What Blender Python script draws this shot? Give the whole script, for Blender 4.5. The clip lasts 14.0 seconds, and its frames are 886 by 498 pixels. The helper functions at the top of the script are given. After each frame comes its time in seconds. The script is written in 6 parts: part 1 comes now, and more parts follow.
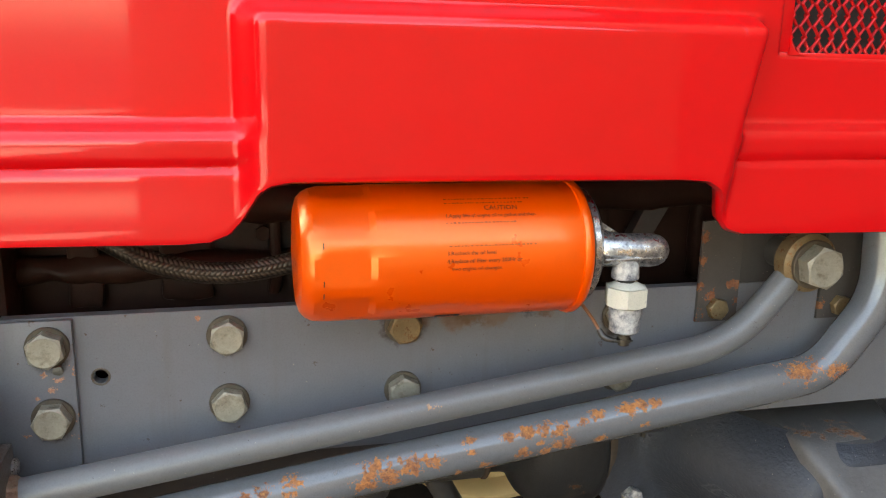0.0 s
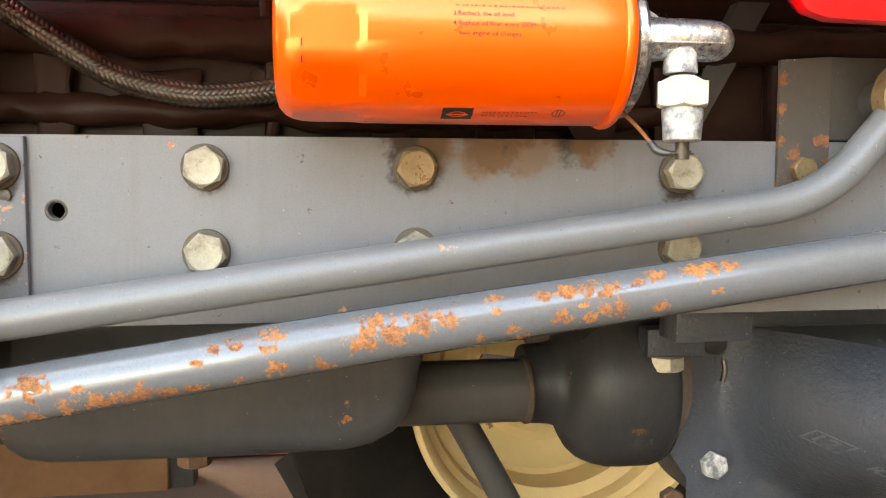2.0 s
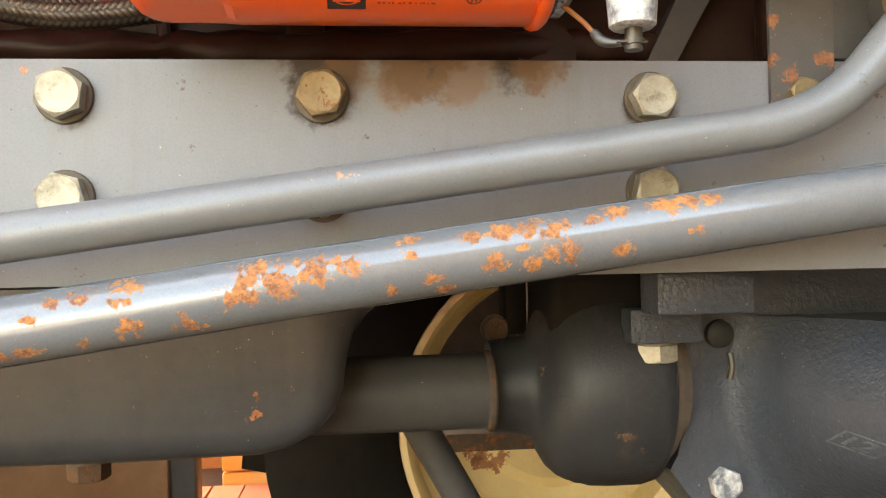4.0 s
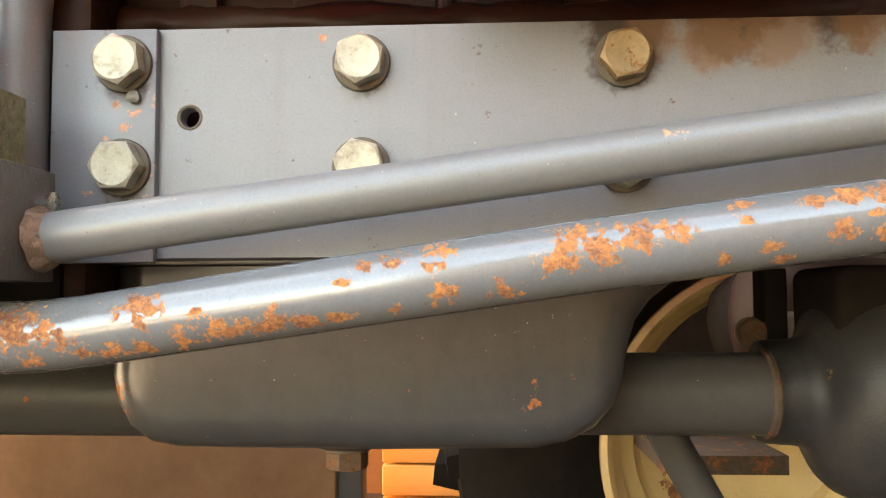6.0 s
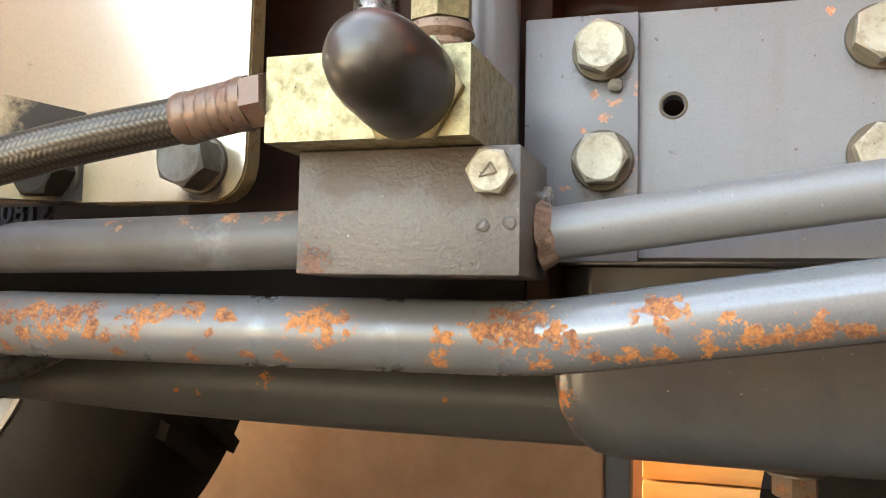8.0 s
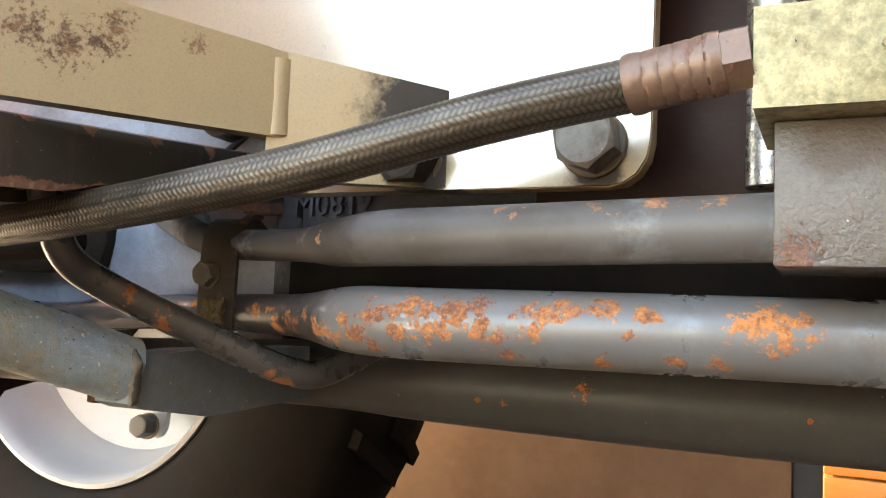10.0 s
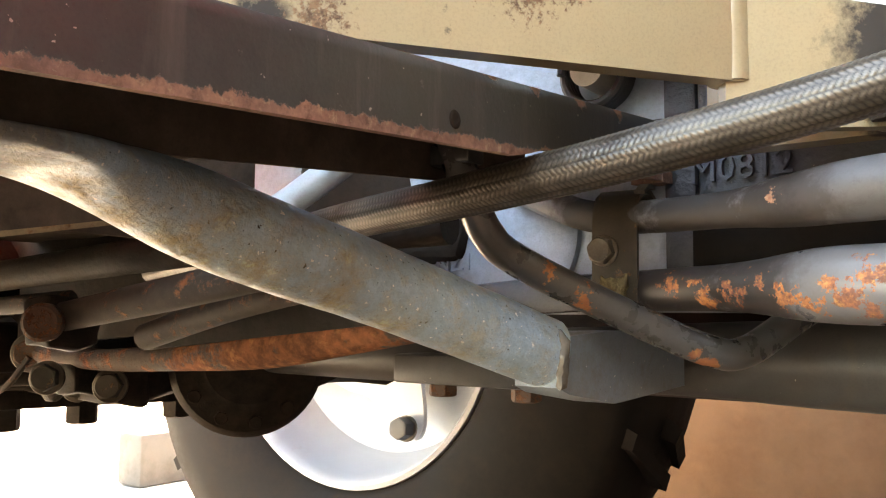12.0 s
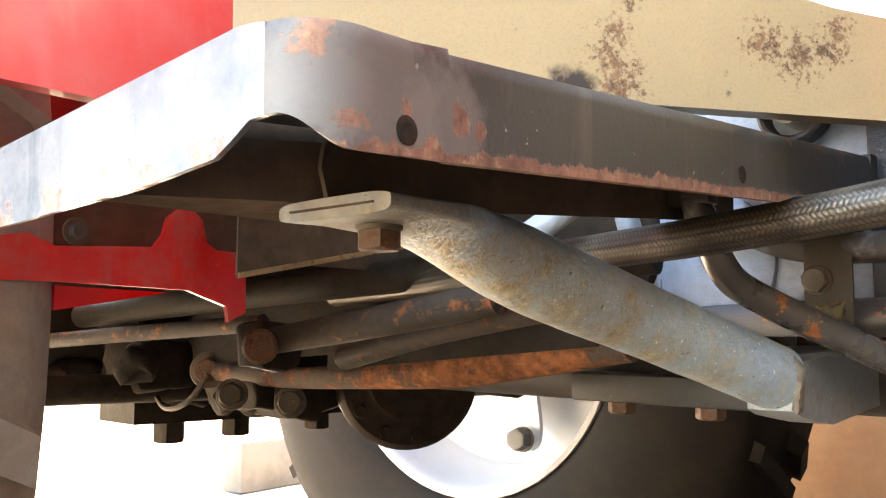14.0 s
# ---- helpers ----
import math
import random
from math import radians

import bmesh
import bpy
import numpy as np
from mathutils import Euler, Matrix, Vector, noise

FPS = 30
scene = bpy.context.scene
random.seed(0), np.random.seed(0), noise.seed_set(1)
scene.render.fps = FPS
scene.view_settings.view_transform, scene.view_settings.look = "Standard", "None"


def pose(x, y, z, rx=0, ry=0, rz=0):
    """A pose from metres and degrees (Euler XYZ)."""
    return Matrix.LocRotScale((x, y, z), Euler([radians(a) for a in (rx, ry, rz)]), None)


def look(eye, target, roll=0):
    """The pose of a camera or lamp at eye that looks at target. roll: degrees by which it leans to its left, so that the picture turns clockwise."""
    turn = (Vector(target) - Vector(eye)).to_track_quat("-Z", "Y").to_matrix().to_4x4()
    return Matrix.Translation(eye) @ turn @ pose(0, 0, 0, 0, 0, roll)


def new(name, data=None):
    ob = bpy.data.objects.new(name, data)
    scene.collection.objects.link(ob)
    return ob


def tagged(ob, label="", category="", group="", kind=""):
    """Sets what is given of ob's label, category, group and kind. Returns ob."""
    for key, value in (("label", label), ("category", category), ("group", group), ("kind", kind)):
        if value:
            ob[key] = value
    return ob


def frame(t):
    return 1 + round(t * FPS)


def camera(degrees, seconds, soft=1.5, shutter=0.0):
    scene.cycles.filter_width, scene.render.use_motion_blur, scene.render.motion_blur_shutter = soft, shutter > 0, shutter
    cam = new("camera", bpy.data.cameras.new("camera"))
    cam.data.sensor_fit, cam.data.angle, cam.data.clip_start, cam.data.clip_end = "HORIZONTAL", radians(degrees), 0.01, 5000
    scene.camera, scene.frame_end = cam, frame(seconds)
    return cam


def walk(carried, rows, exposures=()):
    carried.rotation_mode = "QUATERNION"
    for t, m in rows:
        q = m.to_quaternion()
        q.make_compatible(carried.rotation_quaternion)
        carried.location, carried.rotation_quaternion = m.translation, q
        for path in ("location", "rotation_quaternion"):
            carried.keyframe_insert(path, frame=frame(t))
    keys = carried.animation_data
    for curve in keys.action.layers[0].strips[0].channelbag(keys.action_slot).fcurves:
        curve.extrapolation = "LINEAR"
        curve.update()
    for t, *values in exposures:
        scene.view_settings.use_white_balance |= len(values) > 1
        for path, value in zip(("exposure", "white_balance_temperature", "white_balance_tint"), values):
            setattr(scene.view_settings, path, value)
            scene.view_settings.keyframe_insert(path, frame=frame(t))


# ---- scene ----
cam = camera(55.4, 14.0, soft=1.15)
PATH = [
    (0, (-0.011, -0.01, 0.973), (0.466, 1.876, 0.51), 1.3),
    (0.5, (-0.001, 0.025, 0.797), (0.419, 1.962, 0.534), 2.2),
    (1, (0.004, 0.029, 0.713), (0.354, 1.988, 0.517), 1.2),
    (1.5, (0.036, 0.04, 0.698), (0.338, 2.009, 0.521), 0.1),
    (2, (0.06, 0.067, 0.71), (0.36, 2.038, 0.556), 0.1),
    (2.2, (0.076, 0.084, 0.7), (0.364, 2.058, 0.56), 0.1),
    (4.5, (0.163, 0.192, 0.598), (0.321, 2.185, 0.657), -1.2),
    (5, (0.123, 0.207, 0.585), (0.211, 2.203, 0.669), -0.9),
    (5.5, (0.095, 0.212, 0.585), (0.09, 2.209, 0.688), -0.7),
    (6, (0.056, 0.217, 0.578), (-0.052, 2.211, 0.694), -0.2),
    (6.5, (0.004, 0.221, 0.575), (-0.233, 2.203, 0.707), 0.4),
    (7, (-0.038, 0.222, 0.566), (-0.408, 2.181, 0.726), 0.8),
    (7.5, (-0.081, 0.226, 0.575), (-0.561, 2.162, 0.708), 1.3),
    (8, (-0.111, 0.232, 0.574), (-0.703, 2.138, 0.705), 1.2),
    (8.2, (-0.128, 0.235, 0.566), (-0.748, 2.13, 0.722), 1.1),
    (10.3, (-0.311, 0.236, 0.559), (-1.196, 2.022, 0.713), 2.6),
    (10.5, (-0.325, 0.235, 0.556), (-1.252, 2.0, 0.709), 2.7),
    (11, (-0.369, 0.233, 0.554), (-1.401, 1.938, 0.708), 2.3),
    (11.5, (-0.411, 0.222, 0.544), (-1.527, 1.874, 0.704), 1.1),
    (12, (-0.443, 0.202, 0.538), (-1.633, 1.802, 0.704), 0.4),
    (12.5, (-0.475, 0.178, 0.54), (-1.73, 1.725, 0.72), 0.5),
    (13, (-0.497, 0.151, 0.54), (-1.804, 1.653, 0.726), 0.5),
    (13.5, (-0.517, 0.125, 0.544), (-1.861, 1.594, 0.735), 0.3),
    (13.7, (-0.514, 0.11, 0.545), (-1.858, 1.579, 0.735), 0.1),
    (14, (-0.501, 0.093, 0.552), (-1.805, 1.599, 0.733), 0.0),
]
EXPOSURES = [(0, 3.55, 9300, 10), (0.5, 3.9, 9700, 10), (1.0, 4.3, 10000, 10), (1.5, 4.55, 10000, 10), (2.2, 4.6, 10200, 10), (5.0, 4.70, 10800, 10), (7.0, 4.68, 10800, 10), (8.0, 4.67, 9800, 10), (11.0, 4.74, 9200, 10), (11.5, 4.97, 9100, 10), (12.8, 5.50, 8900, 10), (14.0, 5.54, 8700, 10)]
walk(cam, [(t, look(eye, target, roll)) for t, eye, target, roll in PATH], EXPOSURES)

# ---- light ----
world = bpy.data.worlds.new("sky")
scene.world = world
world.use_nodes = True
wn = world.node_tree.nodes
sky = wn.new("ShaderNodeTexSky")
sky.sky_type = "NISHITA"
sky.sun_disc = False
SUN_TO = Vector((-0.38, 0.75, 0.54)).normalized()
sky.sun_elevation = math.asin(SUN_TO.z)
sky.sun_rotation = math.atan2(SUN_TO.x, SUN_TO.y)
sky.dust_density = 3.0
wn["Background"].inputs["Strength"].default_value = 0.15
world.node_tree.links.new(sky.outputs[0], wn["Background"].inputs["Color"])
sun = new("sun", bpy.data.lights.new("sun", "SUN"))
sun.data.energy, sun.data.angle, sun.data.color = 3.0, radians(0.6), (1.0, 0.93, 0.82)
sun.matrix_world = look(SUN_TO * 20, (0, 0, 0))

GZ = -0.18                      # the ground's height


# ---- materials ----
def surface(name, base, rough=0.5, metal=0.0, grain=90.0, var=0.15, bump=0.2, broad=7.0, coat=0.0, coat_rough=0.06,
            rust=None, rust_scale=60.0, rust_col=((0.30, 0.085, 0.02), (0.55, 0.17, 0.035)), spots=(), dirt=None,
            dirt_col=(0.05, 0.035, 0.025), dirt_scale=9.0, stretch=(1, 1, 1), relief=0.0, relief_scale=300.0, isles=0.0, spec=0.5, flecks=0.0,
            fleck_col=(0.30, 0.27, 0.23), soot_or_shade=(), soot_or_shade_col=(0.035, 0.022, 0.016), stain_or_shading=(), stain_or_shading_col=(0.16, 0.085, 0.042), band=None, streak=0.0, streak_col=(0.10, 0.07, 0.05), lift_by=0.25, edge=0.010, long=1.0, coat_ior=1.5, fine=0.22):
    """A painted or bare surface: grain and broad variation, rust where a noise passes 1 - rust or near the spots, dirt in drifts."""
    m = bpy.data.materials.new(name)
    m.use_nodes = True
    nt = m.node_tree
    N, K = nt.nodes, nt.links.new
    b = N["Principled BSDF"]
    tc = N.new("ShaderNodeTexCoord")
    mp = N.new("ShaderNodeMapping")
    mp.inputs["Scale"].default_value = stretch
    K(tc.outputs["Object"], mp.inputs["Vector"])
    co = mp.outputs[0]

    def noise_tex(scale, detail=5.0, rough_=0.6, vec=None):
        n = N.new("ShaderNodeTexNoise")
        n.inputs["Scale"].default_value, n.inputs["Detail"].default_value, n.inputs["Roughness"].default_value = scale, detail, rough_
        K(vec or co, n.inputs["Vector"])
        return n.outputs["Fac"]

    def ramp(src, lo, hi):
        r = N.new("ShaderNodeMapRange")
        r.inputs["From Min"].default_value, r.inputs["From Max"].default_value = lo, hi
        K(src, r.inputs["Value"])
        return r.outputs[0]

    def maths(op, a, c):
        q = N.new("ShaderNodeMath")
        q.operation = op
        for i, v in enumerate((a, c)):
            if isinstance(v, (int, float)):
                q.inputs[i].default_value = v
            else:
                K(v, q.inputs[i])
        return q.outputs[0]

    def mix(fac, a, c):
        q = N.new("ShaderNodeMix")
        q.data_type = "RGBA"
        for s, v in ((q.inputs[0], fac), (q.inputs[6], a), (q.inputs[7], c)):
            if isinstance(v, (int, float)):
                s.default_value = v
            elif isinstance(v, tuple):
                s.default_value = (*v, 1)
            else:
                K(v, s)
        return q.outputs[2]

    g = noise_tex(grain)
    w = noise_tex(broad, 4.0)
    both = maths("ADD", maths("MULTIPLY", g, 0.5), maths("MULTIPLY", w, 0.5))
    t = ramp(both, 0.32, 0.68)
    if isles:
        info = N.new("ShaderNodeObjectInfo")
        t = maths("ADD", maths("MULTIPLY", t, 1 - isles), maths("MULTIPLY", info.outputs["Random"], isles))
    col = mix(t, tuple(c * (1 - var) for c in base), tuple(min(1.0, c * (1 + var)) for c in base))
    col = mix(maths("MULTIPLY", ramp(noise_tex(620.0, 3.0, 0.7), 0.46, 0.74), fine), col, tuple(c * 0.3 for c in base))
    ro = maths("ADD", rough * 0.85, maths("MULTIPLY", t, rough * 0.3))
    height = maths("MULTIPLY", g, 0.35)
    if relief:
        height = maths("ADD", height, maths("MULTIPLY", noise_tex(relief_scale, 3.0), relief))
    if dirt:
        dm = ramp(noise_tex(dirt_scale, 8.0, 0.7), 1 - dirt - 0.12, 1 - dirt + 0.12)
        col = mix(dm, col, dirt_col)
        ro = maths("ADD", ro, maths("MULTIPLY", dm, 0.25))
    if streak:
        ms = N.new("ShaderNodeMapping")
        ms.inputs["Scale"].default_value = (55, 55, 5)
        K(tc.outputs["Object"], ms.inputs["Vector"])
        sm = maths("MULTIPLY", ramp(noise_tex(1.0, 6.0, 0.65, ms.outputs[0]), 0.54, 0.74), streak)
        col = mix(sm, col, streak_col)
    if flecks:
        fn = noise_tex(340.0, 2.0, 0.5)
        col = mix(ramp(fn, 0.775 - flecks, 0.80 - flecks), col, fleck_col)
        col = mix(ramp(noise_tex(400.0, 3.0, 0.5), 0.23 + flecks, 0.20 + flecks), col, (0.04, 0.032, 0.026))
    overlay = None
    # Marks: real stains, and on some parts light or shade put into colour.
    for marks, tint, most in ((soot_or_shade, soot_or_shade_col, 0.97), (stain_or_shading, stain_or_shading_col, 0.65)):
        for sx, sy, sz, sr in marks:
            d = N.new("ShaderNodeVectorMath")
            d.operation = "DISTANCE"
            K(tc.outputs["Object"], d.inputs[0])
            d.inputs[1].default_value = (sx, sy, sz)
            cloud = maths("ADD", ramp(d.outputs["Value"], sr, sr * 0.25), maths("MULTIPLY", maths("SUBTRACT", noise_tex(70.0, 8.0, 0.7), 0.5), 1.6))
            mask = maths("MULTIPLY", ramp(cloud, 0.25, 0.65), most)
            col = mix(mask, col, tint)
            overlay = mask if overlay is None else maths("MAXIMUM", overlay, mask)
    if overlay is not None:
        ro = maths("ADD", ro, maths("MULTIPLY", overlay, 0.3))
    me = metal
    if rust or spots or band:
        n1 = noise_tex(rust_scale, 9.0, 0.72)
        lift = None
        lm = N.new("ShaderNodeMapping")
        lm.inputs["Scale"].default_value = (long, 1, 1)
        K(tc.outputs["Object"], lm.inputs["Vector"])
        for sx, sy, sz, sr in spots:
            d = N.new("ShaderNodeVectorMath")
            d.operation = "DISTANCE"
            K(lm.outputs[0], d.inputs[0])
            d.inputs[1].default_value = (sx * long, sy, sz)
            f = ramp(d.outputs["Value"], sr * 2.0, sr * 0.2)
            lift = f if lift is None else maths("MAXIMUM", lift, f)
        if band:
            # an edge that runs along y: its height at y = 0, its rise, and how far the rust creeps from it
            sp = N.new("ShaderNodeSeparateXYZ")
            K(tc.outputs["Object"], sp.inputs[0])
            off = maths("SUBTRACT", sp.outputs["Z"], maths("ADD", maths("MULTIPLY", sp.outputs["Y"], band[1]), band[0]))
            f = ramp(maths("ABSOLUTE", off, 0.0), band[2], band[2] * 0.3)
            lift = f if lift is None else maths("MAXIMUM", lift, f)
        thr = 1 - (rust or 0.22)
        v = n1 if lift is None else maths("ADD", n1, maths("MULTIPLY", lift, lift_by))
        rm = ramp(v, thr - edge, thr + edge)
        tone = maths("ADD", maths("MULTIPLY", noise_tex(rust_scale * 2.6, 6.0), 0.5), maths("MULTIPLY", noise_tex(rust_scale * 0.16, 2.0), 0.5))
        rc = mix(ramp(tone, 0.40, 0.58), rust_col[0], rust_col[1])
        rc = mix(maths("MULTIPLY", ramp(noise_tex(rust_scale * 1.7, 5.0, 0.7), 0.56, 0.66), 0.55), rc, tuple(min(1.0, c * k) for c, k in zip(rust_col[1], (1.35, 1.75, 1.6))))
        rc = mix(maths("MULTIPLY", ramp(noise_tex(rust_scale * 1.2, 6.0, 0.7), 0.50, 0.36), 0.75), rc, tuple(c * 0.6 for c in rust_col[0]))
        col = mix(rm, col, rc)
        ro = maths("MAXIMUM", ro, maths("MULTIPLY", rm, 0.85))
        me = maths("MULTIPLY", maths("SUBTRACT", 1.0, rm), metal) if metal else 0.0
        height = maths("ADD", height, maths("MULTIPLY", rm, maths("ADD", 0.4, noise_tex(rust_scale * 4, 4.0))))
    K(col, b.inputs["Base Color"])
    K(ro, b.inputs["Roughness"])
    if isinstance(me, float):
        b.inputs["Metallic"].default_value = me
    else:
        K(me, b.inputs["Metallic"])
    b.inputs["Specular IOR Level"].default_value = spec
    b.inputs["Coat Weight"].default_value = coat
    if coat and (rust or spots):
        clean = maths("SUBTRACT", 1.0, rm if overlay is None else maths("MAXIMUM", rm, overlay))
        K(maths("MULTIPLY", clean, coat), b.inputs["Coat Weight"])
    b.inputs["Coat Roughness"].default_value = coat_rough
    b.inputs["Coat IOR"].default_value = coat_ior
    bp = N.new("ShaderNodeBump")
    bp.inputs["Strength"].default_value, bp.inputs["Distance"].default_value = bump, 0.001
    K(height, bp.inputs["Height"])
    K(bp.outputs[0], b.inputs["Normal"])
    return m


GREY = (0.158, 0.164, 0.178)
m_red = surface("red_paint", (0.72, 0.0045, 0.0085), 0.32, var=0.03, bump=0.012, coat=0.85, coat_rough=0.04, coat_ior=1.5, grain=25, spec=0.12, fine=0.03)
m_mesh = surface("red_painted_mesh", (0.50, 0.004, 0.007), 0.4, var=0.08, bump=0.05, grain=60, spec=0.3)
m_orange = surface("orange_enamel", (0.92, 0.080, 0.005), 0.30, var=0.05, bump=0.05, coat=0.25, coat_rough=0.16, coat_ior=1.6, fine=0.04, grain=40, spec=1.0, flecks=0.0, dirt=0.20, dirt_scale=34, dirt_col=(0.55, 0.06, 0.006))
m_orange.node_tree.nodes["Principled BSDF"].inputs["Specular Tint"].default_value = (1.0, 0.78, 0.26, 1)
m_orange.node_tree.nodes["Principled BSDF"].inputs["IOR"].default_value = 1.68
# Top-edge soot and brown stain also hold the filter's shade and orange bounce.
m_rail = surface("grey_paint_rail", GREY, 0.40, var=0.06, bump=0.10, grain=70, broad=4, relief=0.3, relief_scale=500, rust=0.235, rust_scale=150, flecks=0.02, streak=0.30, streak_col=(0.12, 0.10, 0.085),
                 stain_or_shading=((0.19, 0.724, 0.733, 0.030), (0.23, 0.724, 0.737, 0.034), (0.155, 0.724, 0.738, 0.026), (0.28, 0.724, 0.742, 0.026)), rust_col=((0.42, 0.17, 0.10), (0.55, 0.30, 0.20)), spots=((-0.172, 0.718, 0.697, 0.004), (-0.160, 0.718, 0.690, 0.005), (-0.166, 0.718, 0.682, 0.005), (-0.152, 0.718, 0.676, 0.006), (-0.176, 0.718, 0.676, 0.004), (-0.149, 0.718, 0.700, 0.006), (-0.149, 0.718, 0.660, 0.008), (-0.150, 0.718, 0.640, 0.005), (-0.190, 0.718, 0.642, 0.005), (0.08, 0.724, 0.61, 0.007), (-0.045, 0.724, 0.738, 0.004)),
                 soot_or_shade=((0.138, 0.724, 0.721, 0.028), (0.20, 0.724, 0.752, 0.045), (0.14, 0.724, 0.752, 0.042), (0.27, 0.724, 0.755, 0.040), (-0.167, 0.718, 0.715, 0.022), (0.356, 0.724, 0.715, 0.026),
                       (-0.021, 0.724, 0.718, 0.022), (-0.167, 0.718, 0.652, 0.022), (-0.021, 0.724, 0.655, 0.021)))
# Rear stain marks: dull brown film, and shade from plate and hose put in.
m_pipe_up = surface("grey_paint_pipe", (0.160, 0.165, 0.170), 0.36, coat=0.18, coat_rough=0.22, stain_or_shading=((-0.34, 0.645, 0.615, 0.05), (-0.41, 0.645, 0.613, 0.05), (-0.46, 0.646, 0.606, 0.07), (-0.52, 0.650, 0.604, 0.06)), stain_or_shading_col=(0.075, 0.065, 0.058), soot_or_shade=((-0.565, 0.668, 0.592, 0.055), (-0.62, 0.70, 0.596, 0.07), (-0.70, 0.725, 0.60, 0.06)), soot_or_shade_col=(0.034, 0.028, 0.024), var=0.07, bump=0.12, grain=110, relief=0.3, relief_scale=420, flecks=0.03, fleck_col=(0.40, 0.36, 0.30), rust=0.255, rust_scale=130, rust_col=((0.33, 0.15, 0.08), (0.45, 0.26, 0.16)), spots=((0.155, 0.66, 0.665, 0.007), (-0.335, 0.650, 0.621, 0.010), (-0.365, 0.650, 0.621, 0.012), (-0.395, 0.650, 0.619, 0.010), (-0.44, 0.650, 0.617, 0.010), (-0.57, 0.665, 0.605, 0.008), (0.03, 0.66, 0.648, 0.004)))
RUST_A = ((-0.012, 0.663, 0.595, 0.0043), (0.006, 0.664, 0.598, 0.0057), (0.029, 0.666, 0.604, 0.0063), (0.027, 0.66, 0.594, 0.0042), (-0.022, 0.66, 0.586, 0.0032), (0.034, 0.662, 0.58, 0.0056),
          (0.065, 0.665, 0.581, 0.0062), (0.093, 0.66, 0.597, 0.0075), (0.102, 0.662, 0.61, 0.0089), (0.117, 0.66, 0.602, 0.0075), (0.134, 0.661, 0.611, 0.0082), (0.155, 0.661, 0.613, 0.0062),
          (0.188, 0.668, 0.626, 0.0049), (0.19, 0.661, 0.618, 0.0028), (0.203, 0.663, 0.604, 0.0042), (0.179, 0.664, 0.598, 0.0031), (0.21, 0.668, 0.598, 0.0042), (0.224, 0.664, 0.627, 0.0046),
          (0.245, 0.665, 0.631, 0.0057), (0.261, 0.665, 0.633, 0.0065), (0.275, 0.663, 0.632, 0.0065), (0.255, 0.661, 0.622, 0.0032))
RUST_B = ((0.239, 0.662, 0.611, 0.0053), (0.261, 0.663, 0.611, 0.0047), (0.277, 0.661, 0.618, 0.0065), (0.285, 0.663, 0.615, 0.0044), (0.315, 0.663, 0.619, 0.0048), (0.313, 0.667, 0.642, 0.006),
          (0.345, 0.667, 0.646, 0.0077), (0.358, 0.667, 0.648, 0.0055), (0.371, 0.667, 0.649, 0.0055), (0.361, 0.662, 0.63, 0.0027), (0.297, 0.664, 0.637, 0.0037), (-0.086, 0.664, 0.56, 0.0053),
          (-0.074, 0.663, 0.564, 0.0052), (-0.059, 0.663, 0.566, 0.0066), (-0.043, 0.664, 0.566, 0.0058), (-0.024, 0.664, 0.569, 0.0047), (0.005, 0.665, 0.572, 0.0039), (0.53, 0.664, 0.672, 0.013),
          (0.568, 0.662, 0.668, 0.008))
RUST_C = ((-0.203, 0.66, 0.564, 0.0126), (-0.217, 0.659, 0.56, 0.0064), (-0.185, 0.66, 0.559, 0.0069), (-0.172, 0.661, 0.555, 0.0055), (-0.131, 0.661, 0.574, 0.0088), (-0.16, 0.678, 0.583, 0.0032),
          (-0.1, 0.66, 0.571, 0.0033), (-0.11, 0.663, 0.559, 0.0047), (-0.092, 0.663, 0.561, 0.006), (-0.08, 0.664, 0.561, 0.0047), (-0.065, 0.664, 0.564, 0.006), (-0.044, 0.664, 0.566, 0.004),
          (-0.147, 0.665, 0.55, 0.0051), (-0.129, 0.666, 0.552, 0.0051), (-0.162, 0.664, 0.55, 0.0041), (-0.107, 0.666, 0.555, 0.0054), (-0.191, 0.665, 0.544, 0.0039), (-0.312, 0.653, 0.562, 0.01),
          (-0.241, 0.657, 0.555, 0.005), (-0.246, 0.661, 0.544, 0.004), (-0.337, 0.656, 0.544, 0.0036), (-0.369, 0.651, 0.564, 0.0045))
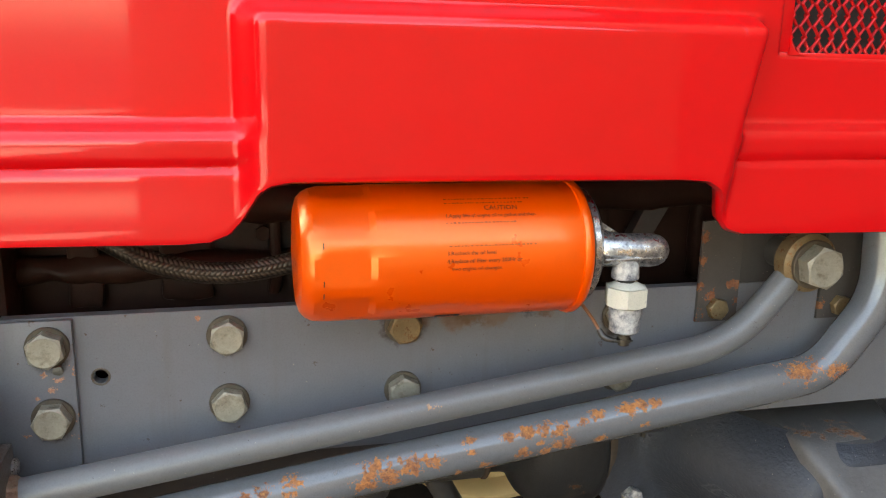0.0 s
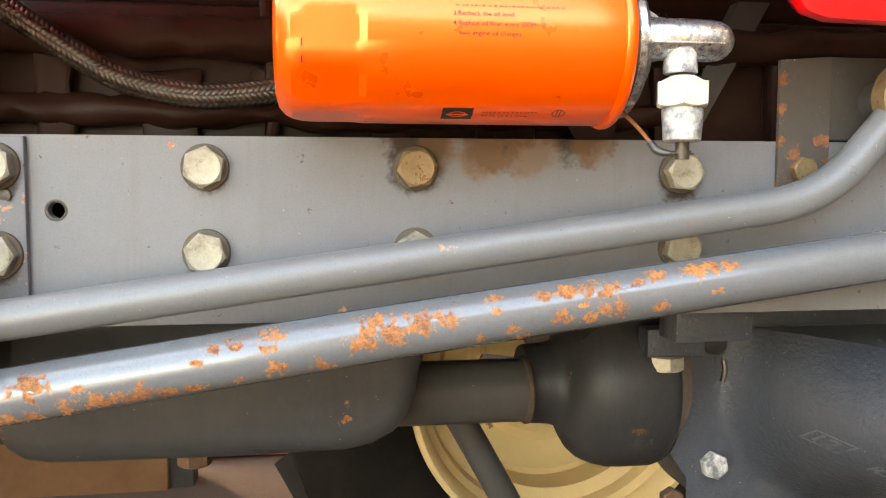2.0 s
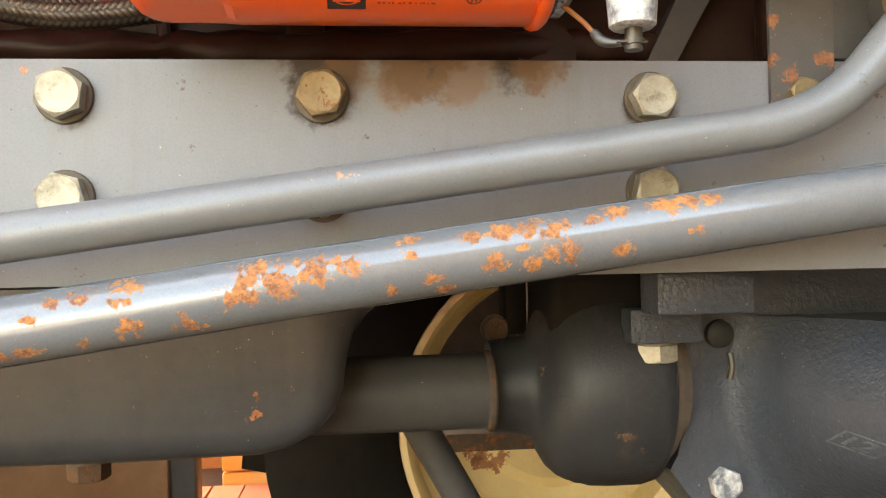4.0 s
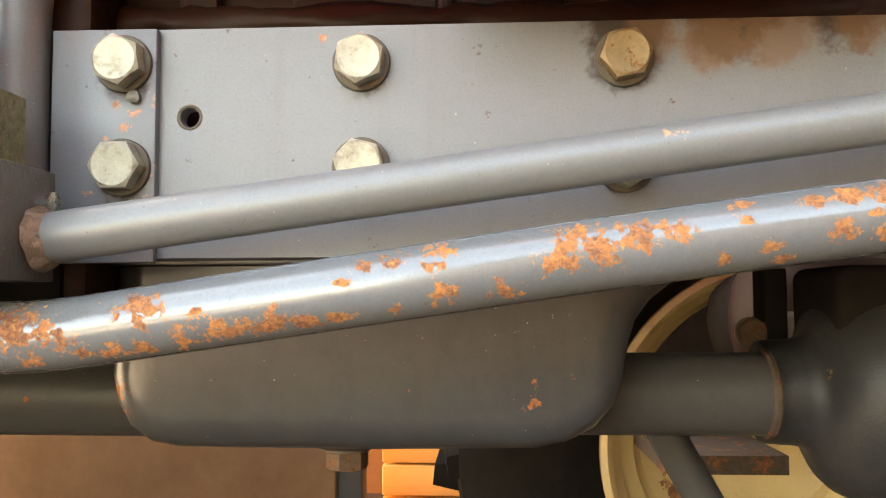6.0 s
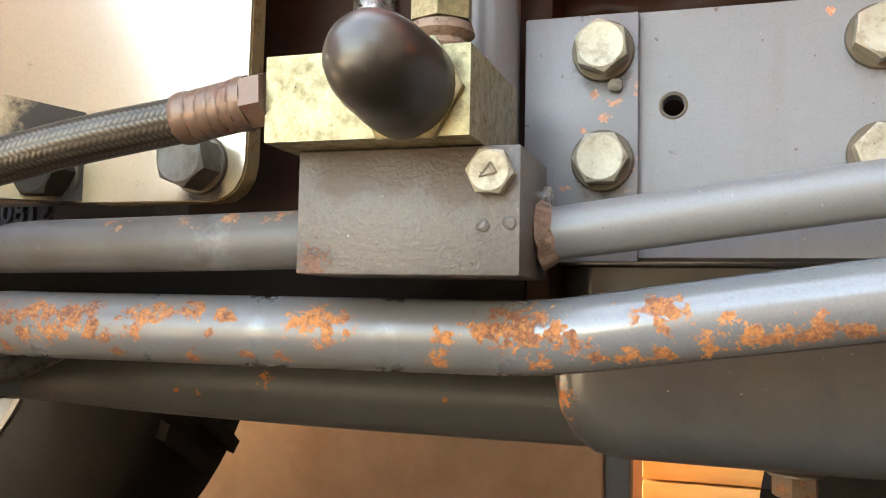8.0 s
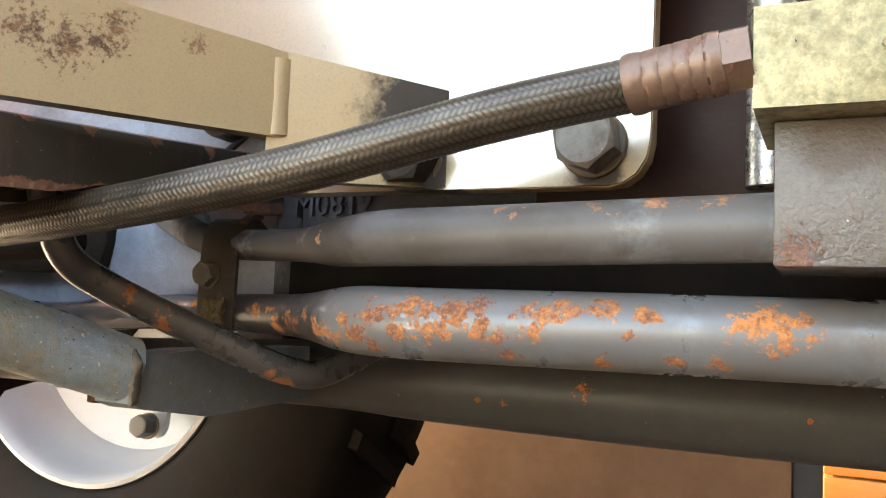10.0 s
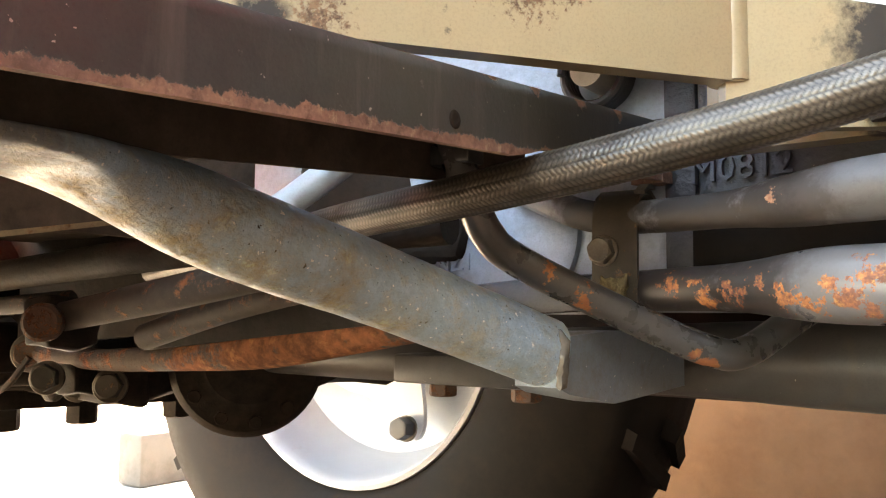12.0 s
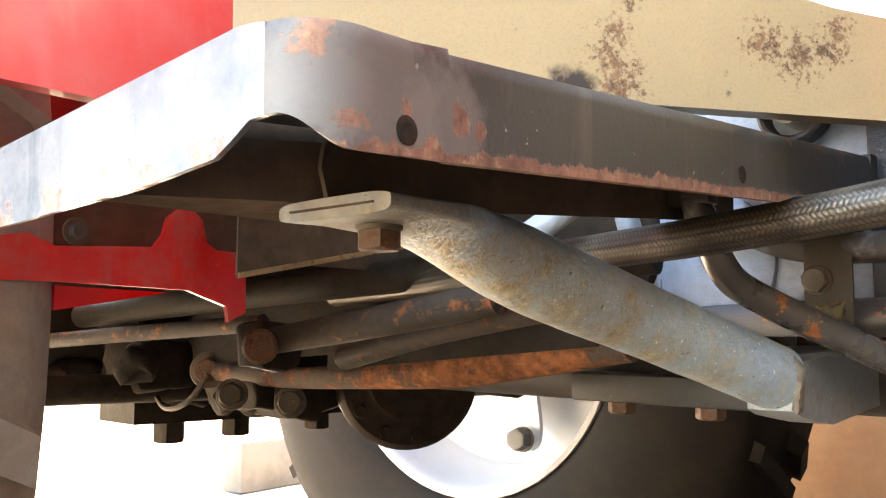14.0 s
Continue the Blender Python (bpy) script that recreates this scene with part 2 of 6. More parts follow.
RUST_D = ((-0.518, 0.644, 0.561, 0.0061), (-0.503, 0.643, 0.563, 0.0073), (-0.491, 0.644, 0.565, 0.0086), (-0.502, 0.643, 0.551, 0.0053), (-0.478, 0.643, 0.554, 0.0078), (-0.47, 0.645, 0.563, 0.0085),
          (-0.456, 0.647, 0.567, 0.0058), (-0.455, 0.645, 0.555, 0.0058), (-0.444, 0.646, 0.55, 0.0051), (-0.437, 0.646, 0.561, 0.0032), (-0.426, 0.646, 0.556, 0.0044), (-0.421, 0.647, 0.564, 0.007),
          (-0.409, 0.65, 0.568, 0.0057), (-0.391, 0.651, 0.568, 0.0063), (-0.377, 0.649, 0.556, 0.0025), (-0.365, 0.651, 0.563, 0.0028), (-0.356, 0.655, 0.543, 0.0032), (-0.39, 0.655, 0.542, 0.0045),
          (-0.439, 0.651, 0.543, 0.0039), (-0.518, 0.65, 0.543, 0.0048), (-0.562, 0.658, 0.55, 0.0058), (-0.539, 0.647, 0.557, 0.0035), (-0.623, 0.696, 0.562, 0.0041), (-0.715, 0.73, 0.562, 0.004), (-0.735, 0.735, 0.558, 0.003), (-0.70, 0.726, 0.552, 0.003), (-0.548, 0.652, 0.545, 0.005), (-0.530, 0.646, 0.549, 0.005), (-0.575, 0.668, 0.560, 0.004), (-0.522, 0.645, 0.570, 0.005), (-0.592, 0.682, 0.556, 0.007), (-0.612, 0.694, 0.552, 0.006), (-0.640, 0.704, 0.560, 0.006))
m_pipe_low = surface("grey_paint_rusted", (0.146, 0.155, 0.166), 0.22, stain_or_shading=((-0.24, 0.660, 0.562, 0.05), (-0.31, 0.655, 0.562, 0.06), (-0.39, 0.652, 0.562, 0.055), (-0.46, 0.650, 0.562, 0.06), (-0.53, 0.650, 0.562, 0.05)), stain_or_shading_col=(0.108, 0.098, 0.092), var=0.08, bump=0.10, grain=130, spec=0.6, coat=0.6, coat_rough=0.13, coat_ior=1.55, soot_or_shade=((-0.585, 0.672, 0.556, 0.055), (-0.635, 0.705, 0.556, 0.06)), soot_or_shade_col=(0.026, 0.020, 0.017), rust=0.20, rust_scale=160, lift_by=0.38, long=0.7,
                     rust_col=((0.17, 0.068, 0.042), (0.50, 0.185, 0.055)), spots=[(x, y, z, r * 1.45) for x, y, z, r in RUST_A + RUST_B + RUST_C + RUST_D])
m_cast = surface("grey_cast_iron", spots=((0.300, 0.875, 0.525, 0.006), (0.315, 0.868, 0.520, 0.005), (0.372, 0.836, 0.470, 0.007), (0.385, 0.838, 0.462, 0.005)), rust_col=((0.10, 0.050, 0.030), (0.18, 0.090, 0.05)), spec=0.22, base=(0.030, 0.030, 0.031), rough=0.42, var=0.18, bump=0.55, grain=120, relief=0.7, relief_scale=380, rust=0.30, rust_scale=60, streak=0.5, streak_col=(0.07, 0.055, 0.04), dirt=0.34, dirt_scale=14, dirt_col=(0.025, 0.022, 0.02))
m_cast_blue = surface("blue_grey_cast_iron", (0.042, 0.048, 0.060), 0.42, spec=0.45, var=0.22, bump=1.0, grain=110, relief=1.6, relief_scale=210, flecks=0.04, dirt=0.36, dirt_scale=14, dirt_col=(0.060, 0.062, 0.069))
m_pan = surface("grey_paint_pan", (0.042, 0.043, 0.045), 0.34, coat=0.45, coat_rough=0.16, spec=0.38, var=0.22, bump=0.22, grain=60, broad=11, relief=0.3, relief_scale=400, flecks=0.025, dirt=0.36, dirt_scale=9, dirt_col=(0.064, 0.056, 0.047), rust=0.28, rust_scale=90, streak=0.5, streak_col=(0.06, 0.05, 0.04),
                spots=((0.085, 0.785, 0.522, 0.004), (0.083, 0.785, 0.506, 0.006), (0.112, 0.785, 0.525, 0.003), (0.072, 0.785, 0.482, 0.004), (-0.200, 0.795, 0.515, 0.014), (-0.192, 0.795, 0.500, 0.008)), rust_col=((0.27, 0.085, 0.03), (0.42, 0.15, 0.05)))
m_tube = surface("dark_grey_tube", spec=0.15, base=(0.054, 0.052, 0.050), rough=0.38, var=0.14, bump=0.25, grain=70, relief=0.3, relief_scale=380, flecks=0.01, rust=0.26, rust_scale=110, spots=((-0.455, 0.852, 0.512, 0.008), (-0.535, 0.852, 0.497, 0.004), (-0.515, 0.852, 0.497, 0.004), (-0.30, 0.852, 0.50, 0.004)), streak=0.4, streak_col=(0.075, 0.058, 0.04))
m_engine = surface("oily_engine_iron", spec=0.15, base=(0.026, 0.0115, 0.0085), rough=0.45, var=0.3, bump=0.5, grain=60, relief=0.6, relief_scale=140, dirt=0.44, dirt_scale=16, dirt_col=(0.036, 0.017, 0.012), flecks=0.02, fleck_col=(0.08, 0.05, 0.035))
m_black = surface("black_steel", (0.05, 0.047, 0.045), 0.48, var=0.2, bump=0.3, grain=80, rust=0.25, rust_scale=50)
m_zinc = surface("zinc_bolt", (0.345, 0.318, 0.25), 0.45, metal=0.3, var=0.2, bump=0.4, grain=190, flecks=0.05, dirt=0.38, dirt_scale=90, dirt_col=(0.15, 0.12, 0.08))
m_zinc_rust = surface("tarnished_bolt", (0.24, 0.165, 0.085), 0.48, metal=0.4, var=0.25, bump=0.4, grain=190, rust=0.42, rust_scale=160, rust_col=((0.14, 0.06, 0.02), (0.26, 0.12, 0.035)))
m_rustbolt = surface("rusty_bolt", spec=0.22, base=(0.12, 0.075, 0.052), rough=0.62, metal=0.2, var=0.3, bump=0.6, grain=170, rust=0.47, rust_scale=150, rust_col=((0.10, 0.045, 0.022), (0.22, 0.09, 0.04)))
m_washer = surface("dirty_washer", (0.105, 0.085, 0.062), 0.6, metal=0.3, var=0.3, bump=0.4, grain=160)
m_brass = surface("yellow_zinc_block", (0.285, 0.245, 0.138), 0.36, metal=0.5, var=0.4, bump=0.5, grain=220, broad=60, flecks=0.05, fleck_col=(0.42, 0.38, 0.25), dirt=0.42, dirt_scale=150, dirt_col=(0.15, 0.125, 0.066), fine=0.4, rust=0.30, rust_scale=140, rust_col=((0.10, 0.055, 0.02), (0.22, 0.14, 0.06)))
m_block = surface("painted_steel_block", (0.105, 0.095, 0.088), 0.36, var=0.22, bump=0.7, grain=240, relief=1.0, relief_scale=420, flecks=0.04, stain_or_shading=((-0.26, 0.621, 0.645, 0.030), (-0.285, 0.621, 0.640, 0.024), (-0.225, 0.621, 0.640, 0.026)), stain_or_shading_col=(0.080, 0.056, 0.045), rust=0.36, rust_scale=190, spots=((-0.302, 0.621, 0.593, 0.008),), rust_col=((0.15, 0.085, 0.065), (0.22, 0.12, 0.088)))
m_weld = surface("rusty_weld", (0.24, 0.16, 0.115), 0.55, metal=0.2, var=0.25, bump=0.9, grain=140, rust=0.47, rust_scale=110, rust_col=((0.20, 0.115, 0.080), (0.32, 0.20, 0.14)))
m_oldbolt = surface("weathered_bolt", (0.135, 0.122, 0.10), 0.5, metal=0.3, var=0.25, bump=0.5, grain=150, flecks=0.04, dirt=0.42, dirt_scale=60, dirt_col=(0.09, 0.07, 0.05))
m_alu = surface("worn_aluminium", (0.70, 0.69, 0.66), 0.24, metal=0.9, var=0.15, bump=0.5, grain=110, dirt=0.47, dirt_scale=150, dirt_col=(0.10, 0.105, 0.12))
m_greyplastic = surface("chipped_grey_cap", (0.12, 0.125, 0.14), 0.45, var=0.1, bump=0.2, grain=80, dirt=0.47, dirt_scale=90, dirt_col=(0.62, 0.60, 0.56))
m_white = surface("off_white_nut", (0.60, 0.57, 0.47), 0.5, var=0.12, bump=0.3, grain=90, dirt=0.30, dirt_scale=90, dirt_col=(0.20, 0.20, 0.20))
m_cap = surface("black_rubber_cap", (0.020, 0.016, 0.012), 0.46, coat=0.45, coat_rough=0.2, var=0.3, bump=0.25, grain=40, dirt=0.40, dirt_scale=26, dirt_col=(0.075, 0.058, 0.042), streak=0.3, streak_col=(0.09, 0.075, 0.06), spec=0.6)
# Tyres; also the near-black that stands for shade in some gaps.
m_rubber_shade = surface("tyre_rubber", spec=0.06, base=(0.012, 0.0105, 0.0095), rough=0.75, var=0.3, bump=0.5, grain=70, dirt=0.40, dirt_scale=14, dirt_col=(0.021, 0.0165, 0.0135))
CREAM_RUST = ((-0.640, 0.535, 0.690, 0.014), (-0.628, 0.548, 0.694, 0.010), (-0.652, 0.520, 0.697, 0.012), (-0.626, 0.553, 0.705, 0.010), (-0.705, 0.452, 0.683, 0.012), (-0.702, 0.456, 0.697, 0.009), (-0.701, 0.457, 0.670, 0.014), (-0.698, 0.462, 0.712, 0.006), (-0.60, 0.585, 0.702, 0.006))


def cream_paint(name, soot_or_shade):
    return surface(name, (0.30, 0.226, 0.124), 0.42, coat=1.0, coat_rough=0.16, coat_ior=1.9, var=0.05, bump=0.12, grain=60, streak=0.12, streak_col=(0.45, 0.30, 0.14), flecks=0.0, rust=0.265, rust_scale=280, rust_col=((0.075, 0.040, 0.022), (0.19, 0.105, 0.052)), lift_by=0.30, edge=0.05,
                   soot_or_shade=soot_or_shade, soot_or_shade_col=(0.014, 0.010, 0.008), spots=CREAM_RUST)


m_cream = cream_paint("cream_paint", ((-0.404, 0.675, 0.644, 0.022), (-0.510, 0.675, 0.642, 0.022), (-0.72, 0.44, 0.665, 0.02)))
# The gusset's black patch is grease together with shade painted into the colour.
m_cream_grease_shade = cream_paint("greasy_cream_paint", ((-0.500, 0.669, 0.678, 0.056), (-0.495, 0.673, 0.655, 0.040)))
m_rim_cream = surface("cream_rim_paint", (0.68, 0.51, 0.26), 0.42, rust=0.2, rust_scale=30, lift_by=0.36, spots=((0.36, 1.66, 0.27, 0.03), (0.40, 1.66, 0.25, 0.03)), rust_col=((0.22, 0.085, 0.04), (0.36, 0.16, 0.08)), var=0.08, bump=0.1, grain=20, dirt=0.30, dirt_scale=9, dirt_col=(0.30, 0.18, 0.08))
m_rim_white = surface("white_rim_paint", (0.36, 0.37, 0.385), 0.40, var=0.06, bump=0.1, grain=20, dirt=0.26, dirt_scale=12, dirt_col=(0.30, 0.26, 0.22))
m_strut = surface("galvanised_tube", (0.37, 0.485, 0.565), 0.36, metal=0.15, stain_or_shading=((-0.735, 0.300, 0.596, 0.055), (-0.72, 0.330, 0.598, 0.04), (-0.755, 0.330, 0.596, 0.04)), stain_or_shading_col=(0.20, 0.175, 0.145), var=0.22, bump=0.8, grain=190, broad=28, relief=0.8, relief_scale=260, flecks=0.085, fleck_col=(0.85, 0.83, 0.77), rust=0.35, rust_scale=75, spots=((-0.745, 0.372, 0.588, 0.014), (-0.748, 0.392, 0.577, 0.016), (-0.745, 0.420, 0.566, 0.017), (-0.740, 0.452, 0.556, 0.015), (-0.733, 0.495, 0.546, 0.013), (-0.728, 0.535, 0.535, 0.011), (-0.715, 0.58, 0.522, 0.010), (-0.725, 0.50, 0.560, 0.008), (-0.728, 0.43, 0.580, 0.007)), edge=0.17, streak=0.0,
                  dirt=0.42, dirt_scale=26, dirt_col=(0.32, 0.37, 0.375), lift_by=0.23, rust_col=((0.34, 0.265, 0.145), (0.49, 0.41, 0.26)))
# The pale marks at the corner put its bright sheen into the colour.
m_channel = surface("dark_painted_channel", spec=0.30, base=(0.044, 0.0425, 0.039), rough=0.40, coat=0.15, coat_rough=0.20, var=0.2, bump=0.35, grain=80, relief=0.3, relief_scale=360, flecks=0.04, streak=0.35, streak_col=(0.15, 0.13, 0.11), rust=0.27, rust_scale=95, edge=0.03, rust_col=((0.18, 0.098, 0.072), (0.30, 0.168, 0.115)), stain_or_shading=((-0.668, 0.234, 0.616, 0.026), (-0.660, 0.250, 0.616, 0.034), (-0.658, 0.276, 0.608, 0.026)), stain_or_shading_col=(0.165, 0.152, 0.142),
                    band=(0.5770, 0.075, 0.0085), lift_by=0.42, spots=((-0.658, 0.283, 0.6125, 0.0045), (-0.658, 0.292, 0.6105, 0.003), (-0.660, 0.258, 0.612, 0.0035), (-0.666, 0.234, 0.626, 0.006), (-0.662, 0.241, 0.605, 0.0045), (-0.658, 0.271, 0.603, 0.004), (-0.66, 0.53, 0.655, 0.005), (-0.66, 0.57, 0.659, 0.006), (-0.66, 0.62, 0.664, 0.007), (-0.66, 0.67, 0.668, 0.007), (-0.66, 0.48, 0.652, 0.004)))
# Paler and bluer than the channel: sky light is put into the skirt's colour.
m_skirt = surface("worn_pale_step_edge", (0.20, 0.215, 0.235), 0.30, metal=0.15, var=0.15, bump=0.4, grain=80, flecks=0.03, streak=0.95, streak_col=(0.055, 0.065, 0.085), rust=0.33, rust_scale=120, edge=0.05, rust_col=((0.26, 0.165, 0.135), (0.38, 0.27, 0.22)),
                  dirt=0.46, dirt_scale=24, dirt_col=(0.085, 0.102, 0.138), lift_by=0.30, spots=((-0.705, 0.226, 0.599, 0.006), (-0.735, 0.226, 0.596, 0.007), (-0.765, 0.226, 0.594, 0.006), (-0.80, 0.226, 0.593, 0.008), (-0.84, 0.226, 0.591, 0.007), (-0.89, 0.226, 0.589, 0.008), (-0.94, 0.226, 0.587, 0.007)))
m_rod = surface("grimy_rod", spec=0.15, base=(0.050, 0.039, 0.031), rough=0.65, var=0.35, bump=0.7, grain=110, streak=0.5, streak_col=(0.04, 0.03, 0.022), rust=0.40, rust_scale=45, edge=0.04, rust_col=((0.12, 0.048, 0.022), (0.26, 0.095, 0.04)))
m_rodrust = surface("rusty_rod", spec=0.08, base=(0.075, 0.055, 0.043), rough=0.7, var=0.35, bump=0.9, grain=110, relief=0.6, relief_scale=160, streak=0.4, streak_col=(0.05, 0.03, 0.02), rust=0.42, rust_scale=45, edge=0.05, spots=((-1.02, 0.722, 0.512, 0.06), (-0.94, 0.72, 0.525, 0.05), (-1.12, 0.725, 0.503, 0.03)), rust_col=((0.13, 0.050, 0.024), (0.29, 0.105, 0.045)))
m_dirty = surface("oil_caked_castings", spec=0.04, base=(0.027, 0.022, 0.018), rough=0.55, var=0.4, bump=0.9, grain=60, relief=0.8, relief_scale=120, dirt=0.42, dirt_scale=22, dirt_col=(0.044, 0.033, 0.025))
# Dull brown for undersides, gaps and inner faces.
m_dull_brown = surface("sooty_underside", spec=0.0, base=(0.115, 0.090, 0.071), rough=0.55, var=0.4, bump=0.6, grain=60, dirt=0.40, dirt_scale=20, dirt_col=(0.080, 0.061, 0.047))
m_edge = surface("rusting_cream_edge", (0.30, 0.215, 0.11), 0.55, var=0.25, bump=0.5, grain=140, rust=0.44, rust_scale=70, edge=0.06, rust_col=((0.14, 0.065, 0.025), (0.26, 0.14, 0.06)))
m_dusty = surface("dusty_tyre", spec=0.22, base=(0.42, 0.385, 0.34), rough=0.8, var=0.3, bump=0.6, grain=60, dirt=0.44, dirt_scale=14, dirt_col=(0.33, 0.29, 0.25))
m_clamp = surface("tarnished_clamp", (0.062, 0.052, 0.038), 0.42, metal=0.3, var=0.3, bump=0.4, grain=90, rust=0.40, rust_scale=70, rust_col=((0.10, 0.06, 0.03), (0.20, 0.12, 0.06)))
m_copper = surface("red_brown_wire", (0.24, 0.085, 0.03), 0.5, var=0.1, bump=0.1)
m_ink = surface("black_ink", (0.03, 0.015, 0.01), 0.5, var=0.1, bump=0.0)
m_ground = surface("brown_earth", (0.032, 0.0145, 0.006), 0.9, var=0.25, bump=1.0, grain=30, broad=1.5, relief=1.0, relief_scale=90, dirt=0.4, dirt_scale=0.8, dirt_col=(0.046, 0.023, 0.011))
m_conc = surface("pale_concrete", (0.40, 0.365, 0.32), 0.85, var=0.12, bump=0.5, grain=30, broad=1.2, relief=0.6, relief_scale=120, dirt=0.36, dirt_scale=1.5, dirt_col=(0.30, 0.26, 0.215))
m_oldconc = surface("grey_weathered_concrete", (0.085, 0.074, 0.062), 0.85, var=0.2, bump=0.6, grain=25, broad=3.0, dirt=0.4, dirt_scale=4.0, dirt_col=(0.055, 0.046, 0.037))
m_wall = surface("brown_plastered_wall", (0.23, 0.118, 0.058), 0.85, var=0.12, bump=0.5, grain=25, broad=2.0, dirt=0.42, dirt_scale=2.2, dirt_col=(0.165, 0.080, 0.038))
# For the unseen walls that hold light back.
m_blocker = surface("dim_yard_wall", (0.032, 0.026, 0.020), 0.85, var=0.15, bump=0.4, grain=20, broad=1.2, dirt=0.4, dirt_scale=1.0, dirt_col=(0.03, 0.025, 0.02))
m_brick = surface("red_hollow_brick", (0.42, 0.12, 0.06), 0.8, var=0.2, bump=0.5, grain=60, isles=0.4)
m_wood = surface("ochre_timber", (0.55, 0.30, 0.09), 0.6, var=0.18, bump=0.3, grain=20, stretch=(0.3, 1, 4), isles=0.4)


def hose_material(name, dark, light):
    """Woven wire or cloth: two families of strands over and under each other, from the hose's own coordinates."""
    m = bpy.data.materials.new(name)
    m.use_nodes = True
    N, K = m.node_tree.nodes, m.node_tree.links.new
    b = N["Principled BSDF"]
    at = N.new("ShaderNodeAttribute")
    at.attribute_name = "weave"
    tc = N.new("ShaderNodeTexCoord")
    no = N.new("ShaderNodeTexNoise")
    no.inputs["Scale"].default_value = 45.0
    K(tc.outputs["Object"], no.inputs["Vector"])
    q = N.new("ShaderNodeMath")
    q.operation = "MULTIPLY"
    K(at.outputs["Fac"], q.inputs[0])
    K(no.outputs["Fac"], q.inputs[1])
    r = N.new("ShaderNodeMapRange")
    r.inputs["From Min"].default_value, r.inputs["From Max"].default_value = 0.05, 0.62
    K(q.outputs[0], r.inputs["Value"])
    x = N.new("ShaderNodeMix")
    x.data_type = "RGBA"
    x.inputs[6].default_value, x.inputs[7].default_value = (*dark, 1), (*light, 1)
    K(r.outputs[0], x.inputs[0])
    K(x.outputs[2], b.inputs["Base Color"])
    b.inputs["Roughness"].default_value, b.inputs["Metallic"].default_value = 0.36, 0.45
    return m


m_braid = hose_material("steel_braid", (0.026, 0.021, 0.016), (0.145, 0.122, 0.094))
m_cloth = hose_material("cloth_braid", (0.007, 0.005, 0.004), (0.12, 0.092, 0.068))


# ---- building blocks ----
def part(name, bm, material, parent=None, label="", smooth=40):
    """Links a bmesh as one mesh object, under a thing or a part where one is given."""
    me = bpy.data.meshes.new(name)
    bmesh.ops.recalc_face_normals(bm, faces=bm.faces)
    bm.to_mesh(me)
    bm.free()
    if smooth:
        me.polygons.foreach_set("use_smooth", [True] * len(me.polygons))
        me.set_sharp_from_angle(angle=radians(smooth))
    me.materials.append(material)
    ob = new(name, me)
    adopt(ob, parent)
    if label:
        ob["label"] = label
    return ob


def adopt(ob, parent):
    if parent is not None:
        ob.parent = parent
        bpy.context.view_layer.update()
        ob.matrix_parent_inverse = parent.matrix_world.inverted()


def thing(name, at, label, category, group="", kind=""):
    ob = new(name)
    ob.location = at
    ob.empty_display_size = 0.02
    bpy.context.view_layer.update()
    return tagged(ob, label, category, group, kind)


def again(ob, m, parent=None):
    """A further piece on the same mesh."""
    o = new(ob.name.split(".")[0], ob.data)
    o.matrix_world = m
    if parent is not None:
        o.parent = parent
        o.matrix_parent_inverse = parent.matrix_world.inverted()
    return o


def bevelled(bm, width, seg=2, angle=30):
    if width > 0:
        es = [e for e in bm.edges if len(e.link_faces) == 2 and e.calc_face_angle(0) > radians(angle)]
        bmesh.ops.bevel(bm, geom=es, offset=width, segments=seg, profile=0.5, affect="EDGES", clamp_overlap=True)
    return bm


def box(x0, x1, y0, y1, z0, z1, bev=0.001, seg=2):
    bm = bmesh.new()
    bmesh.ops.create_cube(bm, size=1, matrix=Matrix.LocRotScale(((x0 + x1) / 2, (y0 + y1) / 2, (z0 + z1) / 2), None, (x1 - x0, y1 - y0, z1 - z0)))
    return bevelled(bm, bev, seg)


def lumpy(bm, amp=0.004, size=0.03, cuts=4):
    """Roughens a blocky casting: cut finer, and pushed in and out by a noise."""
    if cuts:
        bmesh.ops.subdivide_edges(bm, edges=bm.edges, cuts=cuts, use_grid_fill=True)
    for v in bm.verts:
        v.co += Vector((noise.noise(v.co / size), noise.noise(v.co / size + Vector((7, 3, 1))), noise.noise(v.co / size + Vector((2, 9, 5))))) * amp
    return bm


def prism(pts, axis, a0, a1, bev=0.001, seg=2):
    """A flat outline drawn out along an axis. pts: the two other coordinates, in the order x, y, z."""
    bm = bmesh.new()
    def place(p, a):
        return {"x": (a, p[0], p[1]), "y": (p[0], a, p[1]), "z": (p[0], p[1], a)}[axis]
    lo = [bm.verts.new(place(p, a0)) for p in pts]
    hi = [bm.verts.new(place(p, a1)) for p in pts]
    n = len(pts)
    bm.faces.new(lo)
    bm.faces.new(hi[::-1])
    for i in range(n):
        bm.faces.new((lo[i], hi[i], hi[(i + 1) % n], lo[(i + 1) % n]))
    return bevelled(bm, bev, seg)


def basis(d):
    d = Vector(d).normalized()
    u = d.orthogonal().normalized() if abs(d.z) > 0.9 else d.cross(Vector((0, 0, 1))).normalized()
    return d, u, d.cross(u)


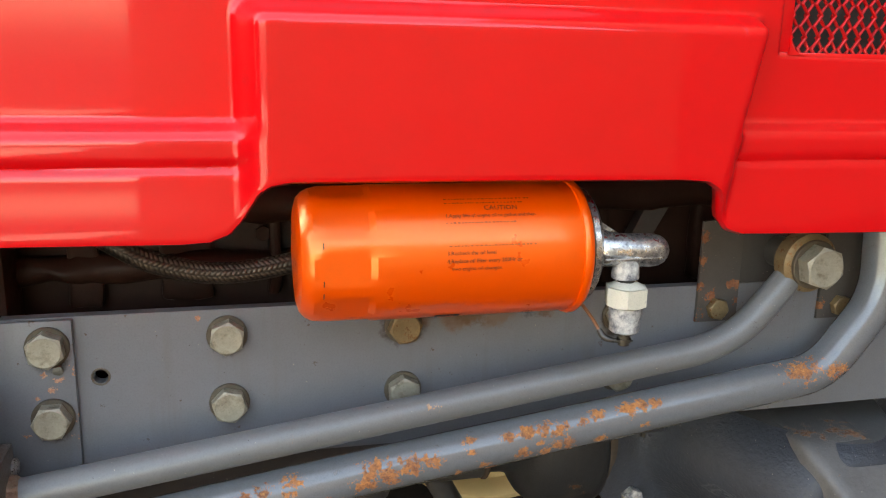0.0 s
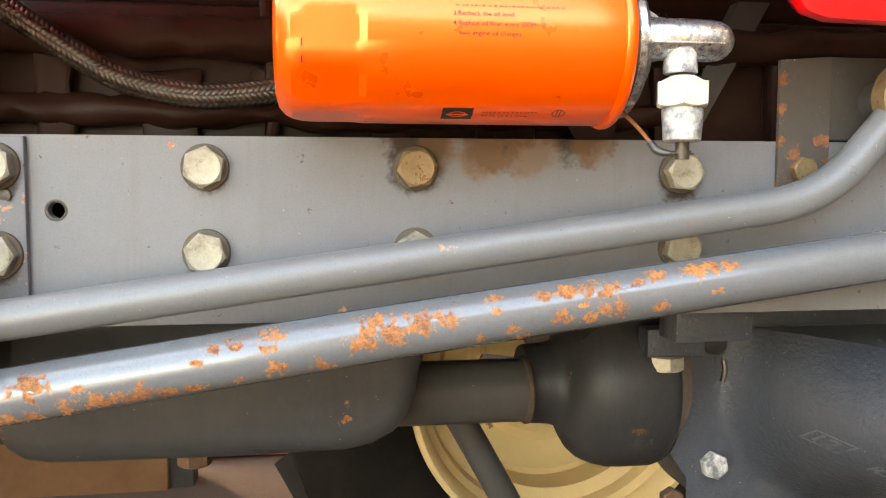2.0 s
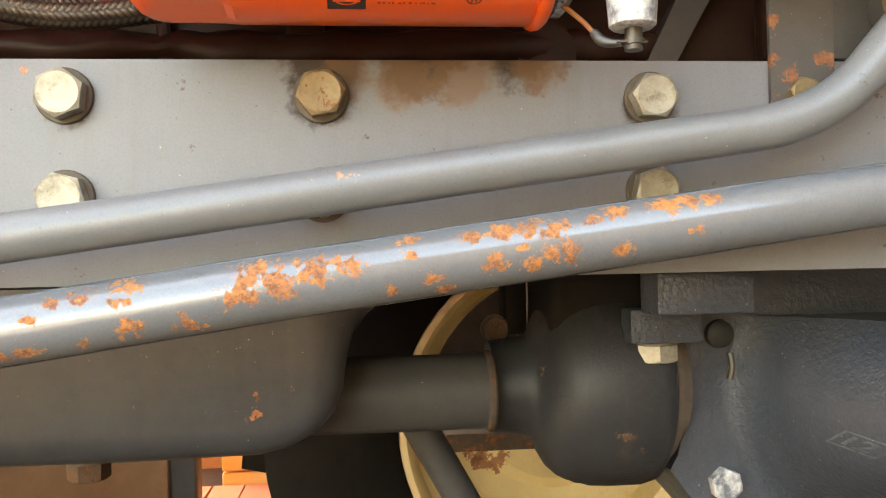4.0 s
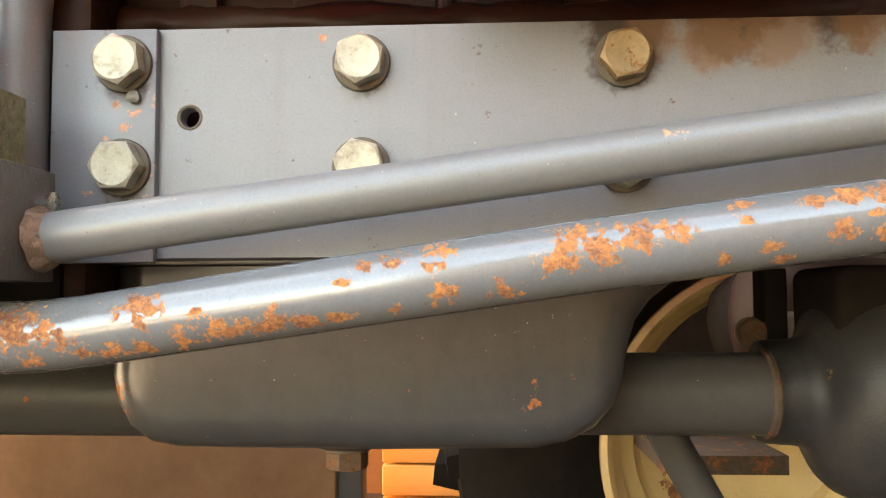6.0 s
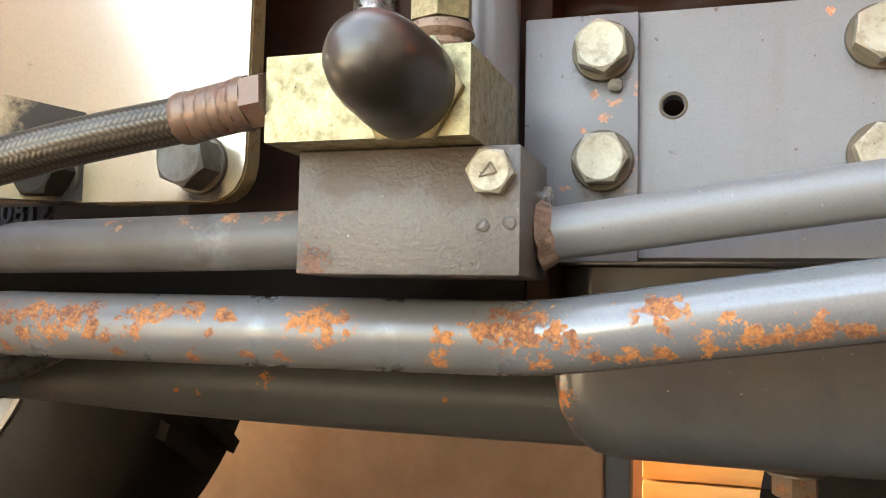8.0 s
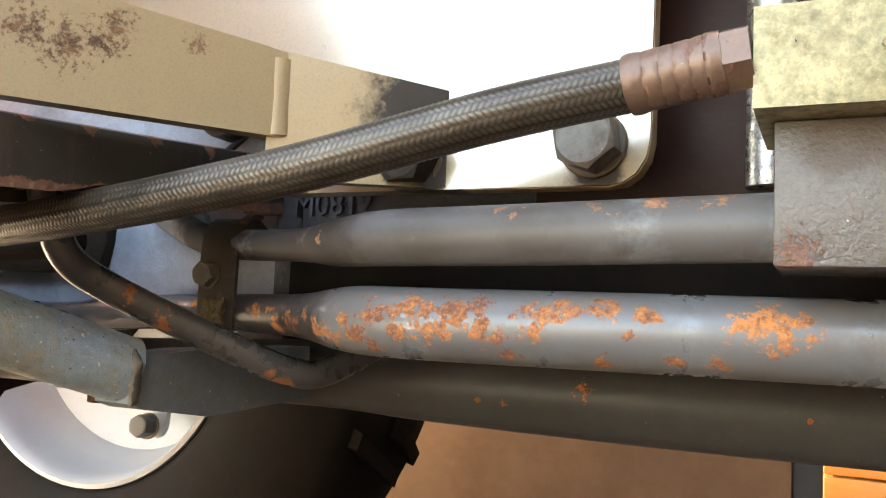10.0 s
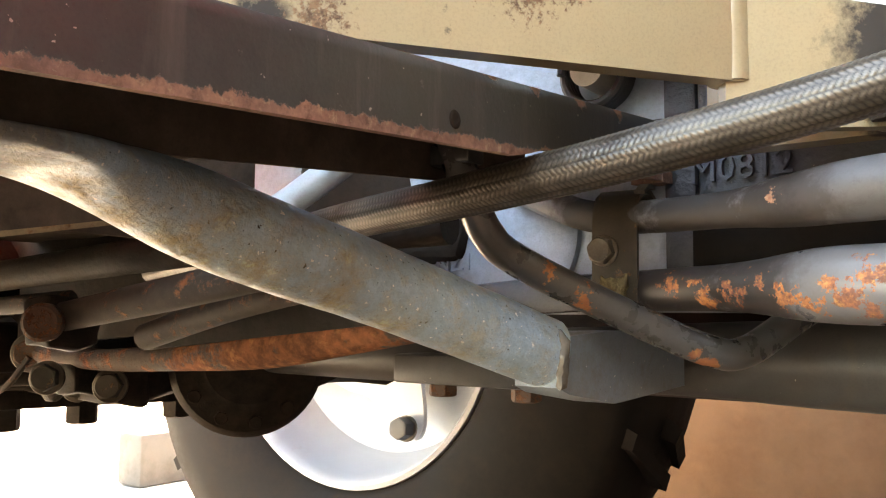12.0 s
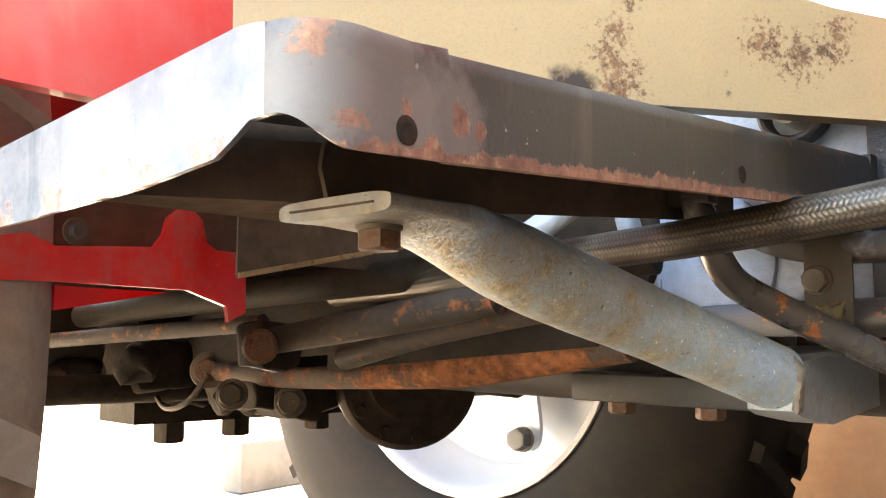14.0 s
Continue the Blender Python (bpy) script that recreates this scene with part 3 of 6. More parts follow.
def lathe(profile, origin, axis, seg=32, bev=0.0, turn=0.0, bm=None):
    """profile: (distance along the axis, radius); closed to the axis at both ends where the radius is 0."""
    bm = bm or bmesh.new()
    d, u, v = basis(axis)
    o = Vector(origin)
    rings = []
    for s, r in profile:
        if r <= 1e-6:
            rings.append([bm.verts.new(o + d * s)])
        else:
            rings.append([bm.verts.new(o + d * s + (u * math.cos(a) + v * math.sin(a)) * r) for a in (turn + 2 * math.pi * i / seg for i in range(seg))])
    for a, b in zip(rings, rings[1:]):
        for i in range(seg):
            j = (i + 1) % seg
            q = [a[i % len(a)], a[j % len(a)], b[j % len(b)], b[i % len(b)]]
            q = list(dict.fromkeys(q))
            if len(q) > 2:
                bm.faces.new(q)
    return bevelled(bm, bev)


def cyl(p0, p1, r0, r1=None, seg=24, bev=0.0):
    p0, p1 = Vector(p0), Vector(p1)
    l = (p1 - p0).length
    return lathe([(0, 0), (0, r0), (l, r0 if r1 is None else r1), (l, 0)], p0, p1 - p0, seg, bev)


def joined(*parts):
    """Several bmeshes as one."""
    out = bmesh.new()
    for b in parts:
        me = bpy.data.meshes.new("tmp")
        b.to_mesh(me)
        b.free()
        out.from_mesh(me)
        bpy.data.meshes.remove(me)
    return out


def spline(pts, step=0.006, ):
    """A smooth line through the points (each a place with further values, all interpolated alike)."""
    P = [np.array(p, float) for p in pts]
    P = [2 * P[0] - P[1]] + P + [2 * P[-1] - P[-2]]
    out = []
    for a, b, c, d in zip(P, P[1:], P[2:], P[3:]):
        n = max(2, int(np.linalg.norm((c - b)[:3]) / step))
        for i in range(n):
            t = i / n
            out.append(0.5 * (2 * b + (c - a) * t + (2 * a - 5 * b + 4 * c - d) * t * t + (3 * b - a - 3 * c + d) * t ** 3))
    out.append(P[-2])
    return out


def rounded(pts, bend=0.03, n=7):
    """Corners of a line turned into bends; a point's fourth value is its radius."""
    P = [np.array(p, float) for p in pts]
    out = [P[0]]
    for a, b, c in zip(P, P[1:], P[2:]):
        k1, k2 = min(bend, 0.45 * np.linalg.norm((a - b)[:3])), min(bend, 0.45 * np.linalg.norm((c - b)[:3]))
        s, e = b + (a - b) * k1 / np.linalg.norm((a - b)[:3]), b + (c - b) * k2 / np.linalg.norm((c - b)[:3])
        for i in range(n + 1):
            t = i / n
            out.append((1 - t) ** 2 * s + 2 * t * (1 - t) * b + t * t * e)
    out.append(P[-1])
    return out


def sweep(line, radius=None, seg=24, shape=None):
    """A tube along a line; a line's fourth value is the radius. shape(along, angle): a factor and a weave value."""
    bm = bmesh.new()
    lay = bm.verts.layers.float.new("weave") if shape else None
    P = [Vector(p[:3]) for p in line]
    R = [p[3] if radius is None else radius for p in line]
    up = None
    rings, along = [], 0.0
    for i, p in enumerate(P):
        d = (P[min(i + 1, len(P) - 1)] - P[max(i - 1, 0)]).normalized()
        if i:
            along += (p - P[i - 1]).length
        if up is None:
            up = basis(d)[1]
        up = (up - d * up.dot(d)).normalized()
        v = d.cross(up)
        ring = []
        for k in range(seg):
            a = 2 * math.pi * k / seg
            f, wv = shape(along, a) if shape else (1.0, 0)
            vert = bm.verts.new(p + (up * math.cos(a) + v * math.sin(a)) * R[i] * f)
            if shape:
                vert[lay] = wv
            ring.append(vert)
        rings.append(ring)
    for a, b in zip(rings, rings[1:]):
        for k in range(seg):
            bm.faces.new((a[k], a[(k + 1) % seg], b[(k + 1) % seg], b[k]))
    bm.faces.new(rings[0][::-1])
    bm.faces.new(rings[-1])
    return bm


def weave(pitch, rows, depth):
    """A braid: rows of slanting stitches along the hose, each row leaning against the next."""
    def f(s, a):
        r = a * rows / (2 * math.pi)
        row = math.floor(r)
        u = r - row
        lean = 1 if row % 2 else -1
        p = s / pitch + lean * 0.75 * (u - 0.5) + 0.5 * (row % 2)
        v = p - math.floor(p)
        h = math.sin(math.pi * v) ** 0.55 * (0.25 + 0.75 * math.sin(math.pi * u) ** 0.6) * (0.86 + 0.14 * math.cos(8 * math.pi * v))
        return 1 + depth * (h - 0.5), h
    return f


def hexhead(r, h, dish=0.0):
    """A hexagon head along +z from 0 to h, with its chamfered crown; r: half its width over the flats."""
    c = r / math.cos(math.pi / 6)
    bm = bmesh.new()
    lo = [bm.verts.new((c * math.cos(k * math.pi / 3), c * math.sin(k * math.pi / 3), 0)) for k in range(6)]
    mid = []
    for k in range(24):
        a = 2 * math.pi * k / 24
        fl = r / math.cos((a + math.pi / 6) % (math.pi / 3) - math.pi / 6)
        mid.append((a, fl))
    low = [bm.verts.new((fl * math.cos(a), fl * math.sin(a), 0)) for a, fl in mid]
    hi = [bm.verts.new((fl * math.cos(a), fl * math.sin(a), h - (fl - r) * 0.62 - 0.0006)) for a, fl in mid]
    top = [bm.verts.new((r * 0.93 * math.cos(a), r * 0.93 * math.sin(a), h)) for a, fl in mid]
    inn = [bm.verts.new((r * 0.55 * math.cos(a), r * 0.55 * math.sin(a), h - dish)) for a, fl in mid]
    for v in lo:
        bm.verts.remove(v)
    for A, B in ((low, hi), (hi, top), (top, inn)):
        for k in range(24):
            bm.faces.new((A[k], A[(k + 1) % 24], B[(k + 1) % 24], B[k]))
    bm.faces.new(inn)
    bm.faces.new(low[::-1])
    return bm


def turned(bm, at, axis, spin=0.0):
    """Sets a shape built along +z onto a place and an axis."""
    m = Matrix.Translation(at) @ Vector(axis).normalized().to_track_quat("Z", "Y").to_matrix().to_4x4() @ Matrix.Rotation(radians(spin), 4, "Z")
    bmesh.ops.transform(bm, matrix=m, verts=bm.verts)
    return bm


def bolt(at, axis, r, h, parent, material, spin=0.0, washer=0.0, wh=0.003, label="", name="bolt", wmat=None):
    """A hexagon bolt on a surface at that place, its head outwards along the axis, over a washer."""
    ax = Vector(axis).normalized()
    a = Vector(at)
    b = part(name, turned(hexhead(r, h, 0.0006), a + ax * (wh if washer else 0), ax, spin), material, parent, label, 30)
    if washer:
        part("washer", turned(lathe([(0, 0), (0, washer), (wh * 0.8, washer), (wh, washer * 0.96), (wh, 0)], (0, 0, 0), (0, 0, 1), 28), a, ax), wmat or m_washer, b, smooth=30)
    return b


def lettering(text, size, place, depth=0.0006):
    """Raised letters as a bmesh; place(x, y, h) sets each corner: along the line, up, and proud of it."""
    cu = bpy.data.curves.new("letters", "FONT")
    cu.body, cu.size, cu.extrude, cu.resolution_u = text, size, depth, 2
    ob = bpy.data.objects.new("letters", cu)
    me = bpy.data.meshes.new_from_object(ob)
    bm = bmesh.new()
    bm.from_mesh(me)
    bmesh.ops.remove_doubles(bm, verts=bm.verts, dist=1e-6)
    for v in bm.verts:
        v.co = place(v.co.x, v.co.y, v.co.z)
    bpy.data.objects.remove(ob)
    bpy.data.curves.remove(cu)
    bpy.data.meshes.remove(me)
    return bm


# ---- ground, walls and distance ----
def ground_sheet():
    bm = bmesh.new()
    n, half = 60, 60.0
    xs = [half * (abs(u) ** 2.2) * (1 if u >= 0 else -1) for u in np.linspace(-1, 1, n)]
    grid = [[bm.verts.new((x, 1 + y, GZ + 0.012 * noise.noise((x * 1.3, y * 1.3, 0)) - 0.004)) for y in xs] for x in xs]
    for i in range(n - 1):
        for j in range(n - 1):
            bm.faces.new((grid[i][j], grid[i + 1][j], grid[i + 1][j + 1], grid[i][j + 1]))
    return part("ground", bm, m_ground, smooth=60)


tagged(ground_sheet(), "bare reddish brown earth yard under the tractor", "ground", kind="structure")
# Carried on out of view towards -y, and by a strip, to bounce light.
tagged(part("pavement", joined(box(-14, -2.35, -14, 9, GZ - 0.05, GZ + 0.012, 0.01), box(-2.349, -1.55, -14, -0.9, GZ - 0.05, GZ + 0.012, 0.01)), m_conc), "pale sunlit concrete yard slab with unseen parts added to bounce light", "pavement", kind="structure")
# Only the foot shows; the height is added to keep the sun out.
tagged(part("wall_far", box(-2.1, -0.37, 2.56, 2.75, GZ - 0.02, 4.2, 0.008), m_wall), "brown plastered wall beyond the tractor, raised unseen to block the sun", "wall", kind="structure")
tagged(part("wall_post", box(-0.37, -0.30, 2.58, 2.68, GZ - 0.02, 3.0, 0.006), m_black), "dark square steel post beside the plastered wall", "post", kind="structure")
# Its unseen upper height is added to hold the sun back too.
tagged(part("wall_back", box(-0.9, 3.6, 3.55, 3.70, GZ - 0.02, 4.4, 0.008), m_wall), "brown plastered wall at the back of the recess", "wall", kind="structure")

# Added out of view: dark in the reflections, and cuts the low sky.
tagged(part("wall_near", joined(box(-0.5, 2.6, -3.6, -3.4, GZ - 0.02, 2.5, 0.01), box(-0.55, 2.6, -3.65, -3.35, 2.5, 2.58, 0.01)), m_blocker), "unseen dark wall added for dark reflections and less low sky", "wall", kind="structure")

# Added out of view: keeps sky light off the faces turned to +x.
tagged(part("wall_side", box(2.61, 2.8, -3.6, 3.5, GZ - 0.02, 9.0, 0.01), m_blocker), "unseen tall wall added to block light from the right", "wall", kind="structure")


def brick_stack():
    """Hollow clay bricks laid in a row on the ground, their holes towards the tractor."""
    st = thing("brick_row", (-0.15, 2.95, GZ), "row of red hollow clay bricks on the ground", "brick row")
    first = None
    for k in range(9):
        x = -0.43 + k * 0.105
        if first is None:
            fr = bmesh.new()
            rows, cols, w, h, d, t = 2, 2, 0.098, 0.062, 0.18, 0.009
            hx, hz = (w - t * (cols + 1)) / cols, (h - t * (rows + 1)) / rows
            xs = sorted({0.0, w, *[t + c * (hx + t) for c in range(cols)], *[(c + 1) * (hx + t) for c in range(cols)]})
            zs = sorted({0.0, h, *[t + c * (hz + t) for c in range(rows)], *[(c + 1) * (hz + t) for c in range(rows)]})
            V = {(i, j, e): fr.verts.new((xx, d * e, zz)) for i, xx in enumerate(xs) for j, zz in enumerate(zs) for e in (0, 1)}
            for i in range(len(xs) - 1):
                for j in range(len(zs) - 1):
                    if i % 2 and j % 2:
                        for (a, b) in (((i, j), (i + 1, j)), ((i + 1, j), (i + 1, j + 1)), ((i + 1, j + 1), (i, j + 1)), ((i, j + 1), (i, j))):
                            fr.faces.new((V[(*a, 0)], V[(*b, 0)], V[(*b, 1)], V[(*a, 1)]))
                    else:
                        for e in (0, 1):
                            fr.faces.new((V[(i, j, e)], V[(i + 1, j, e)], V[(i + 1, j + 1, e)], V[(i, j + 1, e)]))
            for i in range(len(xs) - 1):
                for j in (0, len(zs) - 1):
                    fr.faces.new((V[(i, j, 0)], V[(i + 1, j, 0)], V[(i + 1, j, 1)], V[(i, j, 1)]))
            for j in range(len(zs) - 1):
                for i in (0, len(xs) - 1):
                    fr.faces.new((V[(i, j, 0)], V[(i, j + 1, 0)], V[(i, j + 1, 1)], V[(i, j, 1)]))
            first = part("brick", fr, m_brick, smooth=0)
            m0 = Matrix.Translation((x, 2.83, GZ + 0.004))
            first.matrix_world = m0
            bpy.context.view_layer.update()
            adopt(first, st)
        else:
            again(first, pose(x + random.uniform(-0.002, 0.002), 2.83 + random.uniform(-0.006, 0.006), GZ + 0.004, 0, 0, random.uniform(-1.5, 1.5)), st)


brick_stack()


def timber_stack():
    st = thing("timber_stack", (0.2, 3.2, GZ), "stacked ochre timber boards leaning up behind the tractor", "timber")
    for k in range(5):
        z = GZ + 0.004 + k * 0.105
        part("board", box(-0.30, 1.6, 3.02 + random.uniform(0, 0.02), 3.12, z, z + 0.098, 0.006), m_wood, st)


timber_stack()


# ---- the tractor's large forms ----
def smooth_step(a, b, v):
    t = min(1.0, max(0.0, (v - a) / (b - a)))
    return t * t * (3 - 2 * t)


HOOD_EDGE = [(-0.42, 0.836), (-0.17, 0.833), (-0.05, 0.831), (-0.030, 0.832), (-0.016, 0.837), (-0.006, 0.848), (0.000, 0.858), (0.006, 0.868), (0.014, 0.874), (0.030, 0.877),
             (0.20, 0.876), (0.350, 0.874), (0.368, 0.872), (0.379, 0.865), (0.385, 0.852), (0.389, 0.838), (0.396, 0.829), (0.410, 0.825), (0.45, 0.824), (0.95, 0.815)]


def hood_bottom(x):
    for (a, za), (b, zb) in zip(HOOD_EDGE, HOOD_EDGE[1:]):
        if a <= x <= b:
            return za + (zb - za) * (x - a) / (b - a)
    return HOOD_EDGE[-1][1]


def hood_face(x, z):
    """How far out the pressed hood side stands: a plain upper sheet, a proud skirt with a ledge and a groove, and the bulge over the oil filter."""
    side = 0.634 - 0.017 * (1 - smooth_step(0.905, 0.919, z)) + 0.0035 * math.exp(-((z - 0.886) / 0.0032) ** 2) - 0.004 * (1 - smooth_step(0.83, 0.886, z))
    mid = 0.634 - 0.032 * (1 - smooth_step(0.990, 1.006, z))
    w = smooth_step(-0.010, 0.013, x) * (1 - smooth_step(0.386 + 0.2 * (z - 0.9), 0.404 + 0.2 * (z - 0.9), x))
    return side + (mid - side) * w


def build_hood():
    h = thing("engine_hood", (0.2, 0.62, 0.83), "glossy red pressed steel hood over the engine", "hood")
    xs = sorted({round(float(x), 4) for x in np.concatenate([np.linspace(-0.42, -0.06, 14), np.linspace(-0.06, 0.06, 49), np.linspace(0.06, 0.36, 21), np.linspace(0.36, 0.44, 33), np.linspace(0.44, 0.95, 22)])})
    fs = [0, 0.004, 0.010, 0.018] + list(np.linspace(0.03, 0.5, 60)) + list(np.linspace(0.53, 1, 8))
    bm = bmesh.new()
    top = 1.22
    grid = []
    for x in xs:
        zb = hood_bottom(x)
        col = [bm.verts.new((x, hood_face(x, zb) + 0.012, zb + 0.003)), bm.verts.new((x, hood_face(x, zb) + 0.004, zb))]
        col += [bm.verts.new((x, hood_face(x, zb + 0.0012 + (top - zb) * f), zb + 0.0012 + (top - zb) * f)) for f in fs]
        grid.append(col)
    gx0, gx1, gz0, gz1 = 0.452, 0.80, 0.972, 1.10
    for i in range(len(xs) - 1):
        for j in range(len(grid[0]) - 1):
            q = (grid[i][j], grid[i + 1][j], grid[i + 1][j + 1], grid[i][j + 1])
            cx, cz = sum(v.co.x for v in q) / 4, sum(v.co.z for v in q) / 4
            if gx0 < cx < gx1 and gz0 < cz < gz1:
                continue
            bm.faces.new(q)
    panel = part("side_panel", bm, m_red, h, smooth=60)
    so = panel.modifiers.new("thickness", "SOLIDIFY")
    so.thickness, so.offset = 0.0025, -1
    # rim and expanded mesh of the grille
    rim = bmesh.new()
    y = 0.6367
    for a, b in (((gx0 - 0.012, gz0 - 0.006), (gx1 + 0.01, gz0 + 0.004)), ((gx0 - 0.012, gz1 - 0.004), (gx1 + 0.01, gz1 + 0.02)), ((gx0 - 0.013, gz0 + 0.004), (gx0 + 0.002, gz1 - 0.004)), ((gx1 - 0.004, gz0 + 0.004), (gx1 + 0.02, gz1 - 0.004))):
        b2 = box(a[0], b[0], y, y + 0.005, a[1], b[1], 0.001)
        rim = joined(rim, b2)
    corner = prism([(gx0, gz0 + 0.002)] + [(gx0 + 0.016 - 0.016 * math.cos(t), gz0 + 0.018 - 0.016 * math.sin(t)) for t in np.linspace(0, math.pi / 2, 8)], "y", 0.6342, 0.638, 0)
    part("grille_rim", joined(rim, corner), m_red, h)
    px, pz = 0.0135, 0.0185
    bars = []
    for k in range(-14, 44):
        for s in (1, -1):
            pts = []
            for n in range(15):
                zz = gz0 - 0.002 + n * pz / 2
                xx = gx0 - 0.01 + k * px + s * ((n % 2) * px / 2) + (0 if s == 1 else px)
                if gx0 - 0.006 < xx < gx1 + 0.004 and zz < gz1 + 0.01:
                    pts.append((xx, 0.6405 + 0.002 * s, zz))
            if len(pts) > 2:
                bars.append(sweep(pts, 0.0017, 6))
    part("grille_mesh", joined(*bars), m_mesh, h, "red expanded metal grille")
    part("grille_backing", box(gx0 - 0.02, gx1 + 0.03, 0.70, 0.705, gz0 - 0.02, gz1 + 0.03, 0.001), m_tube, h, "dark grey plate behind the grille")
    part("top_panel", prism([(0.634, 1.219), (0.70, 1.285), (0.95, 1.31), (1.20, 1.285), (1.266, 1.219), (1.263, 1.219), (1.20, 1.281), (0.95, 1.306), (0.70, 1.281), (0.637, 1.219)], "x", -0.42, 0.95, 0), m_red, h, smooth=60)
    part("far_panel", box(-0.42, 0.95, 1.264, 1.268, 0.83, 1.219, 0.001), m_red, h)
    part("nose_panel", box(0.946, 0.950, 0.64, 1.26, 0.83, 1.22, 0.001), m_red, h)


build_hood()


def build_rail():
    r = thing("chassis_rail", (0.2, 0.724, 0.602), "grey painted steel chassis rail with large bolts", "chassis rail")
    hole = (-0.128, 0.690)
    # the rail's face is set round its drilled hole
    bm = bmesh.new()
    x0, x1, z0, z1, y0, y1 = -0.204, 0.95, 0.603, 0.7455, 0.724, 0.736
    ring = [(hole[0] + 0.0062 * math.cos(a), hole[1] + 0.0062 * math.sin(a)) for a in (2 * math.pi * k / 24 for k in range(24))]
    for y in (y0, y1):
        sq = []
        for k in range(24):
            a = 2 * math.pi * k / 24
            c, s = math.cos(a), math.sin(a)
            f = 0.03 / max(abs(c), abs(s))
            sq.append((hole[0] + c * f, hole[1] + s * f))
        V = [bm.verts.new((p[0], y, p[1])) for p in ring]
        S = [bm.verts.new((p[0], y, p[1])) for p in sq]
        for k in range(24):
            bm.faces.new((V[k], V[(k + 1) % 24], S[(k + 1) % 24], S[k]))
        xa, xb, za, zb = hole[0] - 0.03, hole[0] + 0.03, hole[1] - 0.03, hole[1] + 0.03
        for a, b, c, d in ((x0, xa, z0, z1), (xb, x1, z0, z1), (xa, xb, z0, za), (xa, xb, zb, z1)):
            bm.faces.new([bm.verts.new(p) for p in ((a, y, c), (b, y, c), (b, y, d), (a, y, d))])
    A = [bm.verts.new((p[0], y0, p[1])) for p in ring]
    B = [bm.verts.new((p[0], y1, p[1])) for p in ring]
    for k in range(24):
        bm.faces.new((A[k], A[(k + 1) % 24], B[(k + 1) % 24], B[k]))
    for (a, c), (b, d) in (((x0, z0), (x1, z0)), ((x0, z1), (x1, z1)), ((x0, z0), (x0, z1)), ((x1, z0), (x1, z1))):
        bm.faces.new([bm.verts.new(p) for p in ((a, y0, c), (b, y0, d), (b, y1, d), (a, y1, c))])
    bmesh.ops.remove_doubles(bm, verts=bm.verts, dist=1e-5)
    part("rail_plate", bm, m_rail, r, smooth=20)
    part("lower_flange", box(-0.19, 0.95, 0.7365, 0.79, 0.6035, 0.612, 0.001), m_rail, r)
    part("hole_rim", lathe([(0, 0.0063), (0.0005, 0.0072), (0, 0.0082)], (hole[0], 0.724, hole[1]), (0, -1, 0), 24), m_washer, r, "bare metal ring round a drilled hole")
    part("end_plate", box(-0.213, -0.147, 0.7175, 0.7238, 0.6, 0.7445, 0.0012), m_rail, r, "overlapping grey end plate with rust flecks")
    part("paint_drip", lumpy(lathe([(0, 0), (0, 0.0045), (0.004, 0.004), (0.006, 0)], (-0.160, 0.7175, 0.7015), (0, -1, 0), 14), 0.001, 0.006, 1), m_oldbolt, r, "dirty drip below a bolt")
    spin = 7
    for x, zt in ((-0.167, 0.722), (-0.021, 0.722), (0.138, 0.722), (0.356, 0.720)):
        for z in (zt, 0.658):
            y = 0.7175 if x < -0.1 else 0.724
            rusty = x == 0.138 and z > 0.7
            bolt((x, y, z), (0, -1, 0), 0.0137, 0.0122, r, m_zinc_rust if rusty else m_zinc, spin, 0.0178, 0.0032, "tarnished hexagon bolt" if rusty else "zinc plated hexagon bolt with a washer")
            spin += 23
    return r


build_rail()


def engine():
    e = thing("engine_block", (0.2, 0.95, 0.62), "oil-stained dark engine block behind the chassis rail", "engine")
    part("crankcase", box(-0.34, 0.90, 0.80, 1.12, 0.625, 0.86, 0.012), m_engine, e)
    part("cylinder_block", box(-0.30, 0.70, 0.83, 1.10, 0.861, 1.10, 0.012), m_engine, e)
    for k, x in enumerate((-0.26, -0.16, -0.08, 0.02, 0.11, 0.20, 0.36, 0.47, 0.60)):
        part("block_rib", lumpy(box(x, x + 0.012 + 0.018 * (k % 3), 0.788 - 0.004 * (k % 2), 0.802, 0.735, 0.862 - 0.030 * (k % 3), 0.004), 0.005, 0.03, 4), m_engine, e)
    part("oil_gallery", lumpy(sweep(spline([(-0.34, 0.785, 0.835), (-0.1, 0.785, 0.828), (0.3, 0.785, 0.830), (0.9, 0.785, 0.835)], 0.012), 0.017, 18), 0.006, 0.03, 0), m_engine, e)
    part("lower_gallery", lumpy(sweep(spline([(-0.34, 0.79, 0.772), (0.0, 0.79, 0.768), (0.4, 0.79, 0.770)], 0.012), 0.013, 16), 0.007, 0.025, 0), m_engine, e)
    for x in (-0.22, -0.11, -0.055, 0.015, 0.40, 0.55):
        bolt((x, 0.798, 0.792 + 0.01 * math.sin(x * 40)), (0, -1, 0), 0.007, 0.007, e, m_engine, x * 200)
    part("side_bracket", prism([(0.37, 0.75), (0.392, 0.75), (0.46, 0.87), (0.43, 0.87)], "y", 0.775, 0.79, 0.002), m_black, e, "dark slanted bracket arm")
    part("boss", lathe([(0, 0), (0, 0.024), (0.02, 0.022), (0.022, 0)], (0.30, 0.80, 0.765), (0, -1, 0), 20), m_engine, e)


engine()


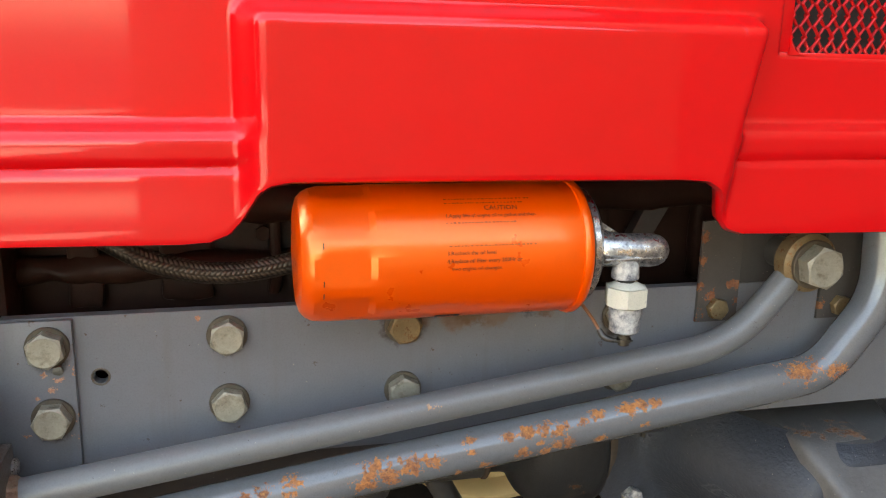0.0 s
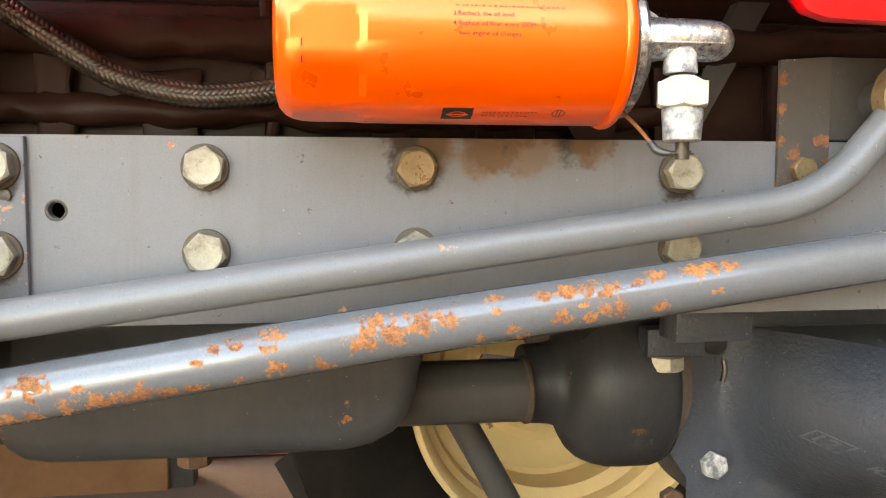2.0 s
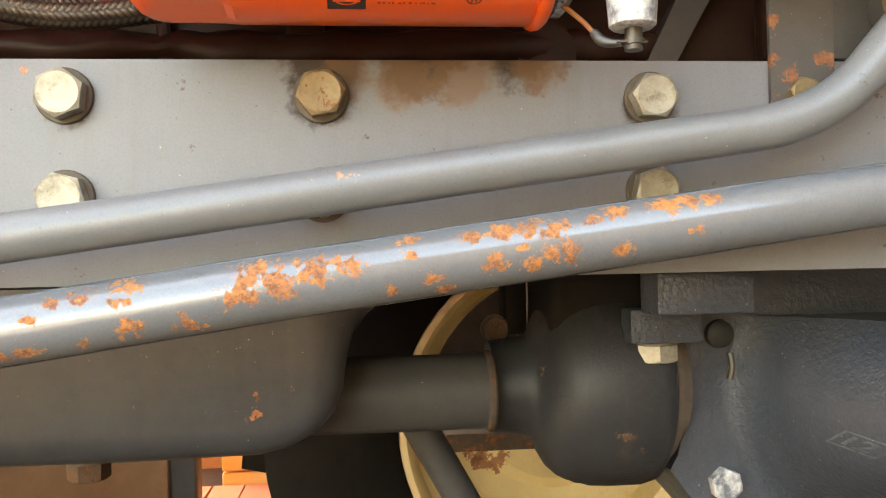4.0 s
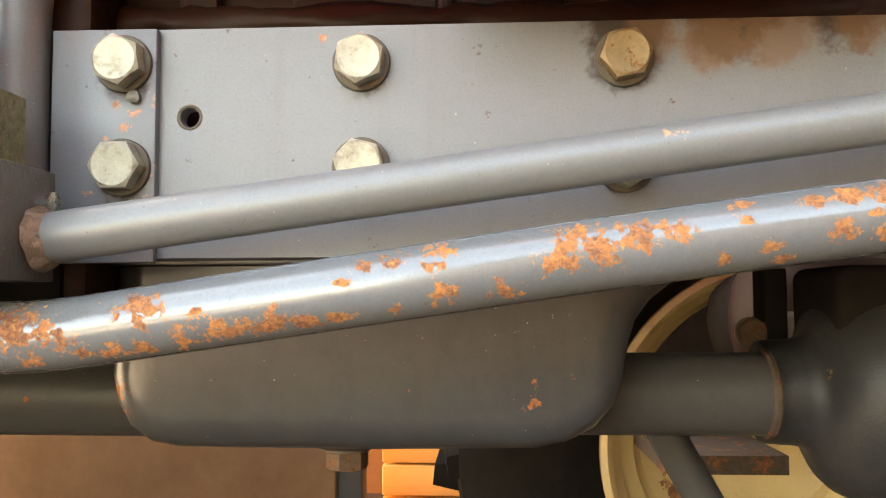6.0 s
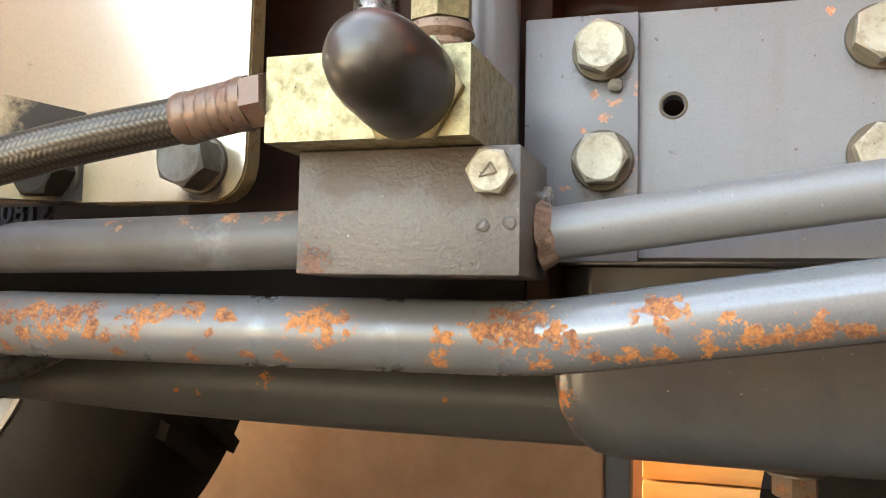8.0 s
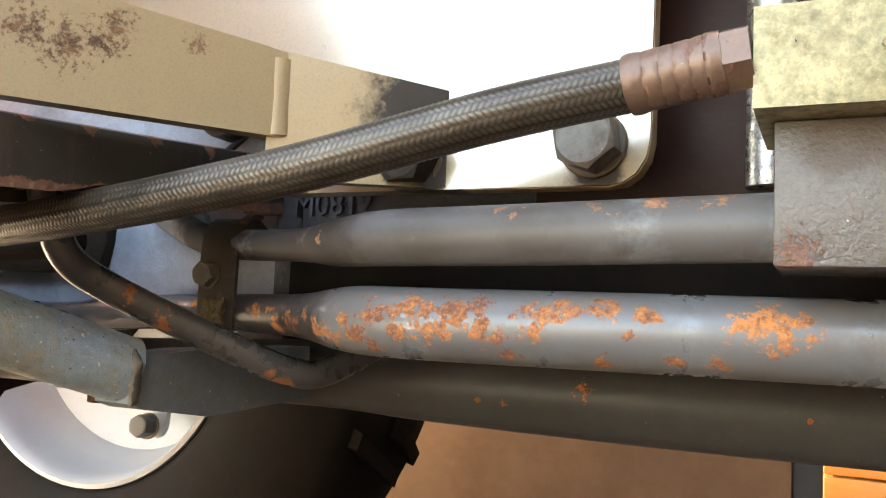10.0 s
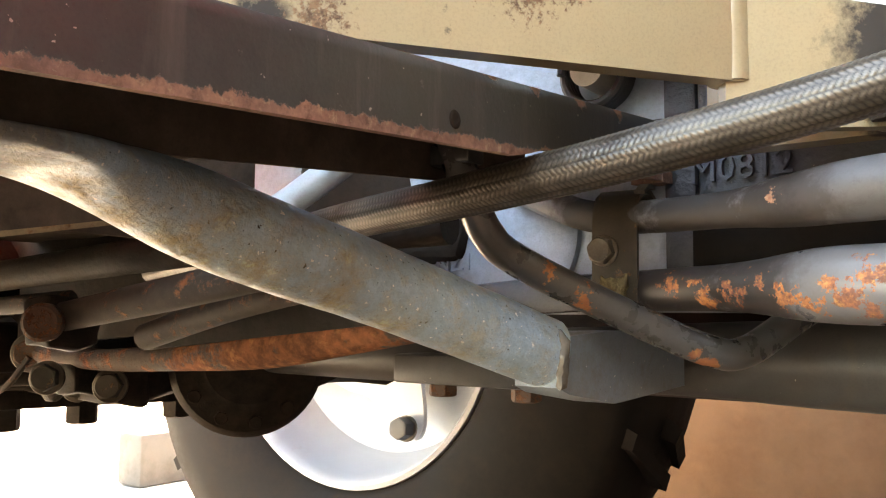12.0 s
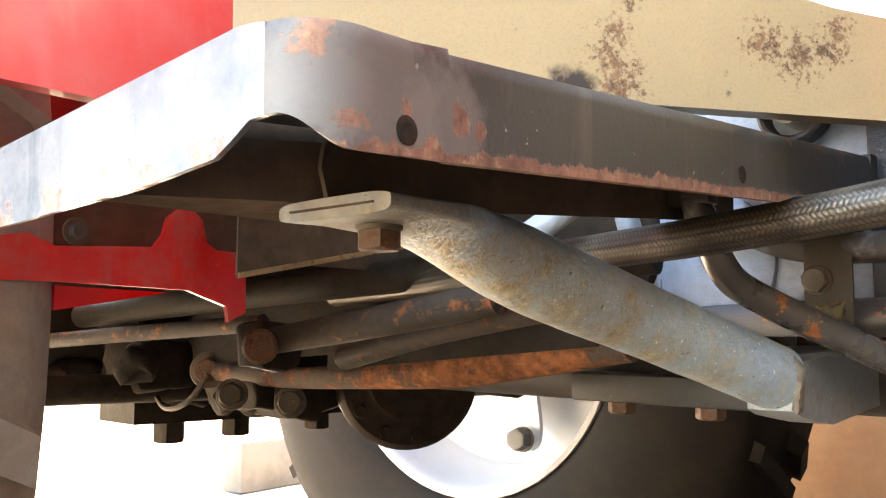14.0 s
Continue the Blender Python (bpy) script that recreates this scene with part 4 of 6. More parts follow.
def oil_pan():
    p = thing("oil_pan", (0, 0.95, 0.474), "grey painted pressed steel oil pan with rust specks", "oil pan")
    low = [(-0.207, 0.60), (-0.207, 0.525), (-0.203, 0.505), (-0.194, 0.489), (-0.180, 0.479), (-0.160, 0.4755), (-0.02, 0.474), (0.085, 0.4755), (0.108, 0.480), (0.127, 0.490), (0.140, 0.505), (0.147, 0.523),
           (0.150, 0.545), (0.155, 0.562), (0.165, 0.576), (0.180, 0.588), (0.200, 0.597), (0.225, 0.601)]
    # the near edge is rounded
    bm = bmesh.new()
    R = []
    for depth, inset in ((0.0, 0.022), (0.0016, 0.014), (0.0050, 0.0075), (0.010, 0.003), (0.018, 0.0), (0.30, 0.0), (0.315, 0.012)):
        ring = []
        n = len(low)
        for i, (x, z) in enumerate(low):
            a, b = low[max(0, i - 1)], low[min(n - 1, i + 1)]
            nx, nz = -(b[1] - a[1]), b[0] - a[0]
            l = math.hypot(nx, nz)
            ring.append(bm.verts.new((x + nx / l * inset, 0.783 + depth + 0.03 * max(0.0, 0.53 - z) , z + nz / l * inset)))
        R.append(ring)
    for A, B in zip(R, R[1:]):
        for i in range(len(low) - 1):
            bm.faces.new((A[i], A[i + 1], B[i + 1], B[i]))
    for ring in (R[0], R[-1]):
        mid = [bm.verts.new((v.co.x * 0.98, v.co.y - (0.002 if ring is R[0] else 0), 0.60)) for v in ring]
        for i in range(len(low) - 1):
            if (mid[i].co - mid[i + 1].co).length > 1e-5:
                bm.faces.new((ring[i], ring[i + 1], mid[i + 1], mid[i]))
    part("pan_body", bm, m_pan, p, smooth=75)
    part("pan_flange", box(-0.215, 0.235, 0.775, 1.11, 0.6005, 0.6075, 0.001), m_pan, p)
    part("drain_boss", lathe([(0, 0.034), (0.006, 0.028), (0.010, 0.022), (0.010, 0)], (-0.052, 0.86, 0.476), (0, 0, -1), 26), m_pan, p)
    d = bolt((-0.052, 0.86, 0.466), (0, 0, -1), 0.014, 0.014, p, m_rustbolt, 12, 0.018, 0.003, "brown drain plug", name="drain_plug")


oil_pan()


def drive_shaft():
    s = thing("drive_shaft_cover", (-0.2, 0.875, 0.50), "long dark grey drive shaft cover tube under the engine", "shaft cover")
    part("rear_tube", sweep(spline([(-1.23, 0.915, 0.497, 0.026), (-0.95, 0.90, 0.499, 0.027), (-0.70, 0.888, 0.506, 0.030), (-0.60, 0.885, 0.506, 0.033), (-0.42, 0.885, 0.504, 0.034), (-0.15, 0.885, 0.502, 0.033)], 0.02), None, 32), m_tube, s)
    part("front_tube", cyl((-0.10, 0.88, 0.504), (0.264, 0.88, 0.504), 0.0315, seg=36), m_tube, s)
    part("collar", lathe([(0, 0), (0, 0.032), (0.002, 0.0340), (0.005, 0.0340), (0.007, 0.032), (0.009, 0)], (0.263, 0.88, 0.504), (1, 0, 0), 32), m_rodrust, s, "rusty weld collar")


drive_shaft()


m_capiron = surface("rust_topped_casting", (0.125, 0.122, 0.120), 0.5, var=0.2, bump=0.6, grain=120, relief=0.7, relief_scale=260, flecks=0.03, rust=0.30, rust_scale=70, edge=0.05, spots=((0.64, 0.735, 0.561, 0.016), (0.605, 0.745, 0.561, 0.014), (0.615, 0.722, 0.561, 0.010), (0.66, 0.725, 0.561, 0.012), (0.655, 0.755, 0.561, 0.012), (0.55, 0.690, 0.53, 0.006)), rust_col=((0.22, 0.10, 0.055), (0.34, 0.19, 0.11)))


m_castmark = surface("raised_cast_paint", (0.105, 0.115, 0.130), 0.45, spec=0.4, var=0.2, bump=0.6, grain=130, flecks=0.04, dirt=0.42, dirt_scale=60, dirt_col=(0.05, 0.052, 0.055))


def front_axle():
    a = thing("front_axle_housing", (0.45, 0.93, 0.42), "dark grey cast iron front axle and gear housing", "axle housing")
    prof = [(0, 0), (0, 0.0395), (0.003, 0.041), (0.026, 0.0425), (0.034, 0.0450), (0.039, 0.051), (0.043, 0.061), (0.049, 0.0715), (0.057, 0.0790), (0.064, 0.0825), (0.068, 0.0838), (0.072, 0.0858), (0.078, 0.0866), (0.083, 0.0884), (0.10, 0.0895), (0.128, 0.0895), (0.138, 0.0865), (0.143, 0.080), (0.145, 0.07), (0.145, 0)]
    part("gear_case", lathe(prof, (0.272, 0.915, 0.502), (1, 0, 0), 44), m_cast, a)
    # Near-black so that the shade above the case is in its colour.
    part("case_saddle", box(0.318, 0.416, 0.864, 0.97, 0.50, 0.602, 0.010, 3), m_rubber_shade, a)
    part("case_ear", box(0.301, 0.322, 0.985, 1.02, 0.540, 0.604, 0.003), m_rubber_shade, a, "dark bracket beside the gear case")
    bolt((0.292, 1.0, 0.546), (0, -1, 0), 0.0115, 0.012, a, m_rustbolt, 10, 0.014, 0.003, "brown hexagon bolt behind the gear case")
    part("seal_gap", lathe([(0, 0.070), (0.008, 0.070)], (0.4165, 0.915, 0.502), (1, 0, 0), 40), m_dull_brown, a)
    part("case_flange", lathe([(0, 0), (0, 0.052), (0.002, 0.055), (0.016, 0.055), (0.016, 0)], (0.4205, 0.915, 0.502), (1, 0, 0), 44), m_dull_brown, a)
    plate = prism([(0.436, 0.60), (0.437, 0.455), (0.433, 0.440), (0.426, 0.428), (0.45, 0.395), (0.48, 0.36), (0.56, 0.33), (0.95, 0.33), (0.95, 0.60)], "y", 0.888, 1.02, 0.005)
    part("axle_casting", plate, m_cast_blue, a)
    bolt((0.432, 0.90, 0.376), (0, -1, 0), 0.011, 0.012, a, m_rustbolt, 0, label="rust-brown bolt below the casting")
    def dome_y(x, z):
        rho = math.hypot((x - 0.655) / 0.160, (z - 0.492) / 0.125)
        return 0.8875 - 0.200 * (1 - smooth_step(0.42, 1.12, rho)) + 0.0012 * noise.noise((x * 30, z * 30, 3))
    dome = bmesh.new()
    gx, gz, flat = np.linspace(0.445, 0.90, 70), np.linspace(0.335, 0.560, 44), 0.560
    V = [[dome.verts.new((x, dome_y(x, z), z)) for z in gz] for x in gx]
    for i in range(len(gx) - 1):
        for k in range(len(gz) - 1):
            dome.faces.new((V[i][k], V[i + 1][k], V[i + 1][k + 1], V[i][k + 1]))
    # its flat, rusty top
    top = bmesh.new()
    T = [[top.verts.new((x, y, flat + 0.001 * noise.noise((x * 40, y * 40, 1)))) for y in np.linspace(dome_y(x, flat), 0.892, 8)] for x in gx]
    for i in range(len(gx) - 1):
        for k in range(7):
            top.faces.new((T[i][k], T[i + 1][k], T[i + 1][k + 1], T[i][k + 1]))
    part("pivot_top", top, m_capiron, a, "flat casting top with rust stains")
    part("axle_pivot_dome", dome, m_cast_blue, a)
    # the arm's sloping back with its flat rusty pad
    left = [(0.592, 0.800, 0.5615), (0.587, 0.770, 0.5615), (0.582, 0.716, 0.5615), (0.591, 0.688, 0.5445), (0.600, 0.660, 0.5260), (0.612, 0.620, 0.500)]
    right = [(0.692, 0.800, 0.5615), (0.682, 0.770, 0.5615), (0.668, 0.716, 0.5615), (0.676, 0.688, 0.5425), (0.688, 0.655, 0.520), (0.702, 0.615, 0.492)]
    wedge = bmesh.new()
    rows = []
    for (x0, y0, z0), (x1, y1, z1) in zip(left, right):
        row = [(x0 + 0.026, y0 + 0.005, 0.40), (x0 - 0.001, y0, z0 - 0.012), (x0, y0, z0 - 0.004), (x0 + 0.005, y0, z0)]
        row += [(x0 + (x1 - x0) * u, y0 + (y1 - y0) * u, z0 + (z1 - z0) * u) for u in (0.25, 0.5, 0.75, 0.94)]
        row += [(x1, y1, z1 - 0.004), (x1 + 0.012, y1, z1 - 0.03), (x1 + 0.02, y1 + 0.005, 0.40)]
        rows.append([wedge.verts.new(p) for p in row])
    for A, B in zip(rows, rows[1:]):
        for k in range(len(A) - 1):
            wedge.faces.new((A[k], A[k + 1], B[k + 1], B[k]))
    wedge.faces.new(rows[0][::-1])
    wedge.faces.new(rows[-1])
    part("axle_arm", lumpy(wedge, 0.001, 0.02, 1), m_capiron, a, "grey cast arm with a rusty pad", 50)
    bolt((0.473, 0.888, 0.415), (0, -1, 0), 0.0125, 0.012, a, m_greyplastic, 10, 0.0, label="bolt with chipped grey paint")
    def on_dome(x0, z0, tilt):
        def f(u, v, h):
            x, z = x0 + u * math.cos(tilt) - v * math.sin(tilt), z0 + u * math.sin(tilt) + v * math.cos(tilt)
            return Vector((x, dome_y(x, z) - h - 0.0003, z))
        return f
    part("cast_mark", lettering("12", 0.0125, on_dome(0.5285, 0.4660, -0.35), 0.0022), m_castmark, a, "raised cast figures 12")
    tab = on_dome(0.5255, 0.4645, -0.35)
    bm = bmesh.new()
    for u0, v0, u1, v1 in ((0, 0, 0.0185, 0.0012), (0, 0.0125, 0.0185, 0.0137), (0, 0.0012, 0.0012, 0.0125), (0.0173, 0.0012, 0.0185, 0.0125)):
        bm.faces.new([bm.verts.new(tab(u, v, 0.0022)) for u, v in ((u0, v0), (u1, v0), (u1, v1), (u0, v1))])
    part("cast_frame", bm, m_castmark, a)
    part("cast_mark", lettering("R5", 0.0110, on_dome(0.5560, 0.4500, -0.3), 0.0022), m_castmark, a)
    # blocks between axle and rail
    part("stop_block", box(0.369, 0.440, 0.752, 0.790, 0.5725, 0.602, 0.0015), m_cast_blue, a, "grey steel stop block")
    part("mount_block", box(0.372, 0.431, 0.822, 0.848, 0.545, 0.5722, 0.002), m_cast_blue, a)
    bolt((0.398, 0.840, 0.545), (0, 0, -1), 0.0155, 0.014, a, m_zinc, 8, 0.018, 0.0025, "zinc plated bolt seen from the side")
    part("grease_plug", lathe([(0, 0), (0, 0.013), (0.006, 0.012), (0.009, 0.007), (0.009, 0)], (0.472, 0.888, 0.545), (0, -1, 0), 20), m_cast, a)
    part("split_pin", sweep(spline([(0.474, 0.87, 0.530), (0.475, 0.868, 0.519), (0.473, 0.869, 0.508)], 0.003), 0.003, 8), m_clamp, a)
    # the axle beam to the far side, and its steering link
    part("axle_beam", prism([(0.27, 0.384), (0.42, 0.384), (0.42, 0.361), (0.27, 0.361)], "y", 1.28, 1.50, 0.006), m_rodrust, a)
    # Added half disc and boss: the shadow in the rim's upper half.
    shield = [(0.50 + 0.246 * math.cos(a), 0.352 + 0.246 * math.sin(a)) for a in np.linspace(radians(22), radians(158), 24)]
    part("dust_shield", prism(shield, "y", 1.482, 1.488, 0.001), m_dirty, a, "added brown half disc for the shade inside the rim")
    part("shield_boss", lumpy(lathe([(0, 0), (0, 0.075), (0.02, 0.070), (0.05, 0.045), (0.06, 0)], (0.45, 1.483, 0.545), (0, -1, 0), 28), 0.008, 0.04, 0), m_dirty, a)
    hub = bmesh.new()
    bmesh.ops.create_uvsphere(hub, u_segments=28, v_segments=18, radius=1, matrix=Matrix.LocRotScale((0.50, 1.36, 0.555), None, (0.125, 0.10, 0.12)))
    part("final_drive", lumpy(hub, 0.012, 0.06, 0), m_engine, a)
    part("tie_rod", sweep([(0.30, 1.27, 0.445), (0.44, 1.27, 0.43), (0.62, 1.27, 0.42)], 0.016, 14), m_rod, a)
    part("cross_beam", box(0.40, 0.62, 1.0, 1.45, 0.44, 0.56, 0.02), m_dirty, a)
    link = part("steering_link", sweep([(0.195, 1.0, 0.49), (0.24, 1.0, 0.41), (0.30, 1.0, 0.30), (0.345, 1.0, 0.215)], 0.017, 14), m_tube, a, "dark slanted link bar")
    part("knuckle", lathe([(0, 0), (0, 0.022), (0.02, 0.02), (0.03, 0.012), (0.03, 0)], (0.424, 1.60, 0.515), (0, -1, 0), 18), m_clamp, a)
    part("knuckle_arm", prism([(0.435, 0.50), (0.462, 0.50), (0.480, 0.58), (0.465, 0.585)], "y", 1.57, 1.62, 0.003), m_dirty, a)


front_axle()


def wheel(name, centre, inner_y, width, R, rim_r, mat_rim, label, lugs, disc, rubber=None, lug_rubber=None, steps=True):
    """A tractor wheel about an axis along y: a ribbed tyre with chevron lugs, a stepped rim and its disc."""
    cx, cz = centre
    w = thing(name, (cx, inner_y + width / 2, GZ), label, "wheel", group="tractor wheels")
    ys = lambda f: inner_y + width * f
    tp = [(0.10, rim_r + 0.004), (0.02, rim_r + 0.03), (-0.02, rim_r + (R - rim_r) * 0.35), (-0.015, rim_r + (R - rim_r) * 0.6), (0.03, R - 0.06), (0.10, R - 0.035), (0.3, R - 0.027), (0.5, R - 0.025)]
    tp = tp + [(1 - a, b) for a, b in tp[::-1][1:]]
    tyre = part("tyre", lathe([(ys(a) - inner_y, b) for a, b in tp], (cx, inner_y, cz), (0, 1, 0), 72), rubber or m_rubber_shade, w)
    first = None
    for k in range(lugs):
        for h in (0, 1):
            ang = 2 * math.pi * (k + 0.5 * h) / lugs
            if first is None:
                lug = prism([(-0.022, 0.0), (0.022, 0.0), (0.016, 0.050), (-0.016, 0.050)], "y", 0.03, width * 0.56, 0.004, 1)
                for v in lug.verts:
                    f = v.co.y / (width * 0.56)
                    v.co.x += 0.11 * f
                    v.co.z += -0.028 * (1 - f) ** 2
                first = part("tread_lug", lug, lug_rubber or rubber or m_rubber_shade, None, smooth=30)
                first.matrix_world = Matrix.Translation((cx, inner_y + width * 0.0, cz)) @ Matrix.Rotation(ang, 4, "Y") @ Matrix.Translation((0, 0, R - 0.05))
                bpy.context.view_layer.update()
                first.parent = tyre
                first.matrix_parent_inverse = tyre.matrix_world.inverted()
            else:
                base = Matrix.Translation((cx, inner_y, cz)) @ Matrix.Rotation(ang, 4, "Y")
                if h:
                    base = base @ Matrix.Translation((0, width, 0)) @ Matrix.Rotation(math.pi, 4, "Z")
                again(first, base @ Matrix.Translation((0, 0, R - 0.05)), tyre)
    if steps:
        prof = [(0.002, -0.014), (0.045, -0.020), (0.055, -0.032), (0.085, -0.036), (0.095, -0.060), (0.155, -0.066), (0.165, -0.045), (width - 0.01, -0.02)]
    else:
        prof = [(0.003, -0.012), (0.020, -0.016), (0.055, -0.019), (0.085, -0.024), (0.115, -0.034), (0.135, -0.048), (0.165, -0.064), (width - 0.01, -0.02)]
    prof = [(0.012, 0.006), (-0.004, 0.004), (-0.006, -0.006)] + prof + [(width + 0.004, 0.006)]
    rim = part("rim", lathe([(a, rim_r + b) for a, b in prof], (cx, inner_y + width * 0.08, cz), (0, 1, 0), 64), mat_rim, w)
    part("wheel_disc", lathe(disc, (cx, inner_y + width * 0.08, cz), (0, 1, 0), 64), mat_rim, w)
    return w, rim


fw, fr = wheel("tractor_wheel", (0.50, 0.352), 1.47, 0.24, 0.525, 0.278, m_rim_cream, "front tractor wheel with a cream painted rim and black tyre", 15,
               [(0.155, 0.215), (0.150, 0.20), (0.165, 0.185), (0.175, 0.15), (0.165, 0.13), (0.178, 0.10), (0.178, 0)])
rw, rr = wheel("tractor_wheel", (-1.745, 0.567), 1.56, 0.36, 0.747, 0.398, m_rim_white, "rear tractor wheel with a white painted rim and black tyre", 20,
               [(0.150, 0.352), (0.158, 0.330), (0.165, 0.26), (0.20, 0.20), (0.205, 0.14), (0.19, 0.10), (0.19, 0)], steps=False)
# the disc's lobes reach out to the rim
spider = []
for k in range(160):
    a = 2 * math.pi * k / 160
    r = 0.20 + sum(0.128 * math.exp(-(((a - radians(-62 + 90 * q) + math.pi) % (2 * math.pi) - math.pi) / 0.25) ** 2) for q in range(4))
    spider.append((-1.745 + r * math.cos(a), 0.567 + r * math.sin(a)))
part("wheel_spider", prism(spider, "y", 1.655, 1.668, 0.0025), m_rim_white, rw)
part("disc_hub", cyl((-1.745, 1.667, 0.567), (-1.745, 1.76, 0.567), 0.19, seg=48), m_rim_white, rw)
nut = bolt((-1.607, 1.640, 0.302), (0.1, -1, 0.1), 0.021, 0.03, rr, m_black, 0, 0.028, 0.006, "dark rim bolt")
nw = wheel("tractor_wheel", (-1.745, 0.567), -0.005, 0.36, 0.747, 0.398, m_rim_white, "rear tractor wheel beside the foot step, dusty black tyre", 20,
           [(0.16, 0.335), (0.165, 0.26), (0.20, 0.20), (0.205, 0.14), (0.19, 0.10), (0.19, 0)], m_dusty)

tagged(part("concrete_block", box(-3.72, -3.55, 2.30, 5.0, GZ + 0.012, 0.055, 0.02), m_oldconc), "low grey concrete block on the sunlit yard", "block")


# ---- oil filter and what stands about it ----
FY, FZ, FR = 0.660, 0.808, 0.056


def round_can(x, z, h):
    """A place on the filter's can: x along it, z up round its front."""
    a = z / FR
    return Vector((x, FY - (FR + 0.0003 + h) * math.cos(a), FZ + (FR + 0.0003 + h) * math.sin(a)))


m_faded = surface("faded_print", (0.30, 0.05, 0.006), 0.5, var=0.2, bump=0.0)


def oil_filter():
    f = thing("oil_filter", (0.15, FY, FZ - FR), "orange enamelled spin-on oil filter with printed caution text", "oil filter")
    bm = bmesh.new()
    prof = [(0.034, 0.0), (0.0342, 0.030), (0.035, 0.040), (0.037, 0.0465), (0.041, 0.0510), (0.046, 0.0535), (0.052, 0.0548), (0.056, 0.0552), (0.060, 0.0553), (0.085, 0.0553), (0.089, 0.0555), (0.094, FR), (0.12, FR), (0.15, FR), (0.18, FR), (0.21, FR), (0.24, FR), (0.262, FR), (0.264, 0.0555), (0.266, 0)]
    seg = 144
    rings = []
    for x, r in prof:
        if r == 0:
            rings.append([bm.verts.new((x, FY, FZ))])
            continue
        ring = []
        for k in range(seg):
            a = 2 * math.pi * k / seg
            rr_ = r
            if 0.050 < x < 0.092:      # grip flats
                n = 9
                half = math.pi / n
                flat = FR * 0.950 / math.cos((a + half) % (2 * half) - half)
                rr_ = min(r, flat)
            y, z = -math.cos(a) * rr_, math.sin(a) * rr_
            # a dent low on the can
            d = math.hypot((x - 0.152) / 0.016, (a - 2 * math.pi + 0.80) / 0.14)
            k2 = 1 - 0.035 * math.exp(-d * d)
            ring.append(bm.verts.new((x, FY + y * k2, FZ + z * k2)))
        rings.append(ring)
    for A, B in zip(rings, rings[1:]):
        for k in range(seg):
            q = list(dict.fromkeys([A[k % len(A)], A[(k + 1) % seg % len(A)], B[(k + 1) % seg % len(B)], B[k % len(B)]]))
            bm.faces.new(q)
    can = part("can", bm, m_orange, f, smooth=22)
    part("seam_rim", lathe([(0, FR - 0.001), (0.0005, FR + 0.0016), (0.003, FR + 0.0026), (0.006, FR + 0.0022), (0.0085, FR + 0.0002), (0.009, FR - 0.004), (0.009, 0.03)], (0.263, FY, FZ), (1, 0, 0), 96), m_orange, f)
    part("gasket", lathe([(0, 0.03), (0, 0.049), (0.004, 0.049), (0.004, 0.03)], (0.272, FY, FZ), (1, 0, 0), 64), m_cap, f, "black rubber gasket")
    for text, size, x, deg in (("CAUTION", 0.0062, 0.1815, 46.5), ("1.Apply film of engine oil to gasket and then", 0.0042, 0.149, 40.0),
                               ("3.Recheck the oil level", 0.0044, 0.148, 9.0), ("4.Replace oil filter every 200Hr or", 0.0044, 0.148, 2.6), ("two engine oil changes.", 0.0044, 0.152, -3.6)):
        z0 = radians(deg) * FR
        part("print", lettering(text, size, lambda u, v, h, x=x, z0=z0: round_can(x + u, z0 + v, 0.0001), 0), m_ink, can, "line of small black print")

    def bar(x0, x1, d0, d1, name="print_bar", mat=m_ink, lift=0.0001):
        b = bmesh.new()
        n = 6
        for i in range(n):
            a, c = radians(d0 + (d1 - d0) * i / n) * FR, radians(d0 + (d1 - d0) * (i + 1) / n) * FR
            b.faces.new([b.verts.new(round_can(x, z, lift)) for x, z in ((x0, a), (x1, a), (x1, c), (x0, c))])
        return part(name, b, mat, can)
    def faint_line(x0, x1, d, tall=1.3):
        """A line of worn print that cannot be read: small dashes."""
        b = bmesh.new()
        x = x0
        while x < x1:
            w = random.uniform(0.0008, 0.0022)
            lo, hi = radians(d) * FR, radians(d + tall * random.uniform(0.6, 1.0)) * FR
            b.faces.new([b.verts.new(round_can(u, z, 0.0001)) for u, z in ((x, lo), (x + w, lo), (x + w, hi), (x, hi))])
            x += w + random.uniform(0.0006, 0.0022)
        part("print_bar", b, m_faded, can)
    for x0, x1, d in ((0.150, 0.222, 58), (0.150, 0.215, 53.5), (0.149, 0.205, 34.5), (0.150, 0.220, 15.5)):
        faint_line(x0, x1, d)
    bar(0.1455, 0.1665, -72, -57, "badge")
    ring = bmesh.new()
    for k in range(24):
        a, c = 2 * math.pi * k / 24, 2 * math.pi * (k + 1) / 24
        q = []
        for t, rr_ in ((a, 0.0050), (c, 0.0050), (c, 0.0037), (a, 0.0037)):
            q.append(ring.verts.new(round_can(0.156 + rr_ * math.cos(t) * 1.3, radians(-64.5) * FR + rr_ * math.sin(t) * 0.7, 0.0003)))
        ring.faces.new(q)
    part("badge_ring", ring, m_orange, can)
    bar(0.1485, 0.1635, -65.5, -63.5, "badge_bar", m_orange, 0.0004)
    for x0, x1, d in ((0.173, 0.212, -62), (0.173, 0.203, -67)):
        faint_line(x0, x1, d, 1.6)
    r2 = bmesh.new()
    for k in range(20):
        a, c = 2 * math.pi * k / 20, 2 * math.pi * (k + 1) / 20
        r2.faces.new([r2.verts.new(round_can(0.226 + q * math.cos(t), radians(-62) * FR + q * math.sin(t), 0.0002)) for t, q in ((a, 0.0046), (c, 0.0046), (c, 0.0039), (a, 0.0039))])
    part("round_mark", r2, m_ink, can)
    bar(0.2245, 0.2252, -65.5, -58.5)
